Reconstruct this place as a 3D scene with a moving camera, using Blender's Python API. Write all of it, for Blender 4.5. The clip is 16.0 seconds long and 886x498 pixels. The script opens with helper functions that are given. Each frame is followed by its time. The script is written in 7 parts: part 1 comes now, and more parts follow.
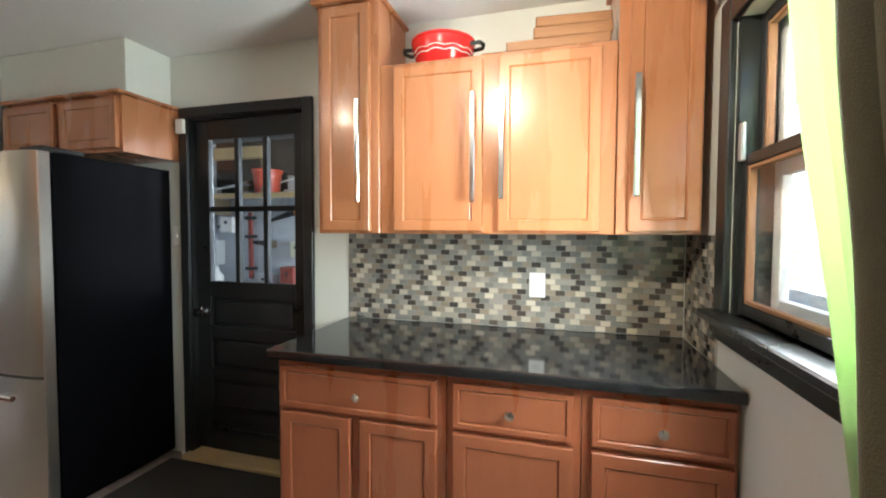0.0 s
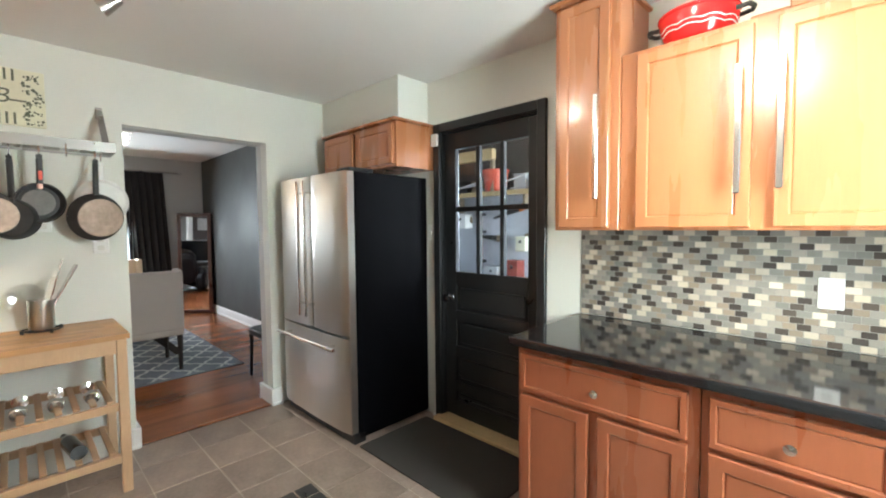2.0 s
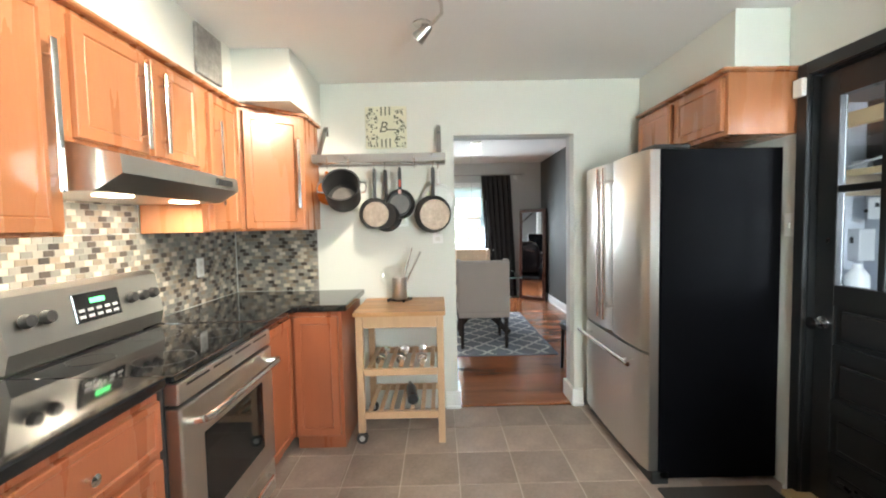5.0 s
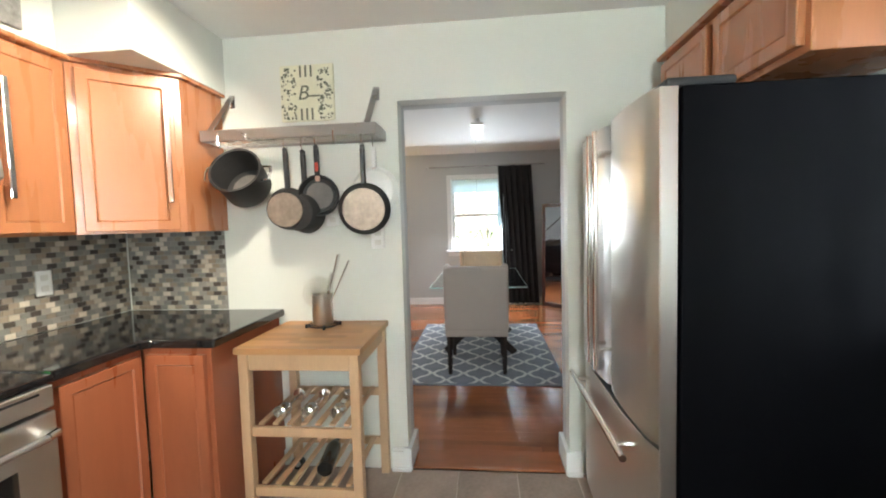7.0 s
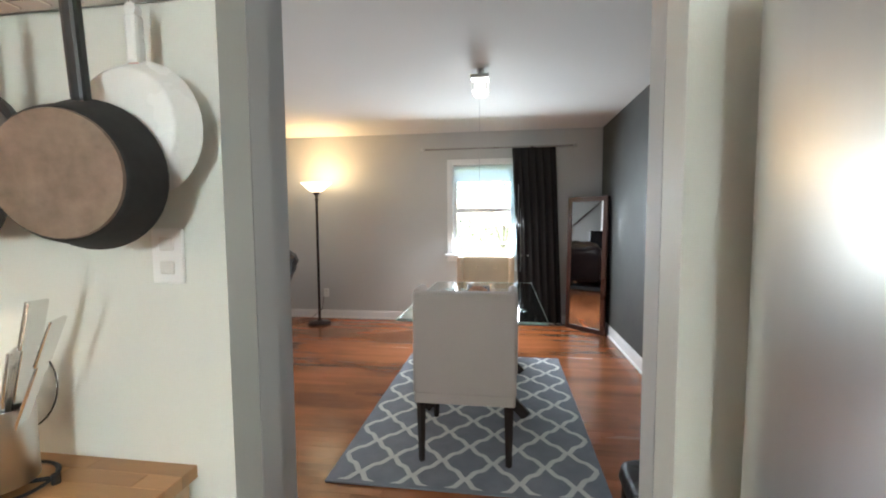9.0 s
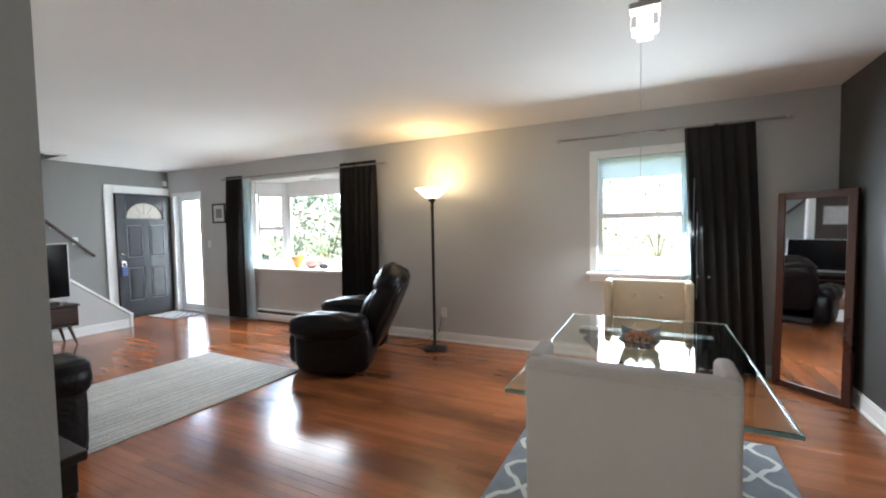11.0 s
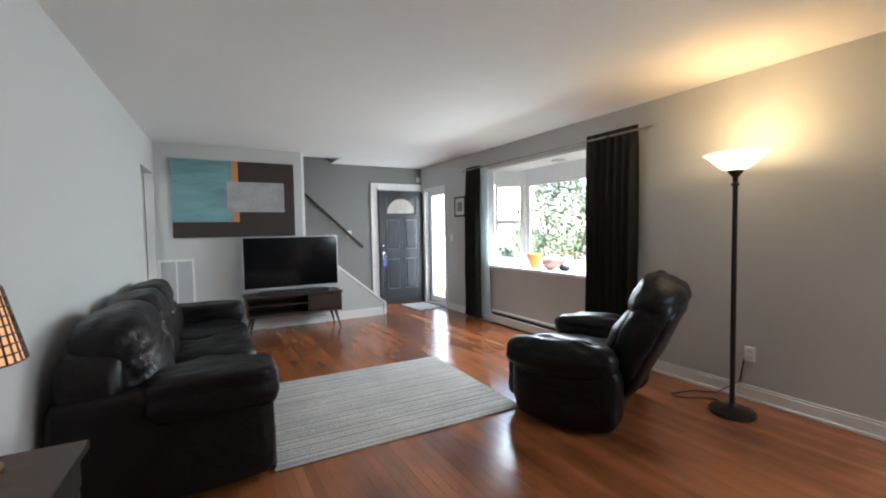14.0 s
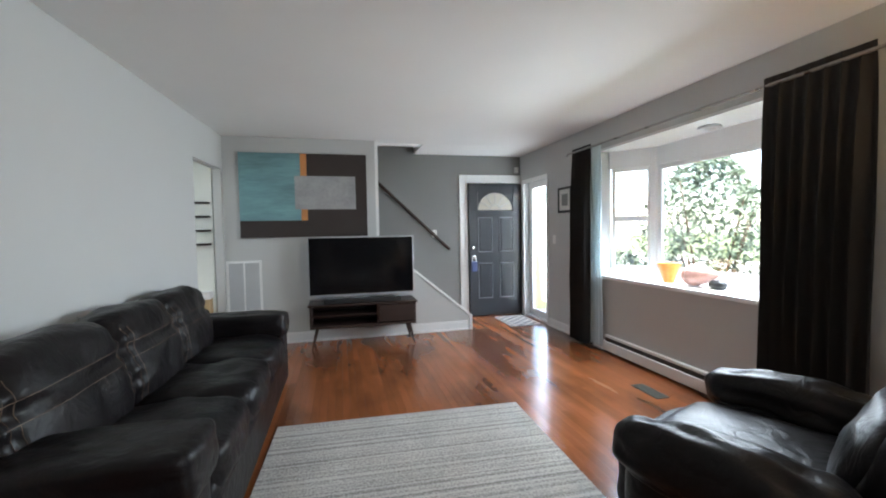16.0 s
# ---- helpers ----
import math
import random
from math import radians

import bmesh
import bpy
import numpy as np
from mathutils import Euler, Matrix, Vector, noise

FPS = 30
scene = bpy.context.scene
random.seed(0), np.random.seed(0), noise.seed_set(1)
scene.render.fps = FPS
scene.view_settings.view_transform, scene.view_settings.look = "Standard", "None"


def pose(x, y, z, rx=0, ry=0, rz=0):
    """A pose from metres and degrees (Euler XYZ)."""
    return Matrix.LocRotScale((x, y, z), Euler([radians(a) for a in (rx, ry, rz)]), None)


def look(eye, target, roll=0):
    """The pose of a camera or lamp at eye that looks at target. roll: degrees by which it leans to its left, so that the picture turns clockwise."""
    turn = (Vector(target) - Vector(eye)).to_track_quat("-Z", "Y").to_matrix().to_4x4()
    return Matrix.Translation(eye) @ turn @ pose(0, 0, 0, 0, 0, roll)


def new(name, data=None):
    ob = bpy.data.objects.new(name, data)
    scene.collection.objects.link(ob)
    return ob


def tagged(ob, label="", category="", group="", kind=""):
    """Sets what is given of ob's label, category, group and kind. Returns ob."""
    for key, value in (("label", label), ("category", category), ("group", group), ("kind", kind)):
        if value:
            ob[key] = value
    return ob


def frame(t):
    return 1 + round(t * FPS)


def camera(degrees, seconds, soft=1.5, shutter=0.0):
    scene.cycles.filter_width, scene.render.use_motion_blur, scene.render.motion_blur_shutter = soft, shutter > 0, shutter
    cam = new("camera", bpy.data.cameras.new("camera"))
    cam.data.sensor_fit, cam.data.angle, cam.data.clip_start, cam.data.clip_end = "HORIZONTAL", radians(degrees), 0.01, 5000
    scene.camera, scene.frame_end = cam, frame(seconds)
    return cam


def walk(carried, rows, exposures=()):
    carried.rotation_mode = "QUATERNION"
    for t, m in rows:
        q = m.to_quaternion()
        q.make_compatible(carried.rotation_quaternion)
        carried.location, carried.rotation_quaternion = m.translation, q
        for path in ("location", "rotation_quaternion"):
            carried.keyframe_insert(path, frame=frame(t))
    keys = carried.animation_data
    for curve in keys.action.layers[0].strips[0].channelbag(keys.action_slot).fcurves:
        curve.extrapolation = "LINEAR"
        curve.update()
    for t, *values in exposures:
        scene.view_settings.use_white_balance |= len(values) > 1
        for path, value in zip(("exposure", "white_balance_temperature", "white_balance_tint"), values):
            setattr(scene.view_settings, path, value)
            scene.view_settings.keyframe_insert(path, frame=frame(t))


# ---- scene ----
cam = camera(93.0, 16.0, soft=2.0)
PATH = [
    (0, (1.659, 2.031, 1.378), (1.121, 3.956, 1.299), 0.2),
    (0.5, (1.634, 1.983, 1.361), (0.878, 3.832, 1.277), 0.1),
    (1, (1.63, 1.937, 1.371), (0.656, 3.682, 1.28), -0.1),
    (1.5, (1.628, 1.911, 1.393), (0.446, 3.522, 1.291), -0.3),
    (2, (1.613, 1.936, 1.395), (0.214, 3.362, 1.288), -0.5),
    (2.5, (1.605, 1.995, 1.403), (0.008, 3.194, 1.293), -0.7),
    (3, (1.605, 2.04, 1.41), (-0.147, 2.998, 1.299), -0.8),
    (3.5, (1.617, 2.063, 1.417), (-0.252, 2.765, 1.305), -1.0),
    (4, (1.599, 2.111, 1.402), (-0.352, 2.536, 1.292), -1.1),
    (4.2, (1.575, 2.128, 1.397), (-0.394, 2.461, 1.286), -1.1),
    (6.3, (1.091, 2.716, 1.374), (-0.892, 2.485, 1.261), -1.4),
    (6.5, (0.959, 2.756, 1.39), (-1.025, 2.527, 1.275), -1.5),
    (7, (0.631, 2.886, 1.379), (-1.356, 2.684, 1.257), -1.6),
    (7.5, (0.289, 2.983, 1.376), (-1.699, 2.801, 1.253), -1.2),
    (8, (-0.08, 3.001, 1.396), (-2.067, 2.817, 1.273), -1.2),
    (8.2, (-0.233, 3.017, 1.389), (-2.219, 2.829, 1.256), -0.9),
    (10.3, (-1.595, 2.914, 1.381), (-3.491, 2.287, 1.276), -0.8),
    (10.5, (-1.672, 2.895, 1.382), (-3.544, 2.197, 1.281), -0.9),
    (11, (-1.796, 2.87, 1.4), (-3.579, 1.969, 1.305), -1.1),
    (11.5, (-1.908, 2.881, 1.4), (-3.568, 1.769, 1.312), -1.1),
    (12, (-2.056, 2.869, 1.396), (-3.576, 1.571, 1.316), -1.0),
    (12.5, (-2.194, 2.755, 1.38), (-3.56, 1.296, 1.295), -1.0),
    (13, (-2.368, 2.564, 1.391), (-3.604, 0.994, 1.299), -0.9),
    (13.5, (-2.603, 2.367, 1.382), (-3.696, 0.695, 1.29), -1.1),
    (14, (-2.793, 2.155, 1.369), (-3.779, 0.417, 1.276), -1.0),
    (14.5, (-3.002, 1.916, 1.374), (-3.875, 0.119, 1.281), -1.1),
    (15, (-3.22, 1.698, 1.372), (-3.955, -0.16, 1.284), -1.2),
    (15.5, (-3.429, 1.469, 1.362), (-4.024, -0.439, 1.275), -1.0),
    (16, (-3.605, 1.236, 1.355), (-4.079, -0.706, 1.271), -1.0),
]
EXPOSURES = [(0, 2.85), (1.5, 3.3), (3.0, 3.6), (4.2, 3.7), (6.3, 3.5), (8.2, 3.55), (10.3, 3.45), (12.0, 3.25), (14, 3.15), (16, 3.05)]
walk(cam, [(t, look(eye, target, roll)) for t, eye, target, roll in PATH], EXPOSURES)

# ---- world, sun, window light, added fill lamps, exposure ----
world = bpy.data.worlds.new("sky")
scene.world = world
world.use_nodes = True
_n = world.node_tree.nodes
_sky = _n.new("ShaderNodeTexSky")
_sky.sky_type, _sky.sun_disc = "NISHITA", False
_sky.sun_elevation, _sky.sun_rotation = radians(48), radians(11)
world.node_tree.links.new(_sky.outputs[0], _n["Background"].inputs[0])
_n["Background"].inputs[1].default_value = 0.15


def lamp(name, kind, at, energy, color=(1, 1, 1), target=None, **more):
    data = bpy.data.lights.new(name, kind)
    data.energy, data.color = energy, color
    ob = new(name, data)
    ob.matrix_world = look(at, target) if target else pose(*at)
    for key, value in more.items():
        if key == "size":
            data.size = value
        elif key == "size_y":
            data.shape, data.size_y = "RECTANGLE", value
        elif key == "radius":
            data.shadow_soft_size = value
        elif key == "cone":
            data.spot_size, data.spot_blend = radians(value), 0.6
    return ob


sun = lamp("sun", "SUN", (6, 30, 34), 3.2, (1, 0.95, 0.88), target=(-3.0, 0.0, 0.0))
sun.data.angle = radians(0.6)
DAY = (0.80, 0.91, 1.0)
lamp("daylight_bay", "AREA", (-6.56, -1.81, 1.42), 9.2, DAY, target=(-4.4, -1.81, -0.1), size=1.5, size_y=0.95)
lamp("daylight_dining", "AREA", (-6.28, 2.78, 1.50), 7.2, DAY, target=(-4.3, 2.80, 0.45), size=0.85, size_y=1.0)
lamp("daylight_door", "AREA", (-6.60, -4.50, 1.15), 3.2, DAY, target=(-3, -4.45, 0.9), size=0.5, size_y=1.8)
lamp("daylight_kitchen", "AREA", (2.165, 2.98, 1.60), 12.5, (0.86, 0.98, 0.98), target=(0.0, 2.4, 1.25), size=0.9, size_y=0.85)
# fill lamp added to brighten the garage, beside a made-up opening
lamp("garage_fill", "AREA", (2.8, 5.6, 1.7), 22, DAY, target=(0.0, 5.6, 1.2), size=1.2, size_y=1.2)
# fill lamp added inside the windowless hallway to brighten its walls
lamp("hall_fill", "AREA", (-0.6, -2.75, 1.6), 5, DAY, target=(-1.2, -3.9, 1.1), size=0.8, size_y=1.0)
WARM = (1.0, 0.74, 0.42)
SPOT = (1.0, 0.91, 0.74)

# ---- materials ----


def mat(name, color, rough=0.5, metal=0.0, vary=0.12, scale=6.0, fine=60.0, bump=0.05, spec=0.5, stretch=(1, 1, 1), coat=0.0, piece=0.0, rv=0.15, stain=0.0):
    """A surface with colour that varies at two scales, and fine relief. piece: how far whole pieces differ."""
    m = bpy.data.materials.new(name)
    m.use_nodes = True
    nt = m.node_tree
    b = nt.nodes["Principled BSDF"]
    b.inputs["Metallic"].default_value = metal
    b.inputs["Specular IOR Level"].default_value = spec
    b.inputs["Coat Weight"].default_value = coat
    b.inputs["Coat Roughness"].default_value = 0.12
    co = nt.nodes.new("ShaderNodeTexCoord")
    mp = nt.nodes.new("ShaderNodeMapping")
    mp.inputs["Scale"].default_value = stretch
    nt.links.new(co.outputs["Object"], mp.inputs["Vector"])
    big, small = nt.nodes.new("ShaderNodeTexNoise"), nt.nodes.new("ShaderNodeTexNoise")
    big.inputs["Scale"].default_value, small.inputs["Scale"].default_value = scale, fine
    big.inputs["Detail"].default_value, small.inputs["Detail"].default_value = 4, 3
    for t in (big, small):
        nt.links.new(mp.outputs[0], t.inputs["Vector"])
    add = nt.nodes.new("ShaderNodeMath")
    add.operation = "MULTIPLY_ADD"
    add.inputs[1].default_value = 0.45
    nt.links.new(small.outputs["Fac"], add.inputs[0])
    nt.links.new(big.outputs["Fac"], add.inputs[2])
    fac = add.outputs[0]
    if piece:
        info = nt.nodes.new("ShaderNodeObjectInfo")
        geo = nt.nodes.new("ShaderNodeNewGeometry")
        s = nt.nodes.new("ShaderNodeMath")
        s.operation = "ADD"
        nt.links.new(info.outputs["Random"], s.inputs[0])
        nt.links.new(geo.outputs["Random Per Island"], s.inputs[1])
        f = nt.nodes.new("ShaderNodeMath")
        f.operation = "FRACT"
        nt.links.new(s.outputs[0], f.inputs[0])
        g = nt.nodes.new("ShaderNodeMath")
        g.operation = "MULTIPLY_ADD"
        g.inputs[1].default_value = piece
        nt.links.new(f.outputs[0], g.inputs[0])
        nt.links.new(fac, g.inputs[2])
        fac = g.outputs[0]
    ramp = nt.nodes.new("ShaderNodeMapRange")
    ramp.inputs["From Min"].default_value, ramp.inputs["From Max"].default_value = 0.4, 1.05 + piece
    ramp.inputs["To Min"].default_value, ramp.inputs["To Max"].default_value = 1 - vary, 1 + vary
    nt.links.new(fac, ramp.inputs["Value"])
    mul = nt.nodes.new("ShaderNodeVectorMath")
    mul.operation = "SCALE"
    mul.inputs[0].default_value = color
    nt.links.new(ramp.outputs[0], mul.inputs["Scale"])
    if stain:
        gp, wear = nt.nodes.new("ShaderNodeNewGeometry"), nt.nodes.new("ShaderNodeTexNoise")
        sm, rng = nt.nodes.new("ShaderNodeMapping"), nt.nodes.new("ShaderNodeMapRange")
        sm.inputs["Scale"].default_value = (1.9, 0.75, 1.0)
        sm.inputs["Location"].default_value = (0.35, 0.2, 0.0)
        wear.inputs["Scale"].default_value, wear.inputs["Detail"].default_value = 1.0, 5
        rng.inputs["From Min"].default_value, rng.inputs["From Max"].default_value = 0.45, 0.63
        rng.inputs["To Min"].default_value, rng.inputs["To Max"].default_value = 1.0, 1.0 - stain
        sc = nt.nodes.new("ShaderNodeVectorMath")
        sc.operation = "SCALE"
        nt.links.new(gp.outputs["Position"], sm.inputs[0])
        nt.links.new(sm.outputs[0], wear.inputs["Vector"])
        nt.links.new(wear.outputs["Fac"], rng.inputs["Value"])
        nt.links.new(mul.outputs[0], sc.inputs[0])
        nt.links.new(rng.outputs[0], sc.inputs["Scale"])
        nt.links.new(sc.outputs[0], b.inputs["Base Color"])
    else:
        nt.links.new(mul.outputs[0], b.inputs["Base Color"])
    rr = nt.nodes.new("ShaderNodeMapRange")
    rr.inputs["From Min"].default_value, rr.inputs["From Max"].default_value = 0.3, 0.7
    rr.inputs["To Min"].default_value, rr.inputs["To Max"].default_value = max(0.02, rough * (1 - rv)), min(1, rough * (1 + rv))
    nt.links.new(big.outputs["Fac"], rr.inputs["Value"])
    nt.links.new(rr.outputs[0], b.inputs["Roughness"])
    if bump:
        bp = nt.nodes.new("ShaderNodeBump")
        bp.inputs["Strength"].default_value, bp.inputs["Distance"].default_value = bump, 0.01
        nt.links.new(small.outputs["Fac"], bp.inputs["Height"])
        nt.links.new(bp.outputs[0], b.inputs["Normal"])
    return m


def glow(name, color, strength):
    m = mat(name, color, 0.5)
    b = m.node_tree.nodes["Principled BSDF"]
    b.inputs["Emission Color"].default_value = (*color, 1)
    b.inputs["Emission Strength"].default_value = strength
    return m


def clear(name, color=(1, 1, 1), rough=0.0, ior=1.45):
    m = mat(name, color, max(rough, 0.02), vary=0.01, bump=0)
    b = m.node_tree.nodes["Principled BSDF"]
    b.inputs["Transmission Weight"].default_value, b.inputs["IOR"].default_value = 1.0, ior
    return m


def thin_glass(name, tint):
    """Blown glass too thin to bend the view: tinted see-through with a clear gloss and a painted pale lift."""
    m = bpy.data.materials.new(name)
    m.use_nodes = True
    nt = m.node_tree
    nt.nodes.remove(nt.nodes["Principled BSDF"])
    tr_, gl_, mx, fr_ = [nt.nodes.new(k) for k in ("ShaderNodeBsdfTransparent", "ShaderNodeBsdfGlossy", "ShaderNodeMixShader", "ShaderNodeFresnel")]
    tr_.inputs[0].default_value = (*tint, 1)
    gl_.inputs["Roughness"].default_value = 0.03
    fr_.inputs["IOR"].default_value = 1.4
    nt.links.new(fr_.outputs[0], mx.inputs[0])
    nt.links.new(tr_.outputs[0], mx.inputs[1])
    nt.links.new(gl_.outputs[0], mx.inputs[2])
    # a tenth of plain white stands in for the missing bright refraction
    pale_lift, lift_mix = nt.nodes.new("ShaderNodeBsdfDiffuse"), nt.nodes.new("ShaderNodeMixShader")
    pale_lift.inputs[0].default_value = (0.8, 0.82, 0.82, 1)
    lift_mix.inputs[0].default_value = 0.10
    nt.links.new(mx.outputs[0], lift_mix.inputs[1])
    nt.links.new(pale_lift.outputs[0], lift_mix.inputs[2])
    nt.links.new(lift_mix.outputs[0], nt.nodes["Material Output"].inputs[0])
    return m


def creased(m, scale, strength, stretch=(1, 1, 1)):
    """Adds soft folds and creases to a hide, over its fine grain."""
    nt = m.node_tree
    b = nt.nodes["Principled BSDF"]
    co, mp, nz, bp = [nt.nodes.new(k) for k in ("ShaderNodeTexCoord", "ShaderNodeMapping", "ShaderNodeTexNoise", "ShaderNodeBump")]
    mp.inputs["Scale"].default_value = stretch
    nz.inputs["Scale"].default_value, nz.inputs["Detail"].default_value, nz.inputs["Distortion"].default_value = scale, 2.5, 1.6
    bp.inputs["Strength"].default_value, bp.inputs["Distance"].default_value = strength, 0.03
    nt.links.new(co.outputs["Object"], mp.inputs[0])
    nt.links.new(mp.outputs[0], nz.inputs["Vector"])
    nt.links.new(nz.outputs["Fac"], bp.inputs["Height"])
    nt.links.new(b.inputs["Normal"].links[0].from_socket, bp.inputs["Normal"])
    nt.links.new(bp.outputs[0], b.inputs["Normal"])
    return m


def sheer(name, color, through_=0.6):
    m = mat(name, color, 0.8, vary=0.06, fine=300, bump=0.1)
    nt = m.node_tree
    b, out = nt.nodes["Principled BSDF"], nt.nodes["Material Output"]
    tl, mx = nt.nodes.new("ShaderNodeBsdfTranslucent"), nt.nodes.new("ShaderNodeMixShader")
    tl.inputs[0].default_value = (*color, 1)
    mx.inputs[0].default_value = through_
    nt.links.new(b.outputs[0], mx.inputs[1])
    nt.links.new(tl.outputs[0], mx.inputs[2])
    nt.links.new(mx.outputs[0], out.inputs[0])
    return m


def colours(name, stops, rough, spec=0.5, piece_grain=0.1, bump=0.04):
    """Pieces that each take one of several colours."""
    m = mat(name, (1, 1, 1), rough, vary=piece_grain, scale=25, fine=120, bump=bump, spec=spec)
    nt = m.node_tree
    b = nt.nodes["Principled BSDF"]
    info, geo = nt.nodes.new("ShaderNodeObjectInfo"), nt.nodes.new("ShaderNodeNewGeometry")
    s, f = nt.nodes.new("ShaderNodeMath"), nt.nodes.new("ShaderNodeMath")
    s.operation, f.operation = "ADD", "FRACT"
    nt.links.new(info.outputs["Random"], s.inputs[0])
    nt.links.new(geo.outputs["Random Per Island"], s.inputs[1])
    nt.links.new(s.outputs[0], f.inputs[0])
    ramp = nt.nodes.new("ShaderNodeValToRGB")
    ramp.color_ramp.interpolation = "CONSTANT"
    while len(ramp.color_ramp.elements) < len(stops):
        ramp.color_ramp.elements.new(0.5)
    for i, c in enumerate(stops):
        ramp.color_ramp.elements[i].position = i / len(stops)
        ramp.color_ramp.elements[i].color = (*c, 1)
    nt.links.new(f.outputs[0], ramp.inputs[0])
    old = b.inputs["Base Color"].links[0].from_node
    nt.links.new(ramp.outputs[0], old.inputs[0])
    return m


def stripes(name, a, b_, axis, freq, rough=0.95):
    """Woven bands of two colours across one axis."""
    m = mat(name, a, rough, vary=0.2, scale=3, fine=160, bump=0.5)
    nt = m.node_tree
    b = nt.nodes["Principled BSDF"]
    co = nt.nodes.new("ShaderNodeTexCoord")
    mp = nt.nodes.new("ShaderNodeMapping")
    mp.inputs["Scale"].default_value = [freq if i == axis else 0.12 for i in range(3)]
    nz = nt.nodes.new("ShaderNodeTexNoise")
    nz.inputs["Scale"].default_value, nz.inputs["Detail"].default_value = 1.0, 5
    ramp = nt.nodes.new("ShaderNodeValToRGB")
    ramp.color_ramp.elements[0].position, ramp.color_ramp.elements[1].position = 0.60, 0.88
    ramp.color_ramp.elements[0].color, ramp.color_ramp.elements[1].color = (*b_, 1), (*a, 1)
    nt.links.new(co.outputs["Object"], mp.inputs[0])
    nt.links.new(mp.outputs[0], nz.inputs["Vector"])
    mp2, knot, ad = nt.nodes.new("ShaderNodeMapping"), nt.nodes.new("ShaderNodeTexNoise"), nt.nodes.new("ShaderNodeMath")
    mp2.inputs["Scale"].default_value = [60 if i == axis else 95 for i in range(3)]
    knot.inputs["Scale"].default_value, knot.inputs["Detail"].default_value = 1.0, 1
    ad.operation = "MULTIPLY_ADD"
    ad.inputs[1].default_value = 0.55
    nt.links.new(co.outputs["Object"], mp2.inputs[0])
    nt.links.new(mp2.outputs[0], knot.inputs["Vector"])
    nt.links.new(knot.outputs["Fac"], ad.inputs[0])
    nt.links.new(nz.outputs["Fac"], ad.inputs[2])
    nt.links.new(ad.outputs[0], ramp.inputs[0])
    old = b.inputs["Base Color"].links[0].from_node
    nt.links.new(ramp.outputs[0], old.inputs[0])
    return m


wall_paint = mat("kitchen_paint", (0.70, 0.71, 0.66), 0.7, vary=0.03, scale=1.5, fine=220, bump=0.06)
living_paint = mat("grey_paint", (0.555, 0.56, 0.55), 0.7, vary=0.03, scale=1.5, fine=220, bump=0.06)
accent_paint = mat("charcoal_paint", (0.058, 0.060, 0.058), 0.6, vary=0.06, scale=2, fine=220, bump=0.06)
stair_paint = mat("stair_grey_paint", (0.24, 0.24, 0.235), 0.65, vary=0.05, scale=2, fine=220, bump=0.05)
ceiling_paint = mat("ceiling_paint", (0.82, 0.81, 0.79), 0.85, vary=0.03, scale=1.2, fine=260, bump=0.1)
white_trim = mat("white_trim_paint", (0.82, 0.82, 0.81), 0.35, vary=0.04, scale=3, bump=0.02)
black_paint = mat("black_door_paint", (0.016, 0.017, 0.018), 0.32, vary=0.25, scale=4, bump=0.04)
slate_paint = mat("slate_door_paint", (0.035, 0.038, 0.045), 0.4, vary=0.15, scale=4, bump=0.04)
maple = mat("maple", (0.42, 0.165, 0.072), 0.28, vary=0.10, scale=2.2, fine=26, bump=0.03, stretch=(5, 5, 0.6), coat=0.25)
# the same maple, with the dimmer light on base units put into its colour
maple_shaded = mat("maple_shaded_red", (0.335, 0.103, 0.047), 0.30, vary=0.10, scale=2.2, fine=26, bump=0.03, stretch=(5, 5, 0.6), coat=0.25)
granite = mat("black_granite", (0.012, 0.012, 0.013), 0.07, vary=0.5, scale=60, fine=240, bump=0.0, spec=0.6)
steel = mat("brushed_steel", (0.66, 0.64, 0.605), 0.31, 1.0, vary=0.02, scale=3, fine=220, bump=0.0, stretch=(14, 14, 0.4), rv=0.01)
chrome = mat("chrome", (0.75, 0.74, 0.72), 0.16, 1.0, vary=0.04, bump=0)
fridge_black = mat("black_enamel", (0.0026, 0.0026, 0.0036), 0.48, vary=0.1, fine=400, bump=0.1, spec=0.05, rv=0.03)
black_glass = mat("black_glass", (0.008, 0.008, 0.009), 0.05, vary=0.2, bump=0)
black_plastic = mat("black_plastic", (0.02, 0.02, 0.021), 0.45, vary=0.2)
birch = mat("birch", (0.53, 0.345, 0.205), 0.5, vary=0.14, scale=2, fine=30, bump=0.05, stretch=(5, 5, 0.8))
block = mat("butcher_block", (0.52, 0.28, 0.12), 0.40, vary=0.34, scale=3, fine=30, bump=0.04, stretch=(5, 0.8, 5), piece=1.0)
nonstick = mat("nonstick", (0.030, 0.029, 0.029), 0.5, vary=0.25, scale=12, bump=0.05, spec=0.3)
pan_base = mat("worn_pan_base", (0.27, 0.20, 0.155), 0.42, 0.6, vary=0.3, scale=18, bump=0.05)
enamel_white = mat("white_enamel", (0.8, 0.8, 0.78), 0.25, vary=0.04)
orange_enamel = mat("orange_enamel", (0.75, 0.22, 0.03), 0.25, vary=0.1)
red_enamel = mat("red_enamel", (0.62, 0.02, 0.02), 0.15, vary=0.08, bump=0)
walnut = mat("acacia_board", (0.29, 0.125, 0.05), 0.45, vary=0.3, scale=4, fine=30, stretch=(0.7, 5, 5))
white_plastic = mat("white_plastic", (0.82, 0.82, 0.80), 0.4, vary=0.03)
rubber_mat = mat("dark_door_mat", (0.045, 0.04, 0.036), 0.95, vary=0.3, scale=8, fine=260, bump=0.6)
glass = clear("clear_glass")
table_glass = clear("greenish_plate_glass", (0.86, 0.96, 0.94))
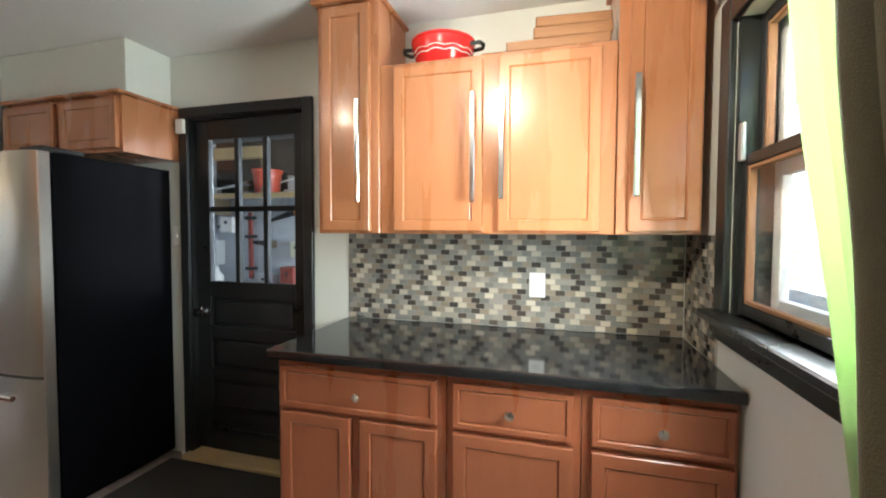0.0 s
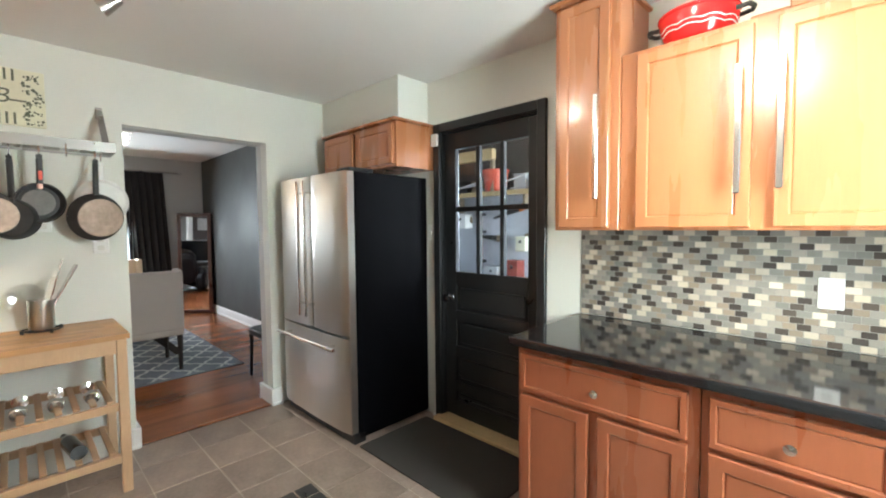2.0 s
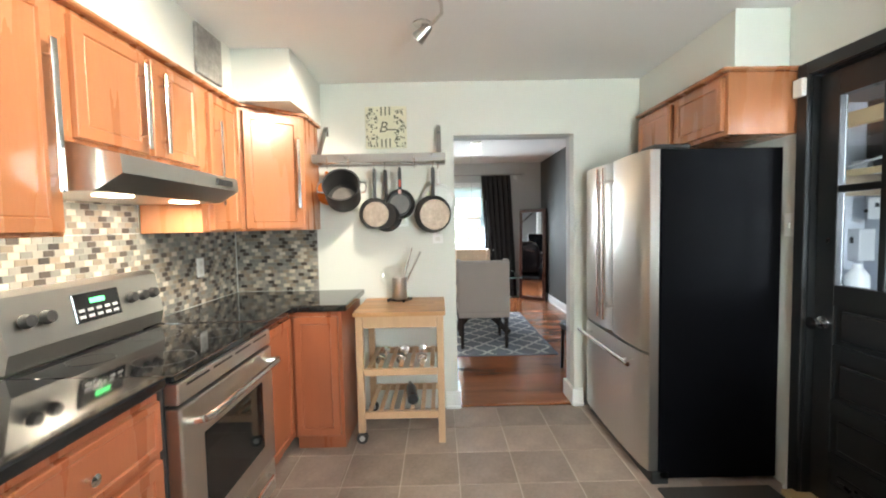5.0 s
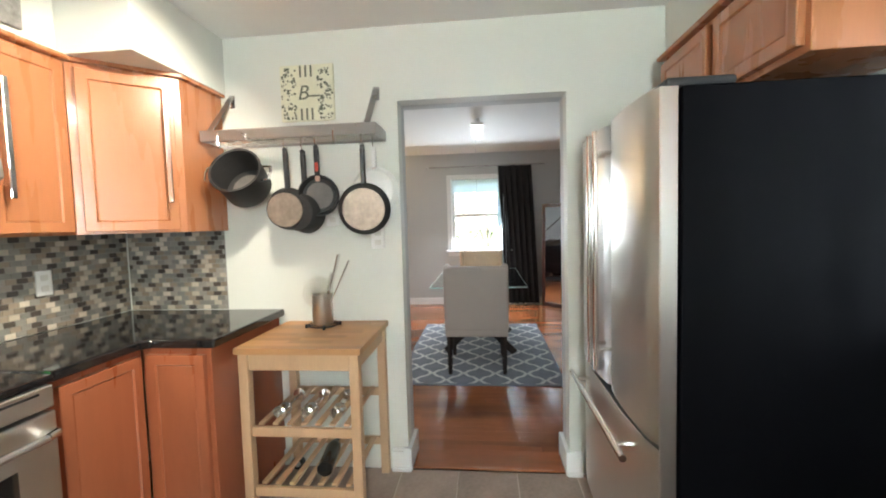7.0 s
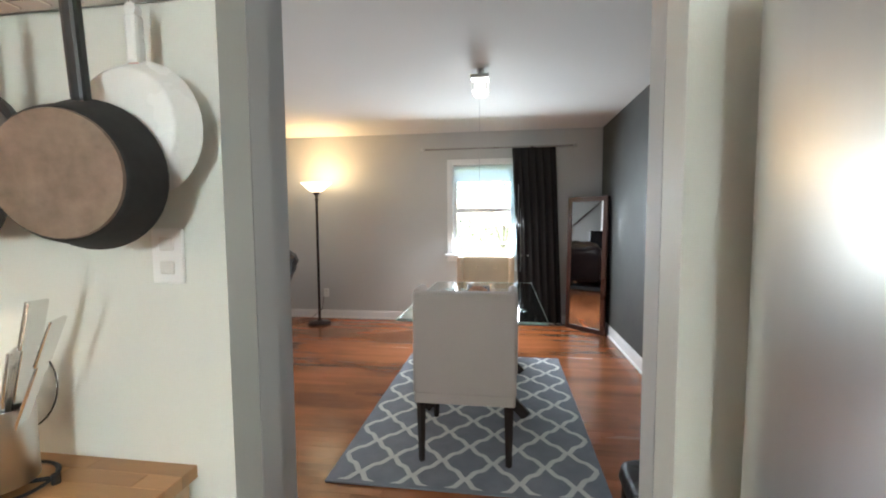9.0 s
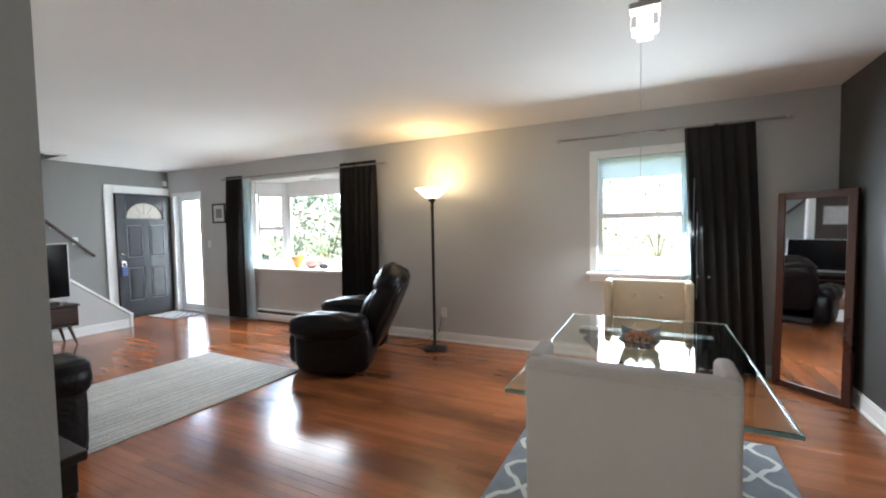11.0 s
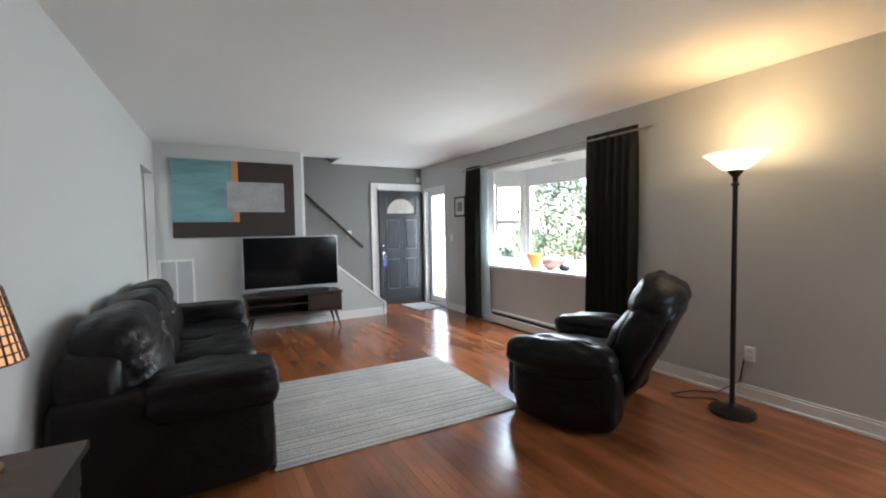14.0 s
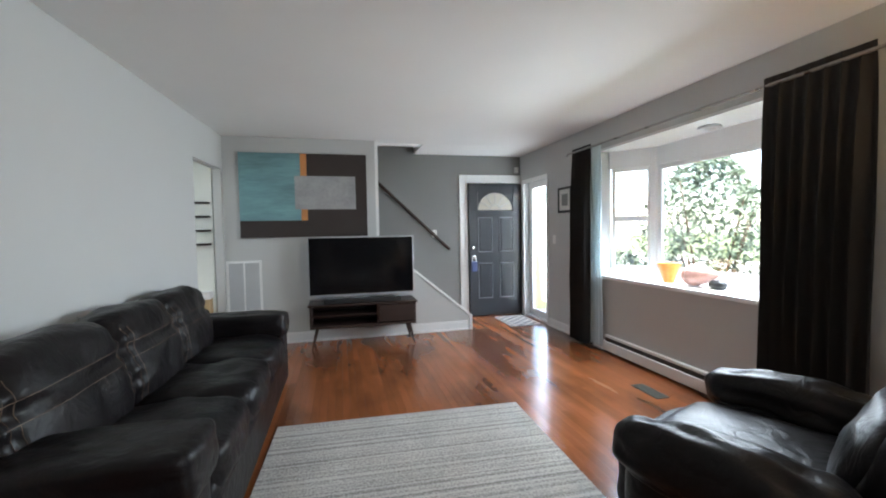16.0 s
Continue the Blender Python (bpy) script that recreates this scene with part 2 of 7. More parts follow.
glass_edge = clear("green_glass_edge", (0.45, 0.78, 0.72), 0.35)
goblet_glass = thin_glass("thin_clear_glass", (0.93, 0.95, 0.94))
bowl_glass = thin_glass("bowl_glass", (0.90, 0.92, 0.93))
frosted = sheer("frosted_shade", (0.9, 0.86, 0.78), 0.7)
leather = creased(mat("dark_brown_leather", (0.0085, 0.0068, 0.0075), 0.37, vary=0.3, scale=5, fine=190, bump=0.12, spec=0.22), 9.0, 0.24)
thread = mat("tan_thread", (0.16, 0.11, 0.08), 0.8)
fabric = mat("cream_upholstery", (0.42, 0.355, 0.315), 0.9, vary=0.05, scale=4, fine=400, bump=0.3)
beige_leather = mat("beige_tufted_leather", (0.80, 0.60, 0.41), 0.5, vary=0.08, scale=5, fine=120, bump=0.1)
dark_wood = mat("espresso_wood", (0.022, 0.014, 0.011), 0.38, spec=0.35, vary=0.35, scale=3, fine=40, stretch=(1, 6, 6))
walnut_dark = mat("dark_walnut", (0.036, 0.020, 0.015), 0.4, vary=0.35, scale=3, fine=40, stretch=(1, 6, 6))
mahogany = mat("mahogany_frame", (0.050, 0.017, 0.012), 0.3, vary=0.3, scale=3, fine=40)
mirror_glass = mat("mirror_silver", (0.9, 0.9, 0.9), 0.02, 1.0, vary=0.01, bump=0)
curtain_cloth = mat("black_curtain", (0.020, 0.018, 0.018), 0.85, vary=0.25, scale=3, fine=300, bump=0.3, stretch=(1, 6, 0.6))
sheer_white = sheer("white_sheer", (0.82, 0.88, 0.90), 0.75)
sheer_green = sheer("green_sheer", (0.41, 0.53, 0.28), 0.5)
olive_cloth = mat("olive_cloth", (0.135, 0.115, 0.065), 0.9, vary=0.2, scale=4, fine=300, bump=0.3)
rug_grey = mat("blue_grey_rug", (0.235, 0.245, 0.275), 0.95, vary=0.2, scale=9, fine=260, bump=0.6)
rug_white = mat("ivory_rug_yarn", (0.72, 0.71, 0.68), 0.95, vary=0.1, scale=9, fine=260, bump=0.6)
rug_stripe = stripes("striped_wool", (0.60, 0.575, 0.54), (0.25, 0.235, 0.22), 1, 36)
bronze = mat("dark_bronze", (0.035, 0.025, 0.022), 0.4, 0.6, vary=0.2)
rod_metal = mat("satin_nickel", (0.36, 0.35, 0.34), 0.3, 0.9, vary=0.05)
register_grey = mat("grey_green_metal", (0.085, 0.085, 0.075), 0.5, 0.3, vary=0.2)
brass = mat("aged_brass", (0.35, 0.24, 0.12), 0.35, 0.9, vary=0.2)
oak = mat("oak_floor", (0.335, 0.110, 0.041), 0.22, vary=0.40, scale=1.2, fine=22, bump=0.03, stretch=(7, 0.7, 7), piece=0.42, coat=0.25, rv=0.25, stain=0.52)
slate = mat("taupe_floor_tile", (0.335, 0.255, 0.21), 0.33, vary=0.48, scale=5, fine=50, bump=0.12, piece=0.35)
black_tile = mat("black_floor_tile", (0.018, 0.018, 0.018), 0.3, vary=0.3)
grout = mat("sandy_grout", (0.52, 0.44, 0.36), 0.9, vary=0.15, fine=150, bump=0.2)
splash_grout = mat("grey_grout", (0.27, 0.26, 0.24), 0.9, vary=0.1, fine=150, bump=0.2)
mosaic = colours("mosaic_tile", [(0.21, 0.205, 0.185), (0.25, 0.24, 0.215), (0.27, 0.225, 0.175), (0.19, 0.185, 0.17), (0.29, 0.27, 0.235), (0.23, 0.19, 0.15)], 0.2)
mosaic_dark = colours("mosaic_dark_tile", [(0.058, 0.05, 0.045), (0.085, 0.07, 0.06), (0.07, 0.058, 0.05)], 0.2)
mosaic_cream = colours("mosaic_cream_tile", [(0.50, 0.43, 0.34), (0.44, 0.385, 0.31), (0.56, 0.49, 0.40)], 0.2)
grass = mat("lawn", (0.14, 0.17, 0.06), 0.95, vary=0.4, scale=0.6, fine=30, bump=0.6)
leaf = mat("shrub_leaf", (0.15, 0.19, 0.135), 0.32, vary=0.5, scale=3, piece=0.6)
bark = mat("bark", (0.12, 0.085, 0.06), 0.9, vary=0.3)
# pale colour paints the sky's reflection along the front door mouldings
moulding_sheen = mat("moulding_sky_sheen", (0.24, 0.25, 0.27), 0.35, vary=0.25, scale=9)
ring_grey = mat("faint_burner_print", (0.10, 0.10, 0.10), 0.3)
worn_wood = mat("weathered_shelf_wood", (0.27, 0.21, 0.145), 0.8, vary=0.3, scale=3, fine=30)
pan_inside = mat("worn_pan_inside", (0.13, 0.115, 0.105), 0.5, 0.0, vary=0.3, scale=14)
concrete = mat("concrete", (0.50, 0.48, 0.45), 0.9, vary=0.15, scale=2, fine=80, bump=0.3)
garage_paint = mat("garage_wall_paint", (0.52, 0.55, 0.60), 0.8, vary=0.2, scale=2)
pine = mat("pine_shelf", (0.52, 0.38, 0.20), 0.6, vary=0.2, scale=3, fine=30)
tan_wood = mat("bare_tan_wood", (0.36, 0.18, 0.095), 0.6, vary=0.2, scale=3, fine=30)
red_plastic = mat("red_plastic", (0.62, 0.08, 0.04), 0.4, vary=0.08)
faded_red = mat("faded_red_paint", (0.30, 0.065, 0.05), 0.6, vary=0.25)
tv_screen = mat("tv_screen", (0.004, 0.004, 0.005), 0.12, vary=0.1, bump=0)
silver = mat("silver_plastic", (0.55, 0.56, 0.57), 0.35, 0.5, vary=0.04)
teal = mat("teal_canvas", (0.17, 0.32, 0.34), 0.85, vary=0.35, scale=2.5, fine=14, bump=0.15, stretch=(0.5, 1, 3))
brown_canvas = mat("brown_canvas", (0.045, 0.034, 0.030), 0.85, vary=0.2, scale=3, bump=0.1)
grey_canvas = mat("grey_canvas", (0.34, 0.34, 0.34), 0.85, vary=0.25, scale=4, fine=30, bump=0.15)
orange_canvas = mat("orange_canvas", (0.55, 0.23, 0.08), 0.85, vary=0.2, scale=4, bump=0.15)
plaque_cream = mat("cream_plaque", (0.72, 0.70, 0.54), 0.6, vary=0.1, scale=8)
plaque_ink = mat("dark_green_ink", (0.13, 0.14, 0.10), 0.7, vary=0.2)
grey_stone = mat("grey_relief_stone", (0.30, 0.29, 0.27), 0.8, vary=0.4, scale=25, fine=60, bump=0.8)
vent_grey = mat("vent_grey", (0.50, 0.51, 0.52), 0.5, vary=0.05)
petal = mat("ivory_petal", (0.72, 0.66, 0.42), 0.8, vary=0.15)
copper = mat("copper_blush", (0.60, 0.34, 0.28), 0.3, 0.2, vary=0.3, scale=6)
amber = mat("amber_ceramic", (0.65, 0.25, 0.04), 0.3, vary=0.4, scale=8)
potpourri = mat("brown_potpourri", (0.46, 0.24, 0.14), 0.9, vary=0.5, scale=30)
bulb_warm = glow("lit_bulb", (1.0, 0.78, 0.5), 2)
shade_lit = glow("lit_glass_bowl", (1.0, 0.80, 0.52), 0.34)
shade_lattice = glow("lit_lamp_shade", (0.75, 0.36, 0.17), 0.10)
green_led = glow("green_display", (0.1, 1.0, 0.25), 0.2)
blue_plastic = mat("blue_lockbox", (0.10, 0.14, 0.32), 0.5)
paper = mat("off_white_paper", (0.70, 0.69, 0.65), 0.9)

# ---- building helpers ----


def box(bm, a, b, bev=0.0, seg=1):
    lo, hi = [min(p, q) for p, q in zip(a, b)], [max(p, q) for p, q in zip(a, b)]
    vs = bmesh.ops.create_cube(bm, size=1.0)["verts"]
    for v in vs:
        v.co = [l + (c + 0.5) * (h - l) for c, l, h in zip(v.co, lo, hi)]
    if bev:
        bmesh.ops.bevel(bm, geom=list({e for v in vs for e in v.link_edges}), offset=bev, segments=seg, affect="EDGES", profile=0.5)
    return bm


def B(a, b, bev=0.0, seg=1):
    return box(bmesh.new(), a, b, bev, seg)


def rod(bm, p, q, r0, r1=None, seg=14):
    p, q = Vector(p), Vector(q)
    r1 = r0 if r1 is None else r1
    d = q - p
    m = Matrix.Translation((p + q) / 2) @ d.to_track_quat("Z", "Y").to_matrix().to_4x4()
    bmesh.ops.create_cone(bm, cap_ends=True, segments=seg, radius1=r0, radius2=r1, depth=d.length, matrix=m)
    return bm


def R(p, q, r0, r1=None, seg=14):
    return rod(bmesh.new(), p, q, r0, r1, seg)


def lathe(profile, seg=28, bm=None, at=(0, 0, 0), m=None, caps=True):
    """A turned shape round z from (radius, height) pairs."""
    bm = bm or bmesh.new()
    rings = []
    for r, z in profile:
        ring = []
        for i in range(seg):
            a = 2 * math.pi * i / seg
            co = Vector((at[0] + r * math.cos(a), at[1] + r * math.sin(a), at[2] + z))
            ring.append(bm.verts.new(m @ co if m else co))
        rings.append(ring)
    for lo, hi in zip(rings, rings[1:]):
        for i in range(seg):
            bm.faces.new((lo[i], lo[(i + 1) % seg], hi[(i + 1) % seg], hi[i]))
    for ring, flip in ((rings[0], True), (rings[-1], False)):
        if caps and profile[0 if flip else -1][0] > 1e-4:
            bm.faces.new(ring[::-1] if flip else ring)
    return bm


def tube(points, r, seg=8, bm=None):
    bm = bm or bmesh.new()
    for p, q in zip(points, points[1:]):
        rod(bm, p, q, r, seg=seg)
    return bm


def prism(poly, z0, z1, bm=None, bev=0.0):
    bm = bm or bmesh.new()
    lo = [bm.verts.new((x, y, z0)) for x, y in poly]
    hi = [bm.verts.new((x, y, z1)) for x, y in poly]
    n = len(poly)
    fs = [bm.faces.new(lo[::-1]), bm.faces.new(hi)] + [bm.faces.new((lo[i], lo[(i + 1) % n], hi[(i + 1) % n], hi[i])) for i in range(n)]
    if bev:
        bmesh.ops.recalc_face_normals(bm, faces=fs)
        bmesh.ops.bevel(bm, geom=list({e for f in fs for e in f.edges}), offset=bev, segments=2, affect="EDGES", profile=0.5)
    return bm


def cushion(a, b, puff=0.04, n=10, wrinkle=0.008, seed=1, power=4.0):
    """A soft block: rounded all over, swelling on its faces, with a few creases."""
    bm = bmesh.new()
    bmesh.ops.create_cube(bm, size=2.0)
    bmesh.ops.subdivide_edges(bm, edges=bm.edges[:], cuts=n, use_grid_fill=True)
    c = [(p + q) / 2 for p, q in zip(a, b)]
    h = [abs(q - p) / 2 for p, q in zip(a, b)]
    for v in bm.verts:
        u = v.co.copy()
        k = (abs(u.x) ** power + abs(u.y) ** power + abs(u.z) ** power) ** (1 / power)
        u = u / k
        w = noise.noise(Vector((u.x * 2.1 + seed * 7.3, u.y * 2.1, u.z * 2.1))) * wrinkle * 1.6 + noise.noise(Vector((u.x * 3 + seed, u.y * 9, u.z * 3))) * wrinkle * 0.35
        s = Vector((u.x * h[0], u.y * h[1], u.z * h[2]))
        n_ = Vector((u.x / max(h[0], .01), u.y / max(h[1], .01), u.z / max(h[2], .01))).normalized()
        v.co = Vector(c) + s + n_ * (w + puff * 0.25 * (1 - abs(u.x) * abs(u.y) * abs(u.z)))
    for f in bm.faces:
        f.smooth = True
    return bm


def turn(bm, m):
    bmesh.ops.transform(bm, matrix=m, verts=bm.verts[:])
    return bm


def obj(name, bm, material, smooth=False):
    me = bpy.data.meshes.new(name)
    bmesh.ops.recalc_face_normals(bm, faces=bm.faces[:])
    if smooth:
        for f in bm.faces:
            f.smooth = True
        for e in bm.edges:
            if len(e.link_faces) == 2 and e.calc_face_angle(0) > 0.7:
                e.smooth = False
    bm.to_mesh(me)
    bm.free()
    me.materials.append(material)
    return new(name, me)


def part(name, bm, material, parent, label="", smooth=False):
    ob = obj(name, bm, material, smooth)
    ob.parent = parent
    if label:
        ob["label"] = label
    return ob


def thing(name, label, category, at=(0, 0, 0), rz=0, group="", kind=""):
    ob = new(name)
    ob.empty_display_size = 0.1
    ob.matrix_basis = pose(*at, 0, 0, rz)
    return tagged(ob, label, category, group, kind)


def solid(name, bm, material, label, category, kind="structure", smooth=False):
    return tagged(obj(name, bm, material, smooth), label, category, "", kind)


def panel(w, h, t=0.02, rail=0.055, dip=0.007, at=(0, 0, 0)):
    """A framed front, facing -y, from at (its lower left back corner)."""
    bm = B((0, -t, 0), (w, 0, h))
    f = min(bm.faces, key=lambda f: f.calc_center_median().y)
    bmesh.ops.inset_region(bm, faces=[f], thickness=0.004, depth=0.003)
    bmesh.ops.inset_region(bm, faces=[f], thickness=rail, depth=0)
    bmesh.ops.inset_region(bm, faces=[f], thickness=0.007, depth=-dip)
    bmesh.ops.inset_region(bm, faces=[f], thickness=0.006, depth=0.0025)
    return turn(bm, Matrix.Translation(at))


def bar_pull(parent, x, z0, z1, y=-0.02, horizontal=False):
    h = part("handle", B((x - 0.011, y - 0.040, z0), (x + 0.011, y - 0.028, z1), 0.003), chrome, parent, "long brushed steel bar pull")
    for z in (z0 + 0.05, z1 - 0.05):
        part("post", R((x, y - 0.03, z), (x, y, z), 0.006), chrome, h)
    return h


def knob(parent, x, z, y=-0.02):
    return part("knob", lathe([(0.0, 0.0), (0.006, 0.0), (0.006, 0.014), (0.015, 0.018), (0.016, 0.025), (0.0, 0.03)], 16, m=Matrix.Translation((x, y, z)) @ Matrix.Rotation(radians(90), 4, "X")), chrome, parent, "round chrome knob", True)


def cabinet(label, w, d, h, at, rz, fronts, toe=0.0, group="kitchen cabinets", crown=0.0):
    """A cabinet unit facing -y before its turn; fronts: (name, x0, x1, z0, z1, pull)."""
    # units with a toe kick take the shaded copy of the maple
    wood = maple_shaded if toe else maple
    c = thing("cabinet", label, "cabinet", at, rz, group)
    body = B((0, 0, toe), (w, d, h), 0.002)
    if toe:
        box(body, (0.01, 0.06, 0), (w - 0.01, d, toe))
    part("body", body, wood, c)
    if crown:
        part("crown", B((-0.02 if crown > 1 else 0, -0.035, h), (w + 0.02, d if crown < 1 else d, h + 0.02), 0.006), wood, c)
    for name, x0, x1, z0, z1, pull in fronts:
        f = part(name, panel(x1 - x0, z1 - z0, rail=0.055 if min(x1 - x0, z1 - z0) > 0.2 else 0.022, at=(x0, 0, z0)), wood, c)
        if pull and pull[0] == "bar":
            bar_pull(f, *pull[1:])
        elif pull:
            knob(f, *pull[1:])
    return c

# ---- large structure ----
KX0, KX1, KY0, KY1, KZ = -1.63, 2.19, 0.80, 4.08, 2.43
LX0, LX1, LY0, LY1, LZ = -6.45, -2.13, -4.26, 4.24, 2.53
DY = -5.10  # wall behind the stairs and the entry


def walled(axis, at, thick, a0, a1, z1, holes, bm=None):
    """A wall from a0 to a1 with holes (a, b, z0, z1): axis 'x' runs along x at y = at."""
    bm = bm or bmesh.new()
    cuts = sorted({a0, a1, *[h[0] for h in holes], *[h[1] for h in holes]})
    for p, q in zip(cuts, cuts[1:]):
        zs = [(0.0, z1)]
        for h in holes:
            if h[0] <= p and q <= h[1]:
                zs = [s for z in zs for s in ((z[0], min(z[1], h[2])), (max(z[0], h[3]), z[1])) if s[1] - s[0] > 1e-4]
        for lo, hi in zs:
            if axis == "x":
                box(bm, (p, at, lo), (q, at + thick, hi))
            else:
                box(bm, (at, p, lo), (at + thick, q, hi))
    return bm


# kitchen shell
wall_kn = solid("wall_kitchen_north", walled("x", KY1, 0.14, -1.63, KX1 + 0.14, KZ, [(-0.53, 0.32, 0, 2.085)]), wall_paint, "off-white painted kitchen wall around the black back door", "wall")
wall_ke = solid("wall_kitchen_east", walled("y", KX1, 0.14, KY0 - 0.14, KY1, KZ, [(2.47, 3.585, 1.12, 2.05)]), wall_paint, "off-white painted kitchen wall with a window", "wall")
wall_ks = solid("wall_kitchen_south", walled("x", KY0 - 0.14, 0.14, -1.63, KX1, KZ, []), wall_paint, "off-white painted wall behind the stove", "wall")
wall_part = solid("wall_kitchen_west", walled("y", KX0 - 0.10, 0.10, 0.66, LY1, KZ + 0.1, [(2.43, 3.315, 0, 2.04)]), wall_paint, "off-white painted wall with an open doorway to the dining room", "wall")
solid("wall_dining_east", walled("y", KX0 - 0.19, 0.086, 1.62, LY1, LZ, [(2.43, 3.315, 0, 2.04)]), living_paint, "light grey painted wall beside the kitchen doorway", "wall")
solid("ceiling_kitchen", B((KX0, KY0 - 0.14, KZ), (KX1 + 0.14, KY1 + 0.14, KZ + 0.10)), ceiling_paint, "white painted kitchen ceiling", "ceiling")
soff = B((KX0 + 0.002, 3.80, 2.13), (-0.63, KY1 - 0.002, KZ - 0.002), 0.003)
solid("soffit_north", soff, wall_paint, "off-white boxed soffit above the fridge cabinets", "soffit")
soff = B((-1.0, KY0 + 0.002, 2.125), (KX1 - 0.002, 1.125, KZ - 0.002), 0.003)
box(soff, (KX0 + 0.002, KY0 + 0.002, 2.125), (-1.002, 1.465, KZ - 0.002), 0.003)
solid("soffit_south", soff, wall_paint, "off-white boxed soffit above the wall cabinets", "soffit")

# living and dining shell
solid("wall_living_west", walled("y", LX0 - 0.16, 0.16, DY - 0.14, LY1 + 0.14, LZ, [(2.33, 3.27, 0.92, 2.10), (-2.98, -0.64, 0.80, 2.24), (-4.93, -4.20, 0.0, 2.10)]), living_paint, "light grey painted wall with dining window, bay window and entry", "wall")
solid("wall_dining_north", walled("x", LY1, 0.14, LX0, KX0 - 0.10, LZ, []), accent_paint, "dark charcoal painted accent wall", "wall")
SLANT = Matrix.Translation((-2.02, 1.62, 0)) @ Matrix.Rotation(radians(-2.4), 4, "Z")
solid("wall_living_east", turn(walled("y", 0, 0.09, -5.885, 0.0, LZ, [(-5.82, -4.98, 0, 2.13)]), SLANT), living_paint, "light grey painted wall behind the sofa", "wall")
solid("wall_pier", B((-1.97, 1.624, 0), (KX0 - 0.194, 2.388, LZ)), living_paint, "light grey painted wall end beside the doorway", "wall")
jog = B((-1.90, 1.48, 0), (KX0 - 0.104, 1.62, LZ))
solid("wall_return", jog, living_paint, "short light grey return wall", "wall")
s_wall = B((-4.08, LY0 - 0.12, 0), (LX1 + 0.18, LY0, LZ))
solid("wall_living_south", s_wall, living_paint, "light grey painted wall carrying the large painting", "wall")
solid("wall_stair_south", walled("x", DY - 0.14, 0.14, LX0, 0.6, 4.9, []), stair_paint, "dark grey painted wall behind the stairs and front door", "wall")
ceil = bmesh.new()
box(ceil, (LX0 - 0.16, LY0 - 0.12, LZ), (KX0 - 0.10, LY1 + 0.14, LZ + 0.12))
box(ceil, (LX0 - 0.16, DY - 0.14, LZ - 0.001), (-4.72, LY0 - 0.12, LZ + 0.22))
solid("ceiling_living", ceil, ceiling_paint, "white painted living room ceiling with a stair opening", "ceiling")
up = bmesh.new()
box(up, (-4.84, LY0 - 0.12, LZ + 0.13), (0.6, LY0, 4.9))
box(up, (-4.84, DY, LZ + 0.23), (-4.72, LY0 - 0.12, 4.9))
box(up, (-4.84, DY - 0.14, 4.9), (0.6, LY0, 5.0))
box(up, (0.6, DY - 0.14, 0), (0.74, LY0, 5.0))
solid("wall_stairwell", up, stair_paint, "dark grey upper stairwell walls", "wall")

knee = bmesh.new()
for y0, y1 in ((LY0 - 0.12, LY0 - 0.003),):
    vs = [(-5.30, 0.0), (-4.082, 0.0), (-4.082, 1.20), (-5.30, 0.19)]
    a = [knee.verts.new((x, y0, z)) for x, z in vs]
    b = [knee.verts.new((x, y1, z)) for x, z in vs]
    knee.faces.new(a[::-1]), knee.faces.new(b)
    for i in range(4):
        knee.faces.new((a[i], a[(i + 1) % 4], b[(i + 1) % 4], b[i]))
solid("wall_stair_knee", knee, living_paint, "low light grey sloping wall beside the stairs", "wall")
cap = bmesh.new()
rail_v = Vector((-4.07, 0, 1.215)) - Vector((-5.33, 0, 0.17))
box(cap, (0, LY0 - 0.135, 0), (rail_v.length, LY0 + 0.014, 0.035), 0.004)
turn(cap, Matrix.Translation((-5.33, 0, 0.17)) @ Matrix.Rotation(-math.atan2(rail_v.z, rail_v.x), 4, "Y"))
box(cap, (-5.345, LY0 - 0.13, 0), (-5.302, LY0 + 0.01, 0.20), 0.003)
solid("trim_stair_cap", cap, white_trim, "white sloping cap on the stair wall", "trim")
edge_trim = B((-4.10, LY0 - 0.125, 1.24), (-4.06, LY0 + 0.008, LZ - 0.002), 0.003)
box(edge_trim, (-4.082, LY0 - 0.14, LZ - 0.03), (-4.70, LY0 - 0.12, LZ + 0.13))
solid("trim_wall_end", edge_trim, white_trim, "white corner trim at the stair opening", "trim")
stairs = thing("staircase", "enclosed staircase with wooden treads rising behind the low wall", "stairs", (-5.10, DY, 0), 0, "", "structure")
for i in range(13):
    part("tread", B((0.25 * i - 0.02, 0.02, 0.185 * (i + 1) - 0.03), (0.25 * (i + 1), 0.70, 0.185 * (i + 1)), 0.006), oak, stairs)
    part("riser", B((0.25 * i, 0.02, 0.185 * i), (0.25 * i + 0.02, 0.70, 0.185 * (i + 1) - 0.031)), white_trim, stairs)

# hall seen through the opening beside the sofa
hall = bmesh.new()
box(hall, (-0.45, DY + 0.9, 0), (-0.35, -2.6, LZ))
box(hall, (-1.96, -2.7, 0), (-0.45, -2.6, LZ))
box(hall, (-2.16, LY0 + 0.002, 0), (-0.45, LY0 + 0.06, LZ))
solid("wall_hall", hall, wall_paint, "pale painted hallway walls", "wall")
solid("ceiling_hall", B((-1.72, LY0, LZ + 0.002), (-0.35, -2.6, LZ + 0.1)), ceiling_paint, "white hallway ceiling", "ceiling")
hs = thing("wall_shelf", "dark floating shelves on the hallway wall", "shelf", (-2.14, LY0 + 0.062, 0))
for z in (1.24, 1.40, 1.56, 1.72):
    part("shelf", B((0, 0, z), (0.42, 0.11, z + 0.022), 0.003), dark_wood, hs)
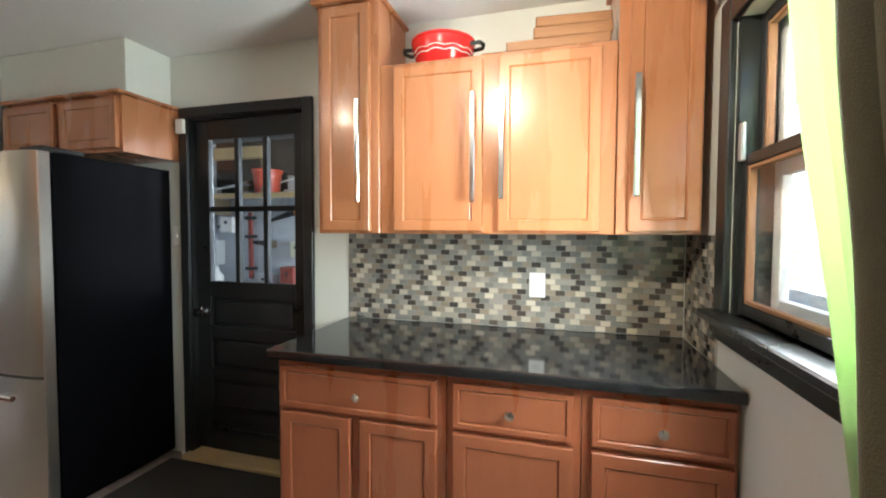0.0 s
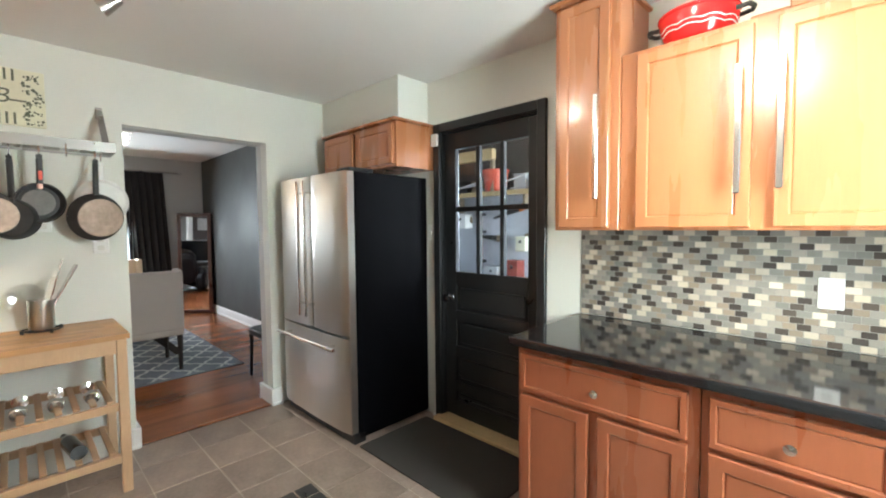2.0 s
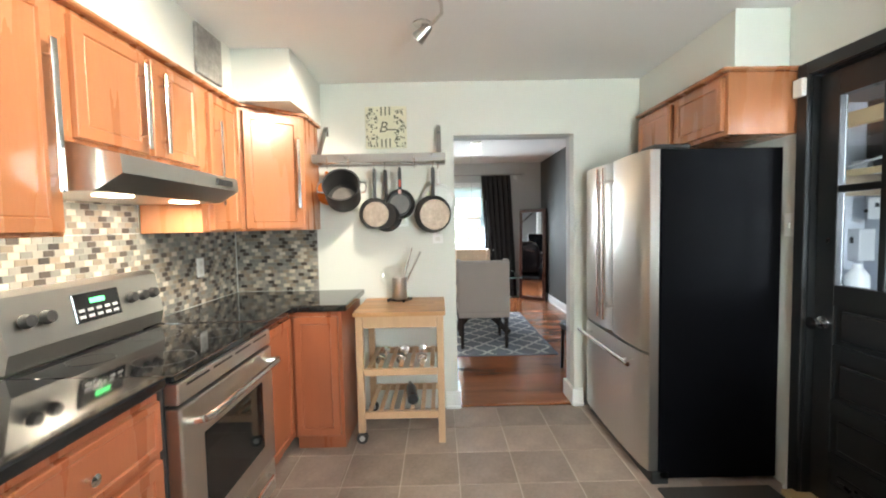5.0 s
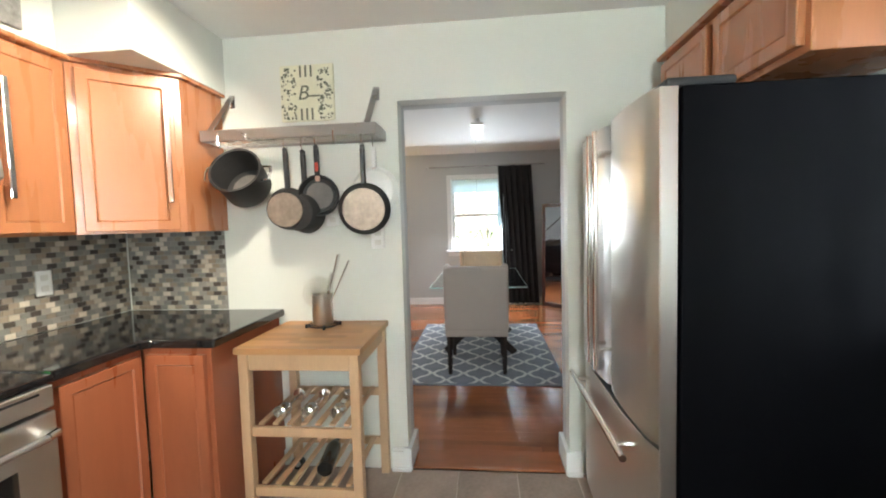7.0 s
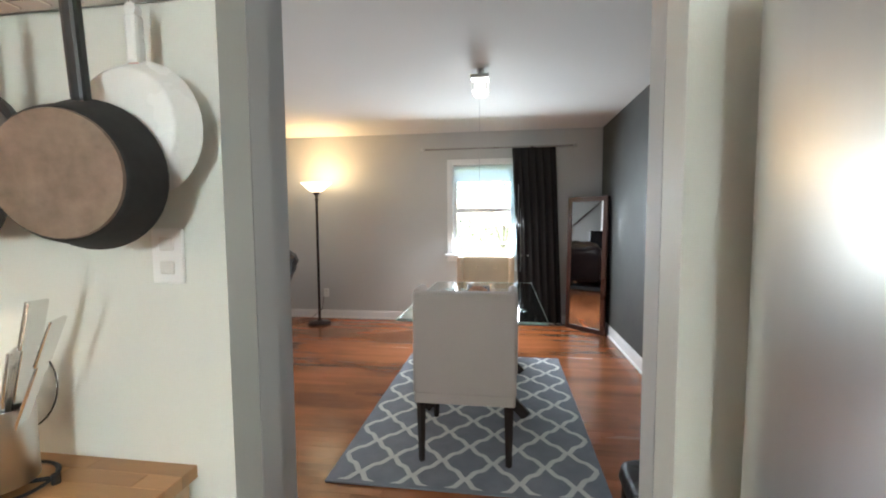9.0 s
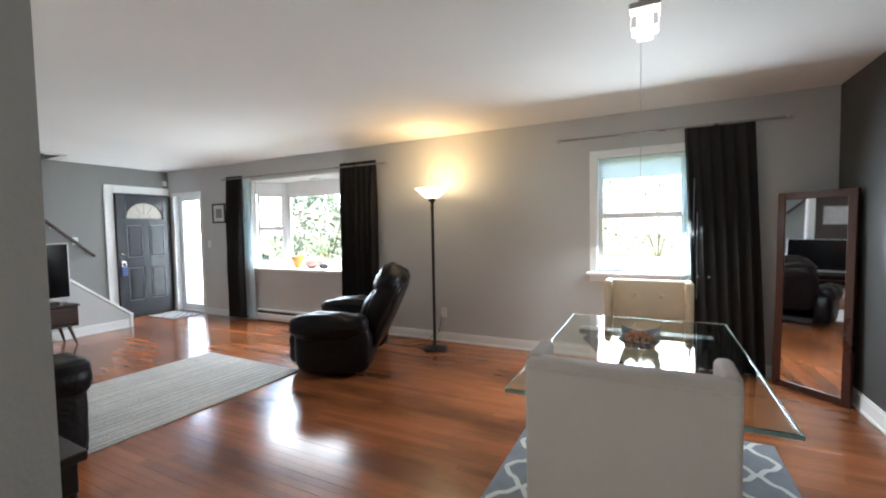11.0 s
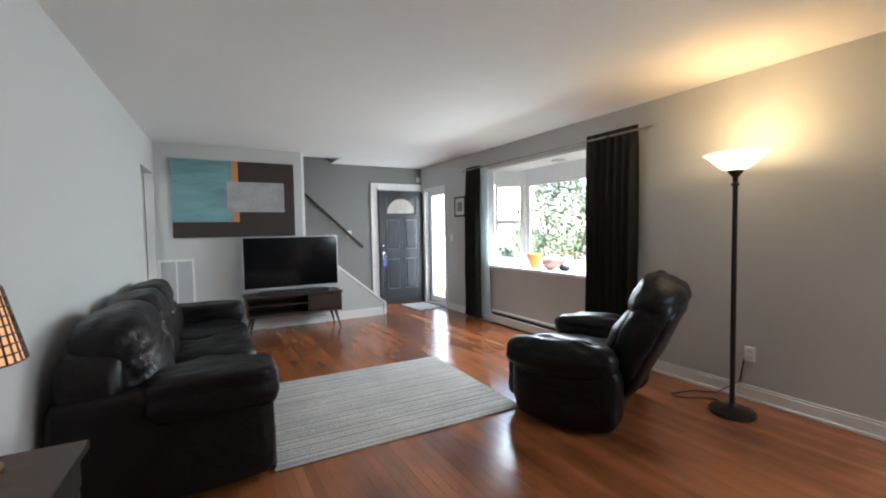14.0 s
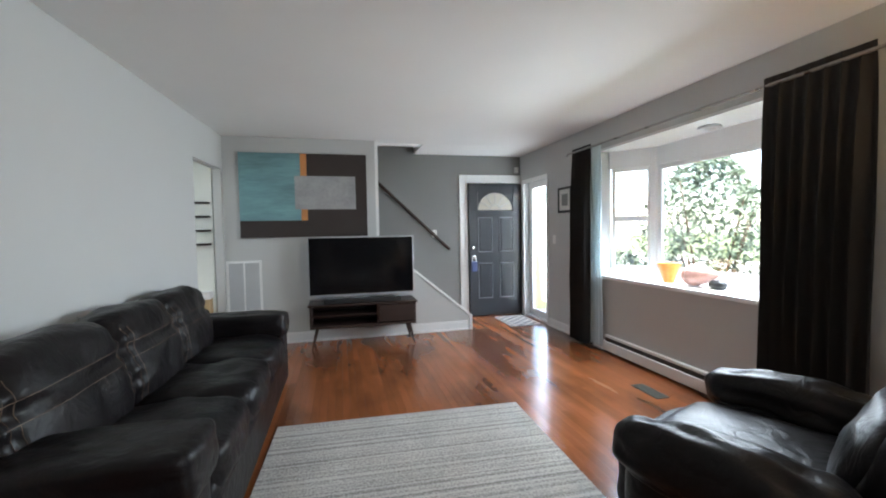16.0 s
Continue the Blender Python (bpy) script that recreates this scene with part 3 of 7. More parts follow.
hall_box = thing("cabinet", "low white-topped wooden cabinet in the hallway", "cabinet", (-2.13, LY0 + 0.062, 0))
part("body", B((0, 0, 0.0), (0.40, 0.14, 0.62), 0.004), pine, hall_box)
part("top", B((-0.005, 0, 0.621), (0.41, 0.15, 0.70), 0.004), white_trim, hall_box, "white painted top")
dtrim = bmesh.new()
box(dtrim, (-1.50, -3.92, 0), (-1.42, -3.84, 2.08), 0.004)
box(dtrim, (-1.50, -3.84, 2.0), (-1.42, -2.8, 2.08), 0.004)
solid("trim_hall", dtrim, white_trim, "white hallway door casing", "trim")


def base_run(name, runs, h=0.115, t=0.016, m=None):
    """Baseboards with a shoe; runs: (x0, y0, x1, y1) boxes by axis and the side they stand off to."""
    bm = bmesh.new()
    for x0, y0, x1, y1, nx, ny in runs:
        for tt, z0, z1 in ((t, 0.0, h - 0.02), (t * 0.7, h - 0.02, h), (t + 0.012, 0.0, 0.022)):
            if nx:
                box(bm, (x0, y0, z0), (x0 + nx * tt, y1, z1), 0.0025)
            else:
                box(bm, (x0, y0, z0), (x1, y0 + ny * tt, z1), 0.0025)
    turn(bm, m or Matrix.Identity(4))
    return solid(name, bm, white_trim, "white painted wooden baseboard", "baseboard")


base_run("baseboard_west", [(LX0, -0.62, LX0, LY1, 1, 0), (LX0, -4.13, LX0, -2.85, 1, 0)])
base_run("baseboard_north", [(LX0 + 0.03, LY1, KX0 - 0.2, LY1, 0, -1)], 0.13)
base_run("baseboard_south", [(-5.28, LY0, LX1, LY0, 0, 1)], 0.13)
base_run("baseboard_east", [(0, -4.97, 0, -0.01, -1, 0)], m=SLANT)
base_run("baseboard_partition", [(KX0 - 0.19, 3.335, KX0 - 0.19, LY1, -1, 0), (-1.97, 1.64, -1.97, 2.37, -1, 0)])
base_run("baseboard_kitchen", [(KX0, 2.34, KX0, 2.445, 1, 0), (KX0, 3.30, KX0, 3.38, 1, 0), (-0.575, KY1, -0.555, KY1, 0, -1)], 0.13, 0.022)
bj = bmesh.new()
for y0, y1 in ((2.405, 2.452), (3.293, 3.338)):
    box(bj, (KX0 - 0.21, y0, 0), (KX0 + 0.024, y1, 0.13), 0.003)
solid("baseboard_doorway", bj, white_trim, "white baseboard wrapping the doorway jambs", "baseboard")
thr = B((KX0 - 0.19, 2.452, 0.001), (KX0 + 0.0, 3.293, 0.012), 0.004)
solid("trim_threshold", thr, oak, "worn wooden threshold strip in the doorway", "trim")

# ---- outdoors ----
solid("ground", B((-90, -80, -0.45), (60, 80, -0.30)), grass, "mown lawn around the house", "ground")
solid("pavement_porch", B((-8.2, -5.6, -0.30), (LX0 - 0.17, -3.6, -0.06), 0.01), concrete, "pale concrete front porch", "pavement")
solid("road", B((-22, -80, -0.29), (-16, 80, -0.28)), concrete, "pale street beyond the lawn", "road")


def bush(name, label, at, r, h, n, seed):
    t = thing(name, label, "shrub", at)
    rnd = random.Random(seed)
    trunk = bmesh.new()
    for i in range(7):
        a = rnd.uniform(0, 6.28)
        rod(trunk, (0.05 * math.cos(a), 0.05 * math.sin(a), 0), (r * 0.6 * math.cos(a), r * 0.6 * math.sin(a), h * rnd.uniform(0.55, 0.9)), 0.03, 0.008, 7)
    part("trunk", trunk, bark, t)
    verts, faces = [], []
    for i in range(n):
        z = rnd.uniform(0.06, 1.0)
        a = rnd.uniform(0, 6.28)
        rad = r * (1 - z ** 2.2) ** 0.5 * (0.45 + 0.6 * rnd.random() ** 0.5) * (1 + 0.25 * math.sin(3 * a + 5 * z))
        c = Vector((rad * math.cos(a), rad * math.sin(a), z * h))
        q = Euler((rnd.uniform(-1, 1), rnd.uniform(-1, 1), rnd.uniform(0, 6.28))).to_matrix()
        s = rnd.uniform(0.032, 0.07) * (1 if h < 4 else 2.2)
        k = len(verts)
        for p in ((-s, 0, 0), (0, -s * 0.45, 0.01), (s, 0, 0), (0, s * 0.45, 0.01)):
            verts.append(c + q @ Vector(p))
        faces.append((k, k + 1, k + 2, k + 3))
    me = bpy.data.meshes.new("crown")
    me.from_pydata(verts, [], faces)
    me.materials.append(leaf)
    c = new("crown", me)
    c.parent = t
    return t


bush("shrub", "tall leafy green holly shrub outside the bay window", (-9.0, -3.95, -0.3), 0.98, 2.75, 6500, 3)
bush("shrub", "low rounded green shrub beside the house", (-8.6, -5.6, -0.3), 0.8, 1.25, 2200, 4)
bush("tree", "distant leafy tree across the street", (-24, -9.0, -0.3), 3.2, 7.5, 5000, 5)
bush("tree", "distant leafy tree across the street", (-26, 3.0, -0.3), 3.4, 8.0, 5000, 6)
bush("tree", "distant leafy tree beside the house", (14, 6.0, -0.3), 3.0, 7.0, 3500, 8)

# ---- windows and doors ----


def sash(parent, plane, a0, a1, z0, z1, w=0.045, t=0.03, name="sash", material=None):
    """A glazed frame; plane: a matrix that carries (along, depth, up) into place."""
    bm = bmesh.new()
    box(bm, (a0, -t / 2, z0), (a0 + w, t / 2, z1), 0.003)
    box(bm, (a1 - w, -t / 2, z0), (a1, t / 2, z1), 0.003)
    box(bm, (a0 + w, -t / 2, z0), (a1 - w, t / 2, z0 + w), 0.003)
    box(bm, (a0 + w, -t / 2, z1 - w), (a1 - w, t / 2, z1), 0.003)
    s = part(name, turn(bm, plane), material or white_trim, parent)
    g = part("pane", turn(B((a0 + w - 0.004, -0.003, z0 + w - 0.004), (a1 - w + 0.004, 0.003, z1 - w + 0.004)), plane), glass, s, "clear window glass")
    g.visible_shadow = False
    return s


def along(x, y, ang):
    return Matrix.Translation((x, y, 0)) @ Matrix.Rotation(radians(ang), 4, "Z")


def casing(parent, plane, a0, a1, z0, z1, w, depth, material, sill=0.0, foot=True, name="window_frame", horn=0.03):
    bm = bmesh.new()
    box(bm, (a0 - w, -depth, z0 if foot else z0 - w), (a0, 0, z1 + w), 0.004)
    box(bm, (a1, -depth, z0 if foot else z0 - w), (a1 + w, 0, z1 + w), 0.004)
    box(bm, (a0, -depth, z1), (a1, 0, z1 + w), 0.004)
    part(name, turn(bm, plane), material, parent)
    if sill:
        bm = B((a0 - w - horn, -sill, z0 - 0.03), (a1 + w + horn, 0.10, z0), 0.006)
        box(bm, (a0 - w, -depth, z0 - 0.10), (a1 + w, 0, z0 - 0.031), 0.004)
        part("window_sill", turn(bm, plane), material, parent)


# dining window: local x runs along world y
w1 = thing("window_1", "white double-hung dining window with a pulled-up shade", "window", kind="structure")
P = along(LX0, 0, 90)
casing(w1, P, 2.33, 3.27, 0.92, 2.10, 0.075, 0.018, white_trim, 0.05)
P2 = along(LX0 - 0.06, 0, 90)
sash(w1, P2, 2.335, 3.265, 0.915, 1.52)
sash(w1, along(LX0 - 0.10, 0, 90), 2.335, 3.265, 1.485, 2.095)
part("lock", turn(B((2.50, -0.05, 0.97), (2.58, -0.015, 0.995), 0.004), P2), silver, w1)
part("roller_shade", turn(B((2.34, -0.032, 1.88), (3.26, -0.026, 2.09), 0.001), P2), sheer_white, w1, "white roller shade rolled near the top")

# bay window
w2 = thing("window_2", "white bay window with a deep sill and angled side sashes", "window", kind="structure")
BX, BI, BY0, BY1 = -6.92, -6.60, -2.98, -0.64
sillbm = prism([(LX0 + 0.045, BY0 - 0.05), (LX0 + 0.045, BY1 + 0.05), (LX0 - 0.005, BY1 + 0.05), (LX0 - 0.005, BY1 - 0.003), (BI, BY1 - 0.003), (BX - 0.03, -0.98), (BX - 0.03, -2.64), (BI, BY0 + 0.003), (LX0 - 0.005, BY0 + 0.003), (LX0 - 0.005, BY0 - 0.05)][::-1], 0.802, 0.835)
part("window_sill", sillbm, white_trim, w2)
part("bay_head", prism([(LX0 - 0.005, BY0 + 0.003), (LX0 - 0.005, BY1 - 0.003), (BI, BY1 - 0.003), (BX - 0.03, -0.98), (BX - 0.03, -2.64), (BI, BY0 + 0.003)], 2.215, 2.30), white_trim, w2)
hb = bmesh.new()
box(hb, (BX - 0.03, -2.64, 2.02), (BX + 0.03, -0.98, 2.214), 0.003)
box(hb, (BX - 0.03, -2.64, 0.836), (BX + 0.03, -0.98, 0.90), 0.003)
ang = math.degrees(math.atan2(-2.64 - BY0, BX - BI))
side = math.hypot(BX - BI, -2.64 - BY0)
PL = along(BI, BY0 + 0.003, ang)
PR = along(BX, -0.98, math.degrees(math.atan2(BY1 + 0.98, BI - BX)))
for p in (PL, PR):
    for z0, z1 in ((2.02, 2.214), (0.836, 0.90)):
        hb2 = B((0, -0.03, z0), (side, 0.03, z1), 0.003)
        part("window_frame", turn(hb2, p), white_trim, w2)
part("window_frame", hb, white_trim, w2)
mull = bmesh.new()
for y in (-2.64, -0.98):
    rod(mull, (BX, y, 0.84), (BX, y, 2.214), 0.055, seg=8)
part("window_frame", mull, white_trim, w2)
sash(w2, along(BX, 0, 90), -2.585, -1.035, 0.90, 2.02, 0.05, 0.04)
for p in (PL, PR):
    sash(w2, p, 0.02, side - 0.04, 0.90, 1.47, 0.04)
    sash(w2, p, 0.02, side - 0.04, 1.45, 2.02, 0.04)
dl = thing("ceiling_light", "small round downlight in the bay ceiling", "light", (-6.70, -1.75, 2.19))
part("trim_ring", lathe([(0.05, 0.0), (0.09, 0.0), (0.095, 0.012), (0.08, 0.024), (0.05, 0.024)], 24, caps=False), white_trim, dl, "", True)

# entry: storm door in the west wall
w3 = thing("door_1", "white full-glass storm door letting in daylight", "door", kind="structure")
P = along(LX0, 0, 90)
casing(w3, P, -4.93, -4.20, 0.0, 2.075, 0.06, 0.02, white_trim, name="door_frame")
sash(w3, along(LX0 - 0.09, 0, 90), -4.925, -4.205, 0.03, 2.09, 0.10, 0.035, name="door_leaf")
part("threshold", turn(B((-4.93, 0.0, -0.02), (-4.20, 0.16, 0.028), 0.005), P), silver, w3)

# front door leaf with a fan light, and its casing, against the stair wall
cs = thing("trim_front_door", "white casing around the front door", "trim", kind="structure")
casing(cs, Matrix.Identity(4) @ Matrix.Translation((0, DY, 0)) @ Matrix.Rotation(math.pi, 4, "Z"), 5.555, 6.44, 0.0, 2.10, 0.13, 0.022, white_trim, name="door_frame")
d2 = thing("door_2", "slate-black panelled front door with a fan light", "door", (-6.44, DY + 0.062, 0.015), 0, kind="structure")
W, H = 0.875, 2.07
leafbm = bmesh.new()
cols = ((0.14, 0.38), (0.495, 0.735))
box(leafbm, (0, -0.045, 0), (W, -0.004, 1.655), 0.003)
box(leafbm, (0, -0.045, 1.655), (0.14, -0.004, H), 0.003)
box(leafbm, (0.735, -0.045, 1.655), (W, -0.004, H), 0.003)
box(leafbm, (0.14, -0.045, 1.945), (0.735, -0.004, H))
arc = [(0.4375 + 0.29 * math.cos(a), 1.665 + 0.27 * math.sin(a)) for a in [math.pi * i / 16 for i in range(17)]]
lo = [leafbm.verts.new((x, -0.045, z)) for x, z in arc] + [leafbm.verts.new((x, -0.004, z)) for x, z in arc]
top = [leafbm.verts.new((x, -0.045, 1.95)) for x, z in arc] + [leafbm.verts.new((x, -0.004, 1.95)) for x, z in arc]
for i in range(16):
    leafbm.faces.new((lo[17 + i], lo[18 + i], top[18 + i], top[17 + i]))
    leafbm.faces.new((lo[i], lo[i + 1], lo[18 + i], lo[17 + i]))
part("door_leaf", turn(leafbm, Matrix.Identity(4)), slate_paint, d2)
for c0, c1 in cols:
    for z0, z1 in ((0.27, 0.83), (1.0, 1.55)):
        m = bmesh.new()
        for q0, q1, r0, r1 in ((c0, c1, z0, z0 + 0.014), (c0, c1, z1 - 0.014, z1), (c0, c0 + 0.014, z0 + 0.014, z1 - 0.014), (c1 - 0.014, c1, z0 + 0.014, z1 - 0.014)):
            box(m, (q0, -0.004, r0), (q1, 0.006, r1), 0.004)
        part("panel_mould", m, moulding_sheen, d2)
        part("panel", B((c0 + 0.03, -0.004, z0 + 0.03), (c1 - 0.03, 0.004, z1 - 0.03), 0.004), slate_paint, d2)
fan = part("fan_light", prism([(x, z) for x, z in arc], 0.010, 0.016), frosted, d2, "pale half-round fan light glass")
fan.data.transform(Matrix(((1, 0, 0, 0), (0, 0, -1, -0.012), (0, 1, 0, 0), (0, 0, 0, 1))))
bars = bmesh.new()
for a in (0.16, 0.33, 0.5, 0.67, 0.84):
    t = a * math.pi
    rod(bars, (0.4375 + 0.09 * math.cos(t), -0.018, 1.665 + 0.08 * math.sin(t)), (0.4375 + 0.29 * math.cos(t), -0.018, 1.665 + 0.27 * math.sin(t)), 0.007, seg=6)
ring = [(0.4375 + 0.09 * math.cos(math.pi * i / 10), -0.018, 1.665 + 0.08 * math.sin(math.pi * i / 10)) for i in range(11)]
tube(ring, 0.006, 6, bars)
part("muntin", bars, white_trim, d2)
part("deadbolt", lathe([(0.0, 0), (0.03, 0), (0.03, 0.012), (0.022, 0.022), (0, 0.024)], 18, m=Matrix.Translation((W - 0.065, -0.004, 1.07)) @ Matrix.Rotation(radians(-90), 4, "X")), chrome, d2, "", True)
part("door_handle", lathe([(0.0, 0), (0.03, 0), (0.012, 0.01), (0.012, 0.03), (0.03, 0.045), (0.026, 0.062), (0, 0.066)], 18, m=Matrix.Translation((W - 0.065, -0.004, 0.93)) @ Matrix.Rotation(radians(-90), 4, "X")), chrome, d2, "", True)
lock = thing("lockbox", "blue lockbox hanging from the front door knob", "lockbox", (-6.44 + W - 0.065, DY + 0.095, 0.78))
part("shackle", tube([(-0.03, 0, 0.09), (-0.03, 0, 0.15), (0.03, 0, 0.15), (0.03, 0, 0.09)], 0.006), chrome, lock)
part("body", B((-0.042, -0.025, -0.06), (0.042, 0.025, 0.095), 0.01, 2), blue_plastic, lock)

# kitchen back door, black, six panes over panels
d3 = thing("door_3", "glossy black back door with six glass panes", "door", kind="structure")
casing(d3, Matrix.Translation((0, KY1, 0)), -0.50, 0.29, 0.0, 2.055, 0.06, 0.024, black_paint, name="door_frame")
jb = bmesh.new()
for x0, x1 in ((-0.528, -0.496), (0.286, 0.318)):
    box(jb, (x0, KY1, 0), (x1, KY1 + 0.14, 2.083))
box(jb, (-0.496, KY1, 2.05), (0.286, KY1 + 0.14, 2.083))
part("door_jamb", jb, black_paint, d3)
lf = bmesh.new()
yb, yf = KY1 + 0.075, KY1 + 0.032
box(lf, (-0.492, yf, 0.035), (-0.395, yb, 2.045), 0.003)
box(lf, (0.20, yf, 0.035), (0.282, yb, 2.045), 0.003)
box(lf, (-0.395, yf, 1.93), (0.20, yb, 2.045))
box(lf, (-0.395, yf, 0.98), (0.20, yb, 1.075))
for z in (0.035, 0.22, 0.475, 0.73):
    box(lf, (-0.395, yf, z), (0.20, yb, z + (0.11 if z < 0.1 else 0.07)))
box(lf, (-0.395, yf + 0.016, 0.13), (0.20, yb, 1.0))
leaf_ob = part("door_leaf", lf, black_paint, d3)
for z0, z1 in ((0.145, 0.22), (0.29, 0.475), (0.545, 0.73), (0.80, 0.98)):
    part("panel", B((-0.37, yf + 0.006, z0 + 0.02), (0.175, yf + 0.018, z1 - 0.02), 0.008), black_paint, d3)
mt = bmesh.new()
for i in (1, 2):
    x = -0.395 + 0.595 * i / 3
    box(mt, (x - 0.016, yf + 0.002, 1.075), (x + 0.016, yb - 0.002, 1.93), 0.004)
box(mt, (-0.395, yf + 0.003, 1.497), (0.20, yb - 0.003, 1.529), 0.004)
part("muntin", mt, black_paint, d3)
for i in range(3):
    for z0, z1 in ((1.075, 1.497), (1.529, 1.93)):
        x = -0.395 + 0.595 * i / 3
        p = part("pane", B((x + 0.01, yf + 0.02, z0), (x + 0.189, yf + 0.024, z1)), glass, d3, "clear glass pane")
        p.visible_shadow = False
part("door_handle", lathe([(0.0, 0), (0.032, 0), (0.030, 0.008), (0.012, 0.014), (0.012, 0.034), (0.028, 0.046), (0.028, 0.060), (0, 0.066)], 20, m=Matrix.Translation((-0.445, yf, 0.89)) @ Matrix.Rotation(radians(90), 4, "X")), chrome, d3, "satin chrome door knob", True)
hg = bmesh.new()
for z in (0.3, 1.75):
    rod(hg, (0.286, yf - 0.006, z), (0.286, yf - 0.006, z + 0.09), 0.008)
part("hinge", hg, black_paint, d3)
part("threshold", B((-0.53, KY1 - 0.08, 0.0), (0.32, KY1 + 0.13, 0.03), 0.006), pine, d3, "pale worn wooden threshold")
al = thing("alarm_sensor", "small white alarm sensor on the door frame", "sensor", (-0.53, KY1 - 0.036, 1.96))
part("case", B((-0.028, -0.012, 0), (0.028, 0.012, 0.085), 0.005, 2), white_plastic, al)

# kitchen window, dark frame
w4 = thing("window_3", "double-hung kitchen window with a black painted frame", "window", kind="structure")
P = Matrix.Translation((KX1, 0, 0)) @ Matrix.Rotation(radians(-90), 4, "Z")
casing(w4, P, -3.585, -2.47, 1.12, 2.05, 0.085, 0.022, black_paint, 0.075, horn=0.0)
jb = bmesh.new()
for a0, a1 in ((-3.585, -3.56), (-2.495, -2.47)):
    box(jb, (a0, 0.001, 1.12), (a1, 0.14, 2.05))
part("window_jamb", turn(jb, P), black_paint, w4)
P2 = Matrix.Translation((KX1 + 0.028, 0, 0)) @ Matrix.Rotation(radians(-90), 4, "Z")
sash(w4, P2, -3.56, -2.495, 1.125, 1.62, 0.036, material=black_paint)
P3 = Matrix.Translation((KX1 + 0.068, 0, 0)) @ Matrix.Rotation(radians(-90), 4, "Z")
sash(w4, P3, -3.56, -2.495, 1.585, 2.045, 0.036, material=black_paint)
for pz, z0, z1 in ((P2, 1.161, 1.584), (P3, 1.621, 2.009)):
    st_b = bmesh.new()
    for a0, a1, c0, c1 in ((-3.524, -3.511, z0, z1), (-2.544, -2.531, z0, z1), (-3.511, -2.544, z0, z0 + 0.012), (-3.511, -2.544, z1 - 0.012, z1)):
        box(st_b, (a0, -0.012, c0), (a1, 0.014, c1), 0.002)
    part("glazing_stop", turn(st_b, pz), tan_wood, w4, "bare tan wooden glazing stop")
P4 = Matrix.Translation((KX1 + 0.118, 0, 0)) @ Matrix.Rotation(radians(-90), 4, "Z")
sash(w4, P4, -3.555, -2.50, 1.13, 1.60, 0.05, material=white_trim, name="storm_sash")
sash(w4, P4, -3.555, -2.50, 1.602, 2.04, 0.05, material=white_trim, name="storm_sash")
part("window_latch", turn(B((-3.555, -0.03, 1.60), (-3.525, -0.016, 1.72), 0.004), P2), silver, w4)

# ---- kitchen: north side ----
cabinet("tall narrow maple wall cabinet beside the back door", 0.30, 0.33, 1.02, (0.585, 3.75, 1.372), 0, [("door", 0.03, 0.262, 0.012, 1.0, ("bar", 0.218, 0.135, 0.583))], crown=2)
cabinet("pair of maple wall cabinets over the mosaic backsplash", 0.971, 0.315, 0.735, (0.887, 3.765, 1.372), 0,
        [("door", 0.07, 0.457, 0.012, 0.712, ("bar", 0.422, 0.13, 0.575)), ("door", 0.523, 0.915, 0.012, 0.714, ("bar", 0.540, 0.14, 0.578))])
cabinet("tall maple wall cabinet beside the kitchen window", 0.289, 0.33, 1.02, (1.860, 3.75, 1.372), 0, [("door", 0.04, 0.280, 0.012, 1.0, ("bar", 0.062, 0.14, 0.583))], crown=2)
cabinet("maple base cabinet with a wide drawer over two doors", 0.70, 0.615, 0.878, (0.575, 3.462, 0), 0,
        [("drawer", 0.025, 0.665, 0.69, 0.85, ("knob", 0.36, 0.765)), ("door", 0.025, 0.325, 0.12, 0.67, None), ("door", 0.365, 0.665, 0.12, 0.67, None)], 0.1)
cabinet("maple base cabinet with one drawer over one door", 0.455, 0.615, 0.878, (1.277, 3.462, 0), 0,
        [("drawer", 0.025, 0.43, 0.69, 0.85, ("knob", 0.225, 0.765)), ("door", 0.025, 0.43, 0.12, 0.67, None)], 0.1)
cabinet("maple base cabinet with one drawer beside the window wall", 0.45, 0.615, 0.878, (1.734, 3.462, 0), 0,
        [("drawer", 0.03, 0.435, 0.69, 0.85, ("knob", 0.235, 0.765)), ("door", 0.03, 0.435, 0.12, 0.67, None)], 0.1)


def worktop(label, poly):
    t = thing("worktop", label, "worktop")
    part("slab", prism(poly, 0.881, 0.92, bev=0.008), granite, t)
    return t


worktop("polished black worktop with mosaic reflections", [(0.555, 3.41), (2.187, 3.41), (2.187, 4.078), (0.555, 4.078)])


def plate(name, label, at, rz, w=0.075, h=0.118, kind="outlet"):
    p = thing(name, label, kind, at, rz)
    part("cover", B((-w / 2, -0.007, -h / 2), (w / 2, 0, h / 2), 0.003), white_plastic, p)
    if kind == "outlet":
        for z in (-0.025, 0.025):
            part("socket", B((-0.017, -0.0095, z - 0.014), (0.017, -0.006, z + 0.014), 0.002), paper, p)
    else:
        part("toggle", B((-0.006, -0.018, -0.012), (0.006, -0.006, 0.012), 0.002), white_plastic, p)
    return p


plate("outlet", "white outlet plate on the mosaic backsplash", (1.555, KY1 - 0.008, 1.13), 0)
plate("outlet", "white outlet plate on the stove-side backsplash", (-1.14, KY0 + 0.008, 1.15), 180)
plate("outlet", "white outlet plate below the pot rack", (KX0 + 0.001, 2.30, 1.31), 90)
plate("outlet", "white outlet plate behind the hanging pans", (KX0 + 0.001, 2.05, 1.44), 90)
plate("light_switch", "white light switch between fridge and door", (-0.60, KY1 - 0.001, 1.35), 0, kind="switch")

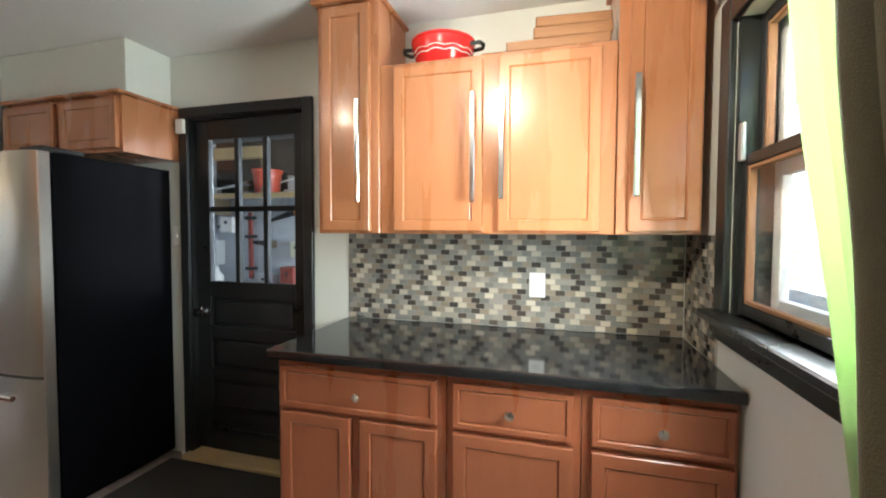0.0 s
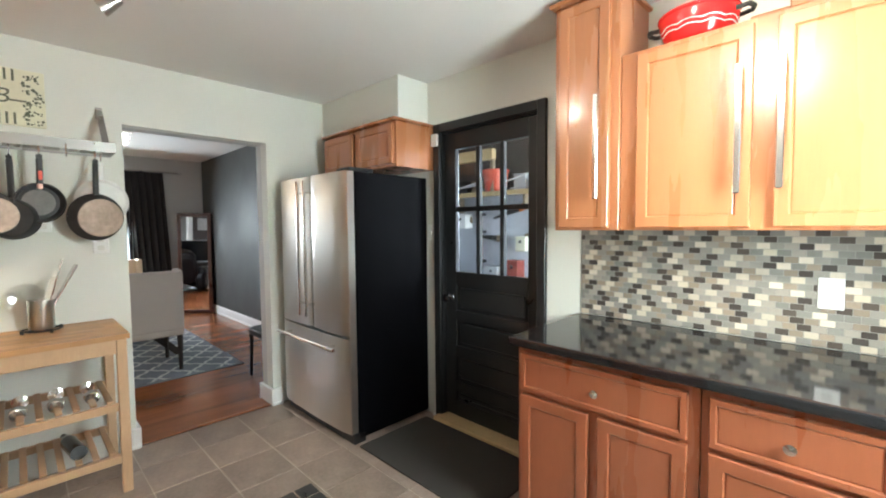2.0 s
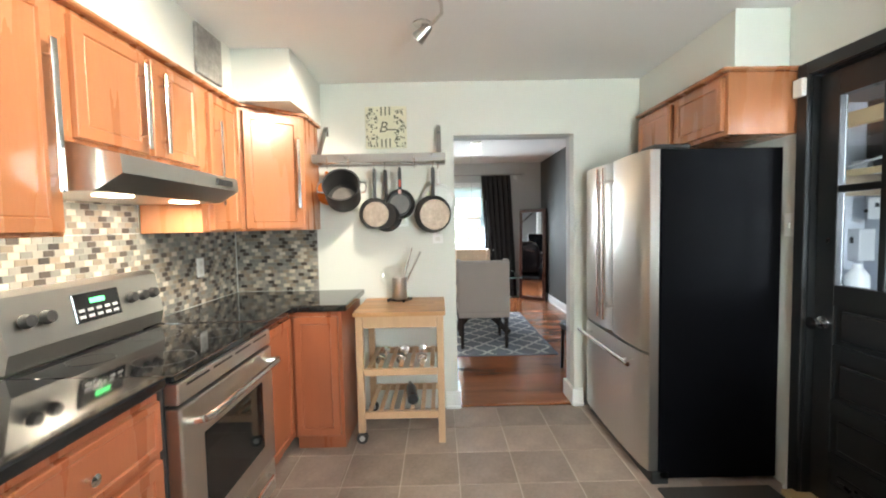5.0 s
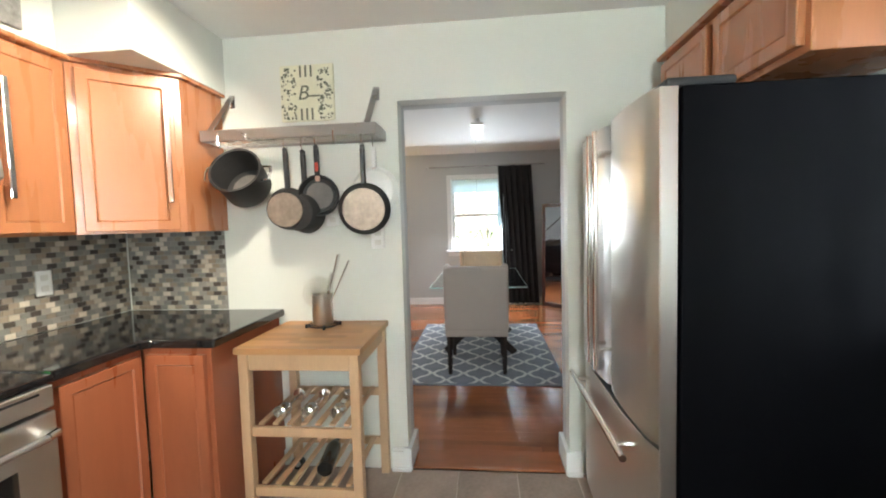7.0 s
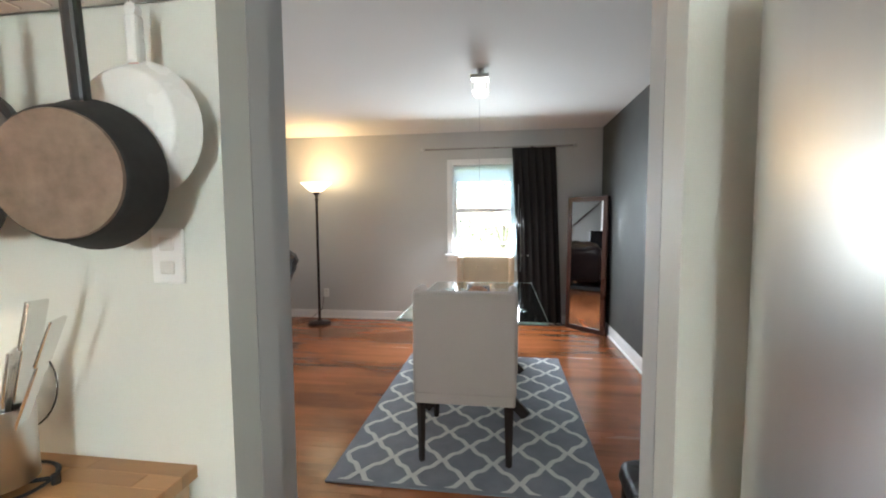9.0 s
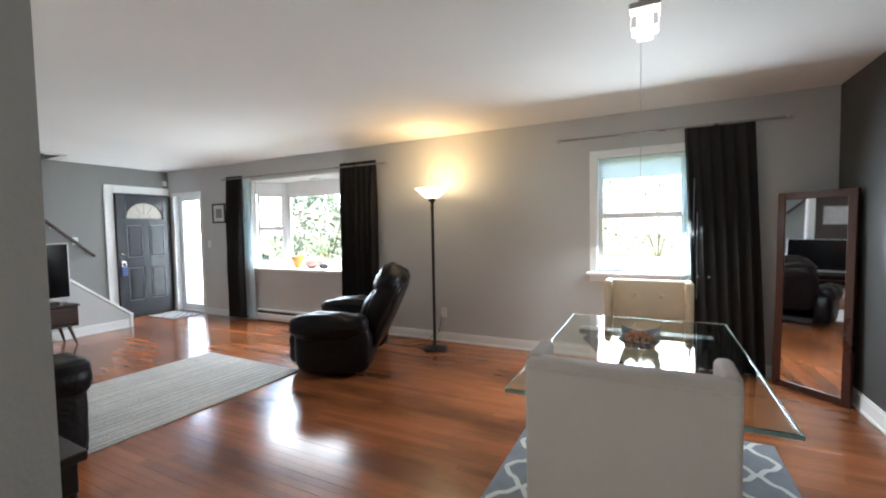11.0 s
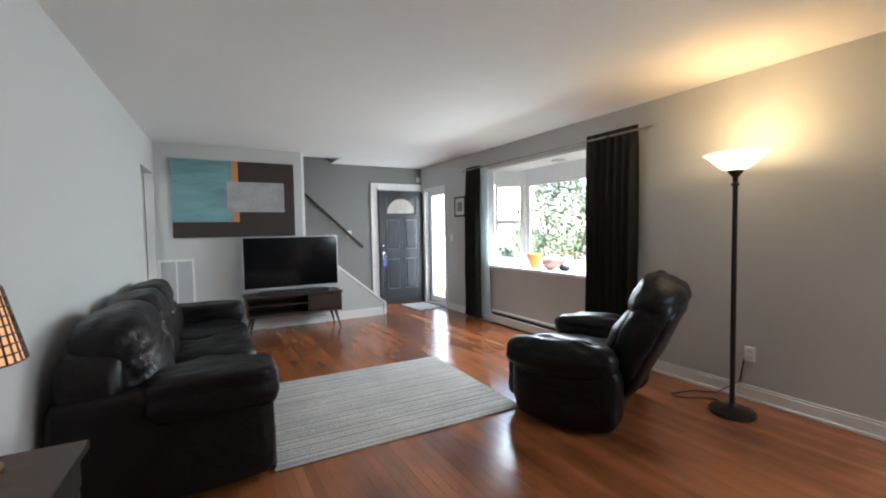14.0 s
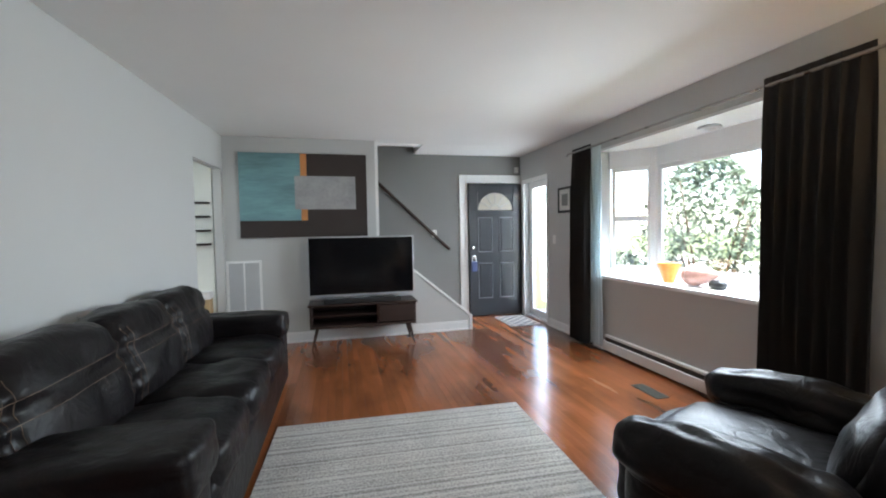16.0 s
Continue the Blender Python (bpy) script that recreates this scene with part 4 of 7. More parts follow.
# red casserole and cutting boards on the cabinets
pot = thing("casserole", "glossy red enamelled casserole with black handles", "pot", (1.135, 3.90, 2.108))
pot.scale = (0.74, 0.74, 0.82)
part("body", lathe([(0.11, 0), (0.15, 0.015), (0.185, 0.09), (0.19, 0.135), (0.196, 0.14), (0.196, 0.15), (0.178, 0.15), (0.17, 0.10), (0.13, 0.03), (0, 0.025)], 36), red_enamel, pot, "", True)
for s in (-1, 1):
    part("handle", tube([(s * 0.18, -0.05, 0.115), (s * 0.235, -0.045, 0.12), (s * 0.25, 0, 0.12), (s * 0.235, 0.045, 0.12), (s * 0.18, 0.05, 0.115)], 0.011), black_plastic, pot)
wave = bmesh.new()
for k in range(2):
    pts = [(0.176 * math.cos(a), 0.176 * math.sin(a), 0.055 + 0.022 * k + 0.010 * abs(math.sin(5 * a))) for a in [i * 2 * math.pi / 80 for i in range(81)]]
    tube([(x * (1 + 0.03 * k), y * (1 + 0.03 * k), z) for x, y, z in pts], 0.0025, 5, wave)
part("pattern", wave, enamel_white, pot, "thin pale scalloped lines")
for i, (w, d, z, x, t) in enumerate(((0.40, 0.20, 0.0, 1.635, 0.042), (0.30, 0.19, 0.0425, 1.69, 0.045), (0.29, 0.18, 0.088, 1.69, 0.04))):
    cb = thing("cutting_board", "thick acacia cutting board with a handle, lying flat" if i == 0 else "acacia cutting board stacked on another", "board", (x, 3.87, 2.108 + z), 2 * i, "cutting boards")
    part("board", B((-w / 2, -d / 2, 0), (w / 2, d / 2, t), 0.006, 2), walnut, cb)
    if i == 0:
        part("handle", B((-w / 2 - 0.12, -0.035, 0.004), (-w / 2 - 0.001, 0.035, t - 0.004), 0.010, 2), walnut, cb)

# fridge
fr = thing("fridge", "stainless french-door fridge with black sides", "fridge", (-1.085, 3.372, 0))
part("body", B((-0.455, 0.07, 0.03), (0.455, 0.685, 1.745), 0.004), fridge_black, fr, "black textured fridge cabinet")
part("toe_grille", B((-0.44, 0.03, 0.0), (0.455, 0.12, 0.07), 0.004), black_plastic, fr)
part("hinge_cover", B((0.30, 0.03, 1.745), (0.45, 0.22, 1.772), 0.01, 2), black_plastic, fr)


def bowed(x0, x1, z0, z1, bow=0.014, t=0.06, n=12):
    bm = bmesh.new()
    f, b = [], []
    for i in range(n + 1):
        u = i / n
        x = x0 + (x1 - x0) * u
        y = -bow * (1 - (2 * u - 1) ** 2) + (0.010 if i in (0, n) else 0)
        f.append((x, y))
    return prism(f + [(x1, t), (x0, t)], z0, z1, bm)


for x0, x1, hx in ((-0.455, -0.003, -0.045), (0.003, 0.455, 0.045)):
    d = part("door", bowed(x0, x1, 0.705, 1.745), steel, fr, "brushed stainless door", True)
    h = part("handle", R((hx, -0.065, 0.79), (hx, -0.065, 1.71), 0.011), chrome, d, "tall round steel handle")
    for z in (0.87, 1.63):
        part("post", R((hx, -0.065, z), (hx, 0.0, z), 0.008), chrome, d)
d = part("drawer", bowed(-0.455, 0.455, 0.075, 0.69), steel, fr, "brushed stainless freezer drawer", True)
part("handle", R((-0.39, -0.072, 0.625), (0.39, -0.072, 0.625), 0.012), chrome, d, "wide round steel handle")
for x in (-0.30, 0.30):
    part("post", R((x, -0.072, 0.625), (x, 0.0, 0.625), 0.008), chrome, d)
part("trim", B((0.449, 0.012, 0.08), (0.4565, 0.060, 1.74), 0.002), steel, fr, "steel door edge")
cabinet("maple cabinet above the fridge with two doors", 0.90, 0.345, 0.30, (-1.475, 3.733, 1.80), 0,
        [("door", 0.02, 0.42, 0.02, 0.28, None), ("door", 0.47, 0.88, 0.02, 0.28, None)], crown=0.5)
mat_ = thing("door_mat", "dark brown ribbed door mat on the tiles", "mat", (-0.10, 3.72, 0.001))
part("pad", B((-0.49, -0.31, 0), (0.49, 0.27, 0.012), 0.005, 2), rubber_mat, mat_)

# ---- kitchen: south side ----
cabinet("maple wall cabinet beside the range hood", 0.60, 0.31, 0.735, (0.76, 1.13, 1.372), 180, [("door", 0.02, 0.285, 0.012, 0.715, ("bar", 0.24, 0.135, 0.59)), ("door", 0.315, 0.58, 0.012, 0.715, ("bar", 0.545, 0.135, 0.59))], crown=0.5)
cabinet("short maple wall cabinet above the range hood", 0.775, 0.31, 0.43, (0.158, 1.13, 1.677), 180, [("door", 0.05, 0.385, 0.015, 0.405, ("bar", 0.345, 0.03, 0.36)), ("door", 0.42, 0.75, 0.015, 0.405, ("bar", 0.465, 0.03, 0.36))], crown=0.5)
cabinet("narrow maple wall cabinet beside the corner", 0.40, 0.31, 0.735, (-0.619, 1.13, 1.372), 180, [("door", 0.075, 0.375, 0.012, 0.715, ("bar", 0.125, 0.14, 0.58))], crown=0.5)
cc = thing("cabinet", "diagonal maple corner wall cabinet", "cabinet", (KX0, KY0, 1.372), 0, "kitchen cabinets")
part("body", prism([(0.003, 0.003), (0.608, 0.003), (0.608, 0.33), (0.33, 0.635), (0.003, 0.635)], 0, 0.735), maple, cc)
part("crown", prism([(0.003, 0.003), (0.62, 0.003), (0.635, 0.34), (0.345, 0.66), (0.003, 0.66)], 0.736, 0.752), maple, cc)
dg = Matrix.Translation((0.33, 0.635, 0)) @ Matrix.Rotation(math.atan2(0.33 - 0.635, 0.608 - 0.33) + math.pi, 4, "Z")
L = math.hypot(0.278, 0.305)
d = part("door", turn(panel(L - 0.06, 0.70, at=(-L + 0.03, 0, 0.012)), dg), maple, cc)
h = part("handle", turn(B((-0.075, -0.06, 0.14), (-0.053, -0.048, 0.58), 0.003), dg), chrome, d, "long brushed steel bar pull")
for z in (0.19, 0.53):
    part("post", turn(R((-0.064, -0.05, z), (-0.064, -0.02, z), 0.006), dg), chrome, h)
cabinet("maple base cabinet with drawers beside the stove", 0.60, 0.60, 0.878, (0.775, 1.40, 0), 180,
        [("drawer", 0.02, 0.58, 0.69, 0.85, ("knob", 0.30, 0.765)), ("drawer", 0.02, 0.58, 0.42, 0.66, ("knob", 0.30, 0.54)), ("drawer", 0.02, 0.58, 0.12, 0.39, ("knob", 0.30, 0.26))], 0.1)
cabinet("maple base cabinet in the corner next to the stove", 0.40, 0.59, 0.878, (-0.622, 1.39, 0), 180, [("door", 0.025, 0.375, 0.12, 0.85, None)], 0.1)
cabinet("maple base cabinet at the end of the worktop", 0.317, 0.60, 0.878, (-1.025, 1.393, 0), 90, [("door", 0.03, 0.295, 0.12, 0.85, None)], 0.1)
worktop("polished black L-shaped worktop in the stove corner", [(-0.612, 0.803), (-0.612, 1.43), (-0.965, 1.43), (-0.995, 1.46), (-0.995, 1.745), (-1.627, 1.745), (-1.627, 0.803)][::-1])
worktop("polished black worktop beside the stove", [(0.168, 0.803), (0.80, 0.803), (0.80, 1.43), (0.168, 1.43)])

rg = thing("stove", "stainless electric range with a black glass cooktop", "stove", (0.160, 1.42, 0), 180)
part("body", B((0.004, 0.02, 0.05), (0.764, 0.60, 0.885), 0.004), black_plastic, rg)
part("cooktop", B((0.002, -0.025, 0.888), (0.766, 0.53, 0.915), 0.006, 2), black_glass, rg, "black ceramic glass cooktop")
for x, y, r in ((0.20, 0.13, 0.10), (0.56, 0.13, 0.085), (0.20, 0.40, 0.075), (0.56, 0.40, 0.10)):
    part("burner_ring", lathe([(r - 0.0012, 0.9152), (r - 0.0012, 0.9156), (r + 0.0012, 0.9156), (r + 0.0012, 0.9152)], 40, at=(x, y, 0), caps=False), ring_grey, rg, "thin faint burner ring")
dr = part("oven_door", B((0.012, -0.035, 0.235), (0.756, 0.02, 0.80), 0.008, 2), steel, rg, "brushed stainless oven door")
part("window", B((0.14, -0.038, 0.34), (0.63, -0.03, 0.66), 0.004), black_glass, dr, "dark oven window")
part("handle", tube([(0.06, -0.035, 0.735), (0.06, -0.085, 0.745), (0.10, -0.095, 0.745), (0.67, -0.095, 0.745), (0.71, -0.085, 0.745), (0.71, -0.035, 0.735)], 0.014, 12), chrome, dr, "curved steel oven handle")
part("vent_panel", B((0.012, -0.03, 0.81), (0.756, 0.02, 0.884), 0.004), steel, rg)
for i in range(4):
    part("vent_slot", B((0.06 + 0.17 * i, -0.0315, 0.862), (0.20 + 0.17 * i, -0.0285, 0.870)), black_plastic, rg)
lowd = part("drawer", B((0.012, -0.03, 0.06), (0.756, 0.02, 0.222), 0.006), steel, rg)
part("handle", tube([(0.10, -0.03, 0.175), (0.12, -0.06, 0.18), (0.65, -0.06, 0.18), (0.67, -0.03, 0.175)], 0.011), chrome, lowd)
bg = bmesh.new()
pr = [(0.515, 0.926), (0.50, 0.99), (0.535, 1.175), (0.56, 1.19), (0.595, 1.19), (0.595, 0.926)]
lo = [bg.verts.new((0.002, y, z)) for y, z in pr]
hi = [bg.verts.new((0.766, y, z)) for y, z in pr]
bg.faces.new(lo), bg.faces.new(hi[::-1])
for i in range(6):
    bg.faces.new((lo[i], hi[i], hi[(i + 1) % 6], lo[(i + 1) % 6]))
part("backguard", bg, steel, rg, "stainless control panel")
til = Matrix.Translation((0, 0.516, 1.085)) @ Matrix.Rotation(radians(-10.5), 4, "X")
disp = part("display", turn(B((0.27, -0.006, -0.055), (0.50, 0.004, 0.06), 0.003), til), black_glass, rg)
part("clock", turn(B((0.345, -0.0075, 0.015), (0.42, -0.005, 0.035)), til), green_led, disp, "green lit clock digits")
bt = bmesh.new()
for i in range(5):
    for j in range(2):
        box(bt, (0.285 + 0.042 * i, -0.0075, -0.04 + 0.025 * j), (0.312 + 0.042 * i, -0.005, -0.028 + 0.025 * j))
part("button", turn(bt, til), silver, disp)
for x in (0.075, 0.15, 0.56, 0.63, 0.70):
    part("knob", turn(lathe([(0.024, 0), (0.026, 0.006), (0.021, 0.028), (0, 0.03)], 18, m=Matrix.Translation((x, -0.004, 0)) @ Matrix.Rotation(radians(90), 4, "X")), til), black_plastic, rg, "black control knob", True)

hd = thing("range_hood", "slanted stainless range hood under the cabinets", "hood", (0.155, 1.13, 1.515), 180)
hb_ = bmesh.new()
pr = [(0.31, 0.0), (-0.10, 0.0), (-0.19, 0.055), (-0.185, 0.115), (0.0, 0.158), (0.31, 0.158)]
lo = [hb_.verts.new((0.0, y, z)) for y, z in pr]
hi = [hb_.verts.new((0.765, y, z)) for y, z in pr]
hb_.faces.new(lo), hb_.faces.new(hi[::-1])
for i in range(6):
    hb_.faces.new((lo[i], hi[i], hi[(i + 1) % 6], lo[(i + 1) % 6]))
part("shell", hb_, steel, hd)
part("control", turn(B((0.56, -0.198, 0.07), (0.70, -0.185, 0.10), 0.004), Matrix.Identity(4)), black_plastic, hd)
for x in (0.18, 0.60):
    part("light", B((x - 0.05, -0.06, -0.006), (x + 0.05, 0.02, 0.001), 0.002), bulb_warm, hd, "lit hood lamp")
    lamp("hood_light", "AREA", (0.155 - x, 1.10, 1.500), 0.45, SPOT, target=(0.155 - x, 1.02, 0.9), size=0.10, size_y=0.08)
pq = thing("wall_plaque", "square grey relief plaque on the soffit", "plaque", (-0.62, 1.128, 2.16), 180)
part("slab", B((0, -0.018, 0), (0.24, 0, 0.245), 0.004), grey_stone, pq)

# ---- kitchen: west wall ----
pl = thing("wall_plaque", "square cream kitchen plaque with damask corners", "plaque", (KX0 + 0.001, 1.79, 1.955), 90)
part("board", B((0, -0.016, 0), (0.30, 0, 0.30), 0.003), plaque_cream, pl)
ink = bmesh.new()
for i in range(3):
    box(ink, (0.112 + 0.03 * i, -0.018, 0.235), (0.122 + 0.03 * i, -0.0155, 0.296))
    box(ink, (0.112 + 0.03 * i, -0.018, 0.006), (0.122 + 0.03 * i, -0.0155, 0.068))
rr = random.Random(2)
for sx in (0, 1):
    for k in range(80):
        x, z = rr.uniform(0.008, 0.088), rr.uniform(0.01, 0.285)
        x = 0.30 - x if sx else x
        rod(ink, (x, -0.0155, z), (x, -0.0185, z), rr.uniform(0.003, 0.008), seg=6)
part("pattern", ink, plaque_ink, pl, "dark damask ornament")["kind"] = "stuff"
txt = bpy.data.curves.new("letter", "FONT")
txt.body, txt.size, txt.shear, txt.extrude = "B", 0.11, 0.25, 0.001
tob = new("letter", txt)
tob.parent, tob.matrix_basis = pl, pose(0.095, -0.0175, 0.115, 90, 0, 0)
txt.materials.append(plaque_ink)
part("letter", B((0.155, -0.018, 0.128), (0.225, -0.0155, 0.137)), plaque_ink, pl)

rk = thing("pot_rack", "brushed steel wall pot rack with hooks", "rack", (KX0, 1.45, 1.828), 0)
fb = bmesh.new()
box(fb, (0.215, 0, 0), (0.222, 0.915, 0.055), 0.001)
box(fb, (0.002, 0, 0), (0.008, 0.915, 0.055), 0.001)
for y in (0, 0.909):
    box(fb, (0.008, y, 0), (0.215, y + 0.006, 0.055), 0.001)
part("band", fb, rod_metal, rk)
gr = bmesh.new()
for i in range(1, 6):
    rod(gr, (0.215 * i / 6, 0.003, 0.012), (0.215 * i / 6, 0.912, 0.012), 0.003, seg=6)
for i in range(1, 12):
    rod(gr, (0.005, 0.915 * i / 12, 0.009), (0.217, 0.915 * i / 12, 0.009), 0.003, seg=6)
part("grid", gr, chrome, rk)
for y in (0.05, 0.87):
    br = bmesh.new()
    v = Vector((-0.205, 0, 0.225))
    box(br, (0, -0.016, -0.002), (v.length, 0.016, 0.002))
    turn(br, Matrix.Translation((0.216, y, 0.05)) @ Matrix.Rotation(-math.atan2(v.z, v.x), 4, "Y"))
    box(br, (0.001, y - 0.016, 0.22), (0.006, y + 0.016, 0.29), 0.001)
    part("bracket", br, rod_metal, rk)


def hook(x, y, z):
    pts = [(x, y, z + 0.05), (x + 0.008, y, z + 0.062), (x + 0.016, y, z + 0.05), (x + 0.012, y, z), (x + 0.004, y, z - 0.012), (x - 0.008, y, z - 0.006)]
    part("hook", tube([(a - KX0, b - 1.45, c - 1.828) for a, b, c in pts], 0.0028, 6), chrome, rk)


for hx, hy in ((-1.40, 1.56), (-1.475, 1.865), (-1.53, 1.935), (-1.44, 2.045), (-1.47, 2.275), (-1.56, 2.31), (-1.42, 1.70), (-1.42, 2.15)):
    hook(hx, hy, 1.80)


def pan(label, r, depth, at, handle, spin, lean, base=None, body=None, hl=0.17, red=False, inward=False):
    """A pan hanging by its handle: at is the hook's place; spin turns it about z, lean tips it."""
    p = thing("frying_pan", label, "pan", (at[0], at[1], at[2] - 0.016), spin, "pans on the rack")
    tip = Matrix.Rotation(radians(lean), 4, "Y")
    c = Vector((0.0, 0.0, -hl - r))
    to = Matrix.Rotation(radians(-90 if inward else 90), 4, "Y")
    m = tip @ Matrix.Translation(c) @ to
    part("body", lathe([(0.0, -depth), (r * 0.80, -depth), (r * 0.86, -depth + 0.006), (r, 0.0), (r + 0.004, 0.003), (r - 0.003, 0.004), (r * 0.84, -depth + 0.012), (0.0, -depth + 0.008)], 36, m=m), body or nonstick, p, "", True)
    if base:
        part("base", lathe([(0.0, -depth - 0.004), (r * 0.80, -depth - 0.004), (r * 0.815, -depth + 0.001), (0, -depth + 0.001)], 36, m=m), base, p, "scuffed bare metal base", True)
    if not inward:
        part("cooking_surface", lathe([(0.0, -depth + 0.0135), (r * 0.66, -depth + 0.0135), (r * 0.67, -depth + 0.011), (0, -depth + 0.011)], 36, m=m), pan_inside, p, "worn grey cooking surface", True)
    hb3 = B((-0.012, -0.013, -hl - 0.004), (0.012, 0.013, -0.012), 0.007, 2)
    rod(hb3, (-0.008, 0, -0.004), (0.008, 0, -0.004), 0.012)
    part("handle", turn(hb3, tip), handle, p)
    if red:
        part("grip_inlay", turn(B((0.010, -0.008, -hl + 0.02), (0.0145, 0.008, -0.08), 0.003), tip), red_plastic, p)
    part("ferrule", turn(B((-0.010, -0.011, -hl - 0.03), (0.010, 0.011, -hl), 0.004), tip), copper, p)
    return p


pan("dark saucepan showing its worn base", 0.108, 0.085, (-1.475, 1.865, 1.80), black_plastic, 12, 6, pan_base, hl=0.20, inward=True)
pan("dark saucepan hanging behind another", 0.11, 0.09, (-1.53, 1.935, 1.795), black_plastic, -8, 2, None, hl=0.21, inward=True)
pan("small black frying pan facing the room", 0.102, 0.04, (-1.44, 2.045, 1.80), black_plastic, 10, 5, None, hl=0.145, red=True)
pan("large frying pan with a scuffed base", 0.13, 0.07, (-1.47, 2.275, 1.80), black_plastic, 12, 4, pan_base, hl=0.19, inward=True)
pan("white enamelled pan hanging against the wall", 0.125, 0.04, (-1.56, 2.31, 1.80), enamel_white, 0, 1, None, enamel_white, 0.10, inward=True)
pan("orange pan hanging by the cabinet", 0.085, 0.03, (-1.585, 1.505, 1.80), orange_enamel, -10, 1, None, orange_enamel, 0.06, inward=True)
sp = thing("stock_pot", "deep black stock pot hanging tilted from the rack", "pot", (-1.43, 1.65, 1.635), 6)
sp.scale = (0.96, 0.96, 0.96)
tm = Matrix.Rotation(radians(62), 4, "Y")
part("body", lathe([(0.0, -0.10), (0.118, -0.10), (0.124, -0.09), (0.128, 0.075), (0.134, 0.08), (0.134, 0.086), (0.122, 0.084), (0.116, -0.088), (0, -0.092)], 40, m=tm), nonstick, sp, "", True)
part("cooking_surface", lathe([(0.0, -0.089), (0.10, -0.089), (0.101, -0.0915), (0, -0.0915)], 36, m=tm), pan_inside, sp, "worn grey cooking surface", True)
for turn_ in (0, 180):
    hm = tm @ Matrix.Rotation(radians(90 + turn_), 4, "Z")
    part("handle", turn(tube([(0.125, -0.045, 0.045), (0.165, -0.04, 0.05), (0.172, 0, 0.05), (0.165, 0.04, 0.05), (0.125, 0.045, 0.045)], 0.006), hm), chrome, sp)

# birch kitchen cart
ct = thing("kitchen_cart", "birch kitchen cart with slatted shelves and one wheel pair", "cart", (-1.365, 2.05, 0))
stave_r = random.Random(31)
for i in range(12):
    y, x = -0.29, -0.265 + 0.04425 * i
    while y < 0.289:
        e = min(0.29, y + stave_r.uniform(0.16, 0.38))
        e = 0.29 if 0.29 - e < 0.07 else e
        part("top_stave", B((x, y, 0.822), (x + 0.04425 - 0.0004, e - 0.0004, 0.85), 0.0006), block, ct)
        y = e
for sx in (-1, 1):
    for sy in (-1, 1):
        z0 = 0.075 if sy < 0 else 0.0
        lg = B((sx * 0.235 - 0.022, sy * 0.255 - 0.022, z0), (sx * 0.235 + 0.022, sy * 0.255 + 0.022, 0.82), 0.003)
        part("leg", lg, birch, ct)
        if sy < 0:
            wh = part("wheel", R((sx * 0.235 - 0.014, sy * 0.255, 0.036), (sx * 0.235 + 0.014, sy * 0.255, 0.036), 0.036, seg=24), black_plastic, ct, "dark rubber wheel")
            part("hub", R((sx * 0.235 - 0.017, sy * 0.255, 0.036), (sx * 0.235 + 0.017, sy * 0.255, 0.036), 0.018, seg=18), silver, wh)
ap = bmesh.new()
for sx in (-1, 1):
    box(ap, (sx * 0.235 - 0.011, -0.232, 0.745), (sx * 0.235 + 0.011, 0.232, 0.82), 0.002)
for sy in (-1, 1):
    box(ap, (-0.212, sy * 0.255 - 0.011, 0.745), (0.212, sy * 0.255 + 0.011, 0.82), 0.002)
part("apron", ap, birch, ct)
for z in (0.16, 0.44):
    for sx in (-1, 1):
        part("rail", B((sx * 0.235 - 0.011, -0.232, z), (sx * 0.235 + 0.011, 0.232, z + 0.042), 0.002), birch, ct)
    for i in range(7):
        y = -0.20 + 0.4 * i / 6
        part("slat", B((-0.222, y - 0.014, z + 0.042), (0.222, y + 0.014, z + 0.054), 0.002), birch, ct)
for i in range(3):
    u = thing("goblet", "polished steel goblet lying between the cart slats", "goblet", (-1.30, 1.915 + 0.134 * i, 0.513), rr.uniform(-5, 5), "goblets on the cart")
    part("bowl", lathe([(0.0, 0.0), (0.012, 0.002), (0.028, 0.018), (0.034, 0.045), (0.031, 0.085), (0.029, 0.085), (0.032, 0.045), (0.026, 0.02), (0, 0.004)], 24, m=Matrix.Translation((0.02, 0, 0)) @ Matrix.Rotation(radians(86), 4, "Y")), chrome, u, "", True)
    part("stem", R((0.02, 0, 0), (-0.09, 0, 0.008), 0.005, 0.004, 8), chrome, u)
    part("foot", lathe([(0.0, 0.0), (0.033, 0.001), (0.033, 0.003), (0.006, 0.010), (0, 0.010)], 24, m=Matrix.Translation((-0.095, 0, 0.008)) @ Matrix.Rotation(radians(86), 4, "Y")), chrome, u, "", True)
gb = thing("wine_bottle", "dark wine bottle lying on the bottom slats", "bottle", (-1.33, 2.10, 0.253), 8)
part("glass", lathe([(0.0, 0), (0.036, 0.0), (0.037, 0.18), (0.030, 0.215), (0.014, 0.24), (0.014, 0.295), (0, 0.295)], 22, m=Matrix.Translation((0.14, 0, 0)) @ Matrix.Rotation(radians(-90), 4, "Y")), black_glass, gb, "", True)
tr = thing("trivet", "black wrought-iron trivet on the cart", "trivet", (-1.50, 2.02, 0.85))
tv_ = lathe([(0.075, 0.012), (0.08, 0.016), (0.085, 0.012), (0.08, 0.008), (0.075, 0.012)], 30, caps=False)
for a in range(4):
    t = a * math.pi / 2 + 0.4
    rod(tv_, (0, 0, 0.012), (0.08 * math.cos(t), 0.08 * math.sin(t), 0.012), 0.005, seg=6)
    rod(tv_, (0.085 * math.cos(t), 0.085 * math.sin(t), 0.0), (0.085 * math.cos(t), 0.085 * math.sin(t), 0.02), 0.008, seg=8)
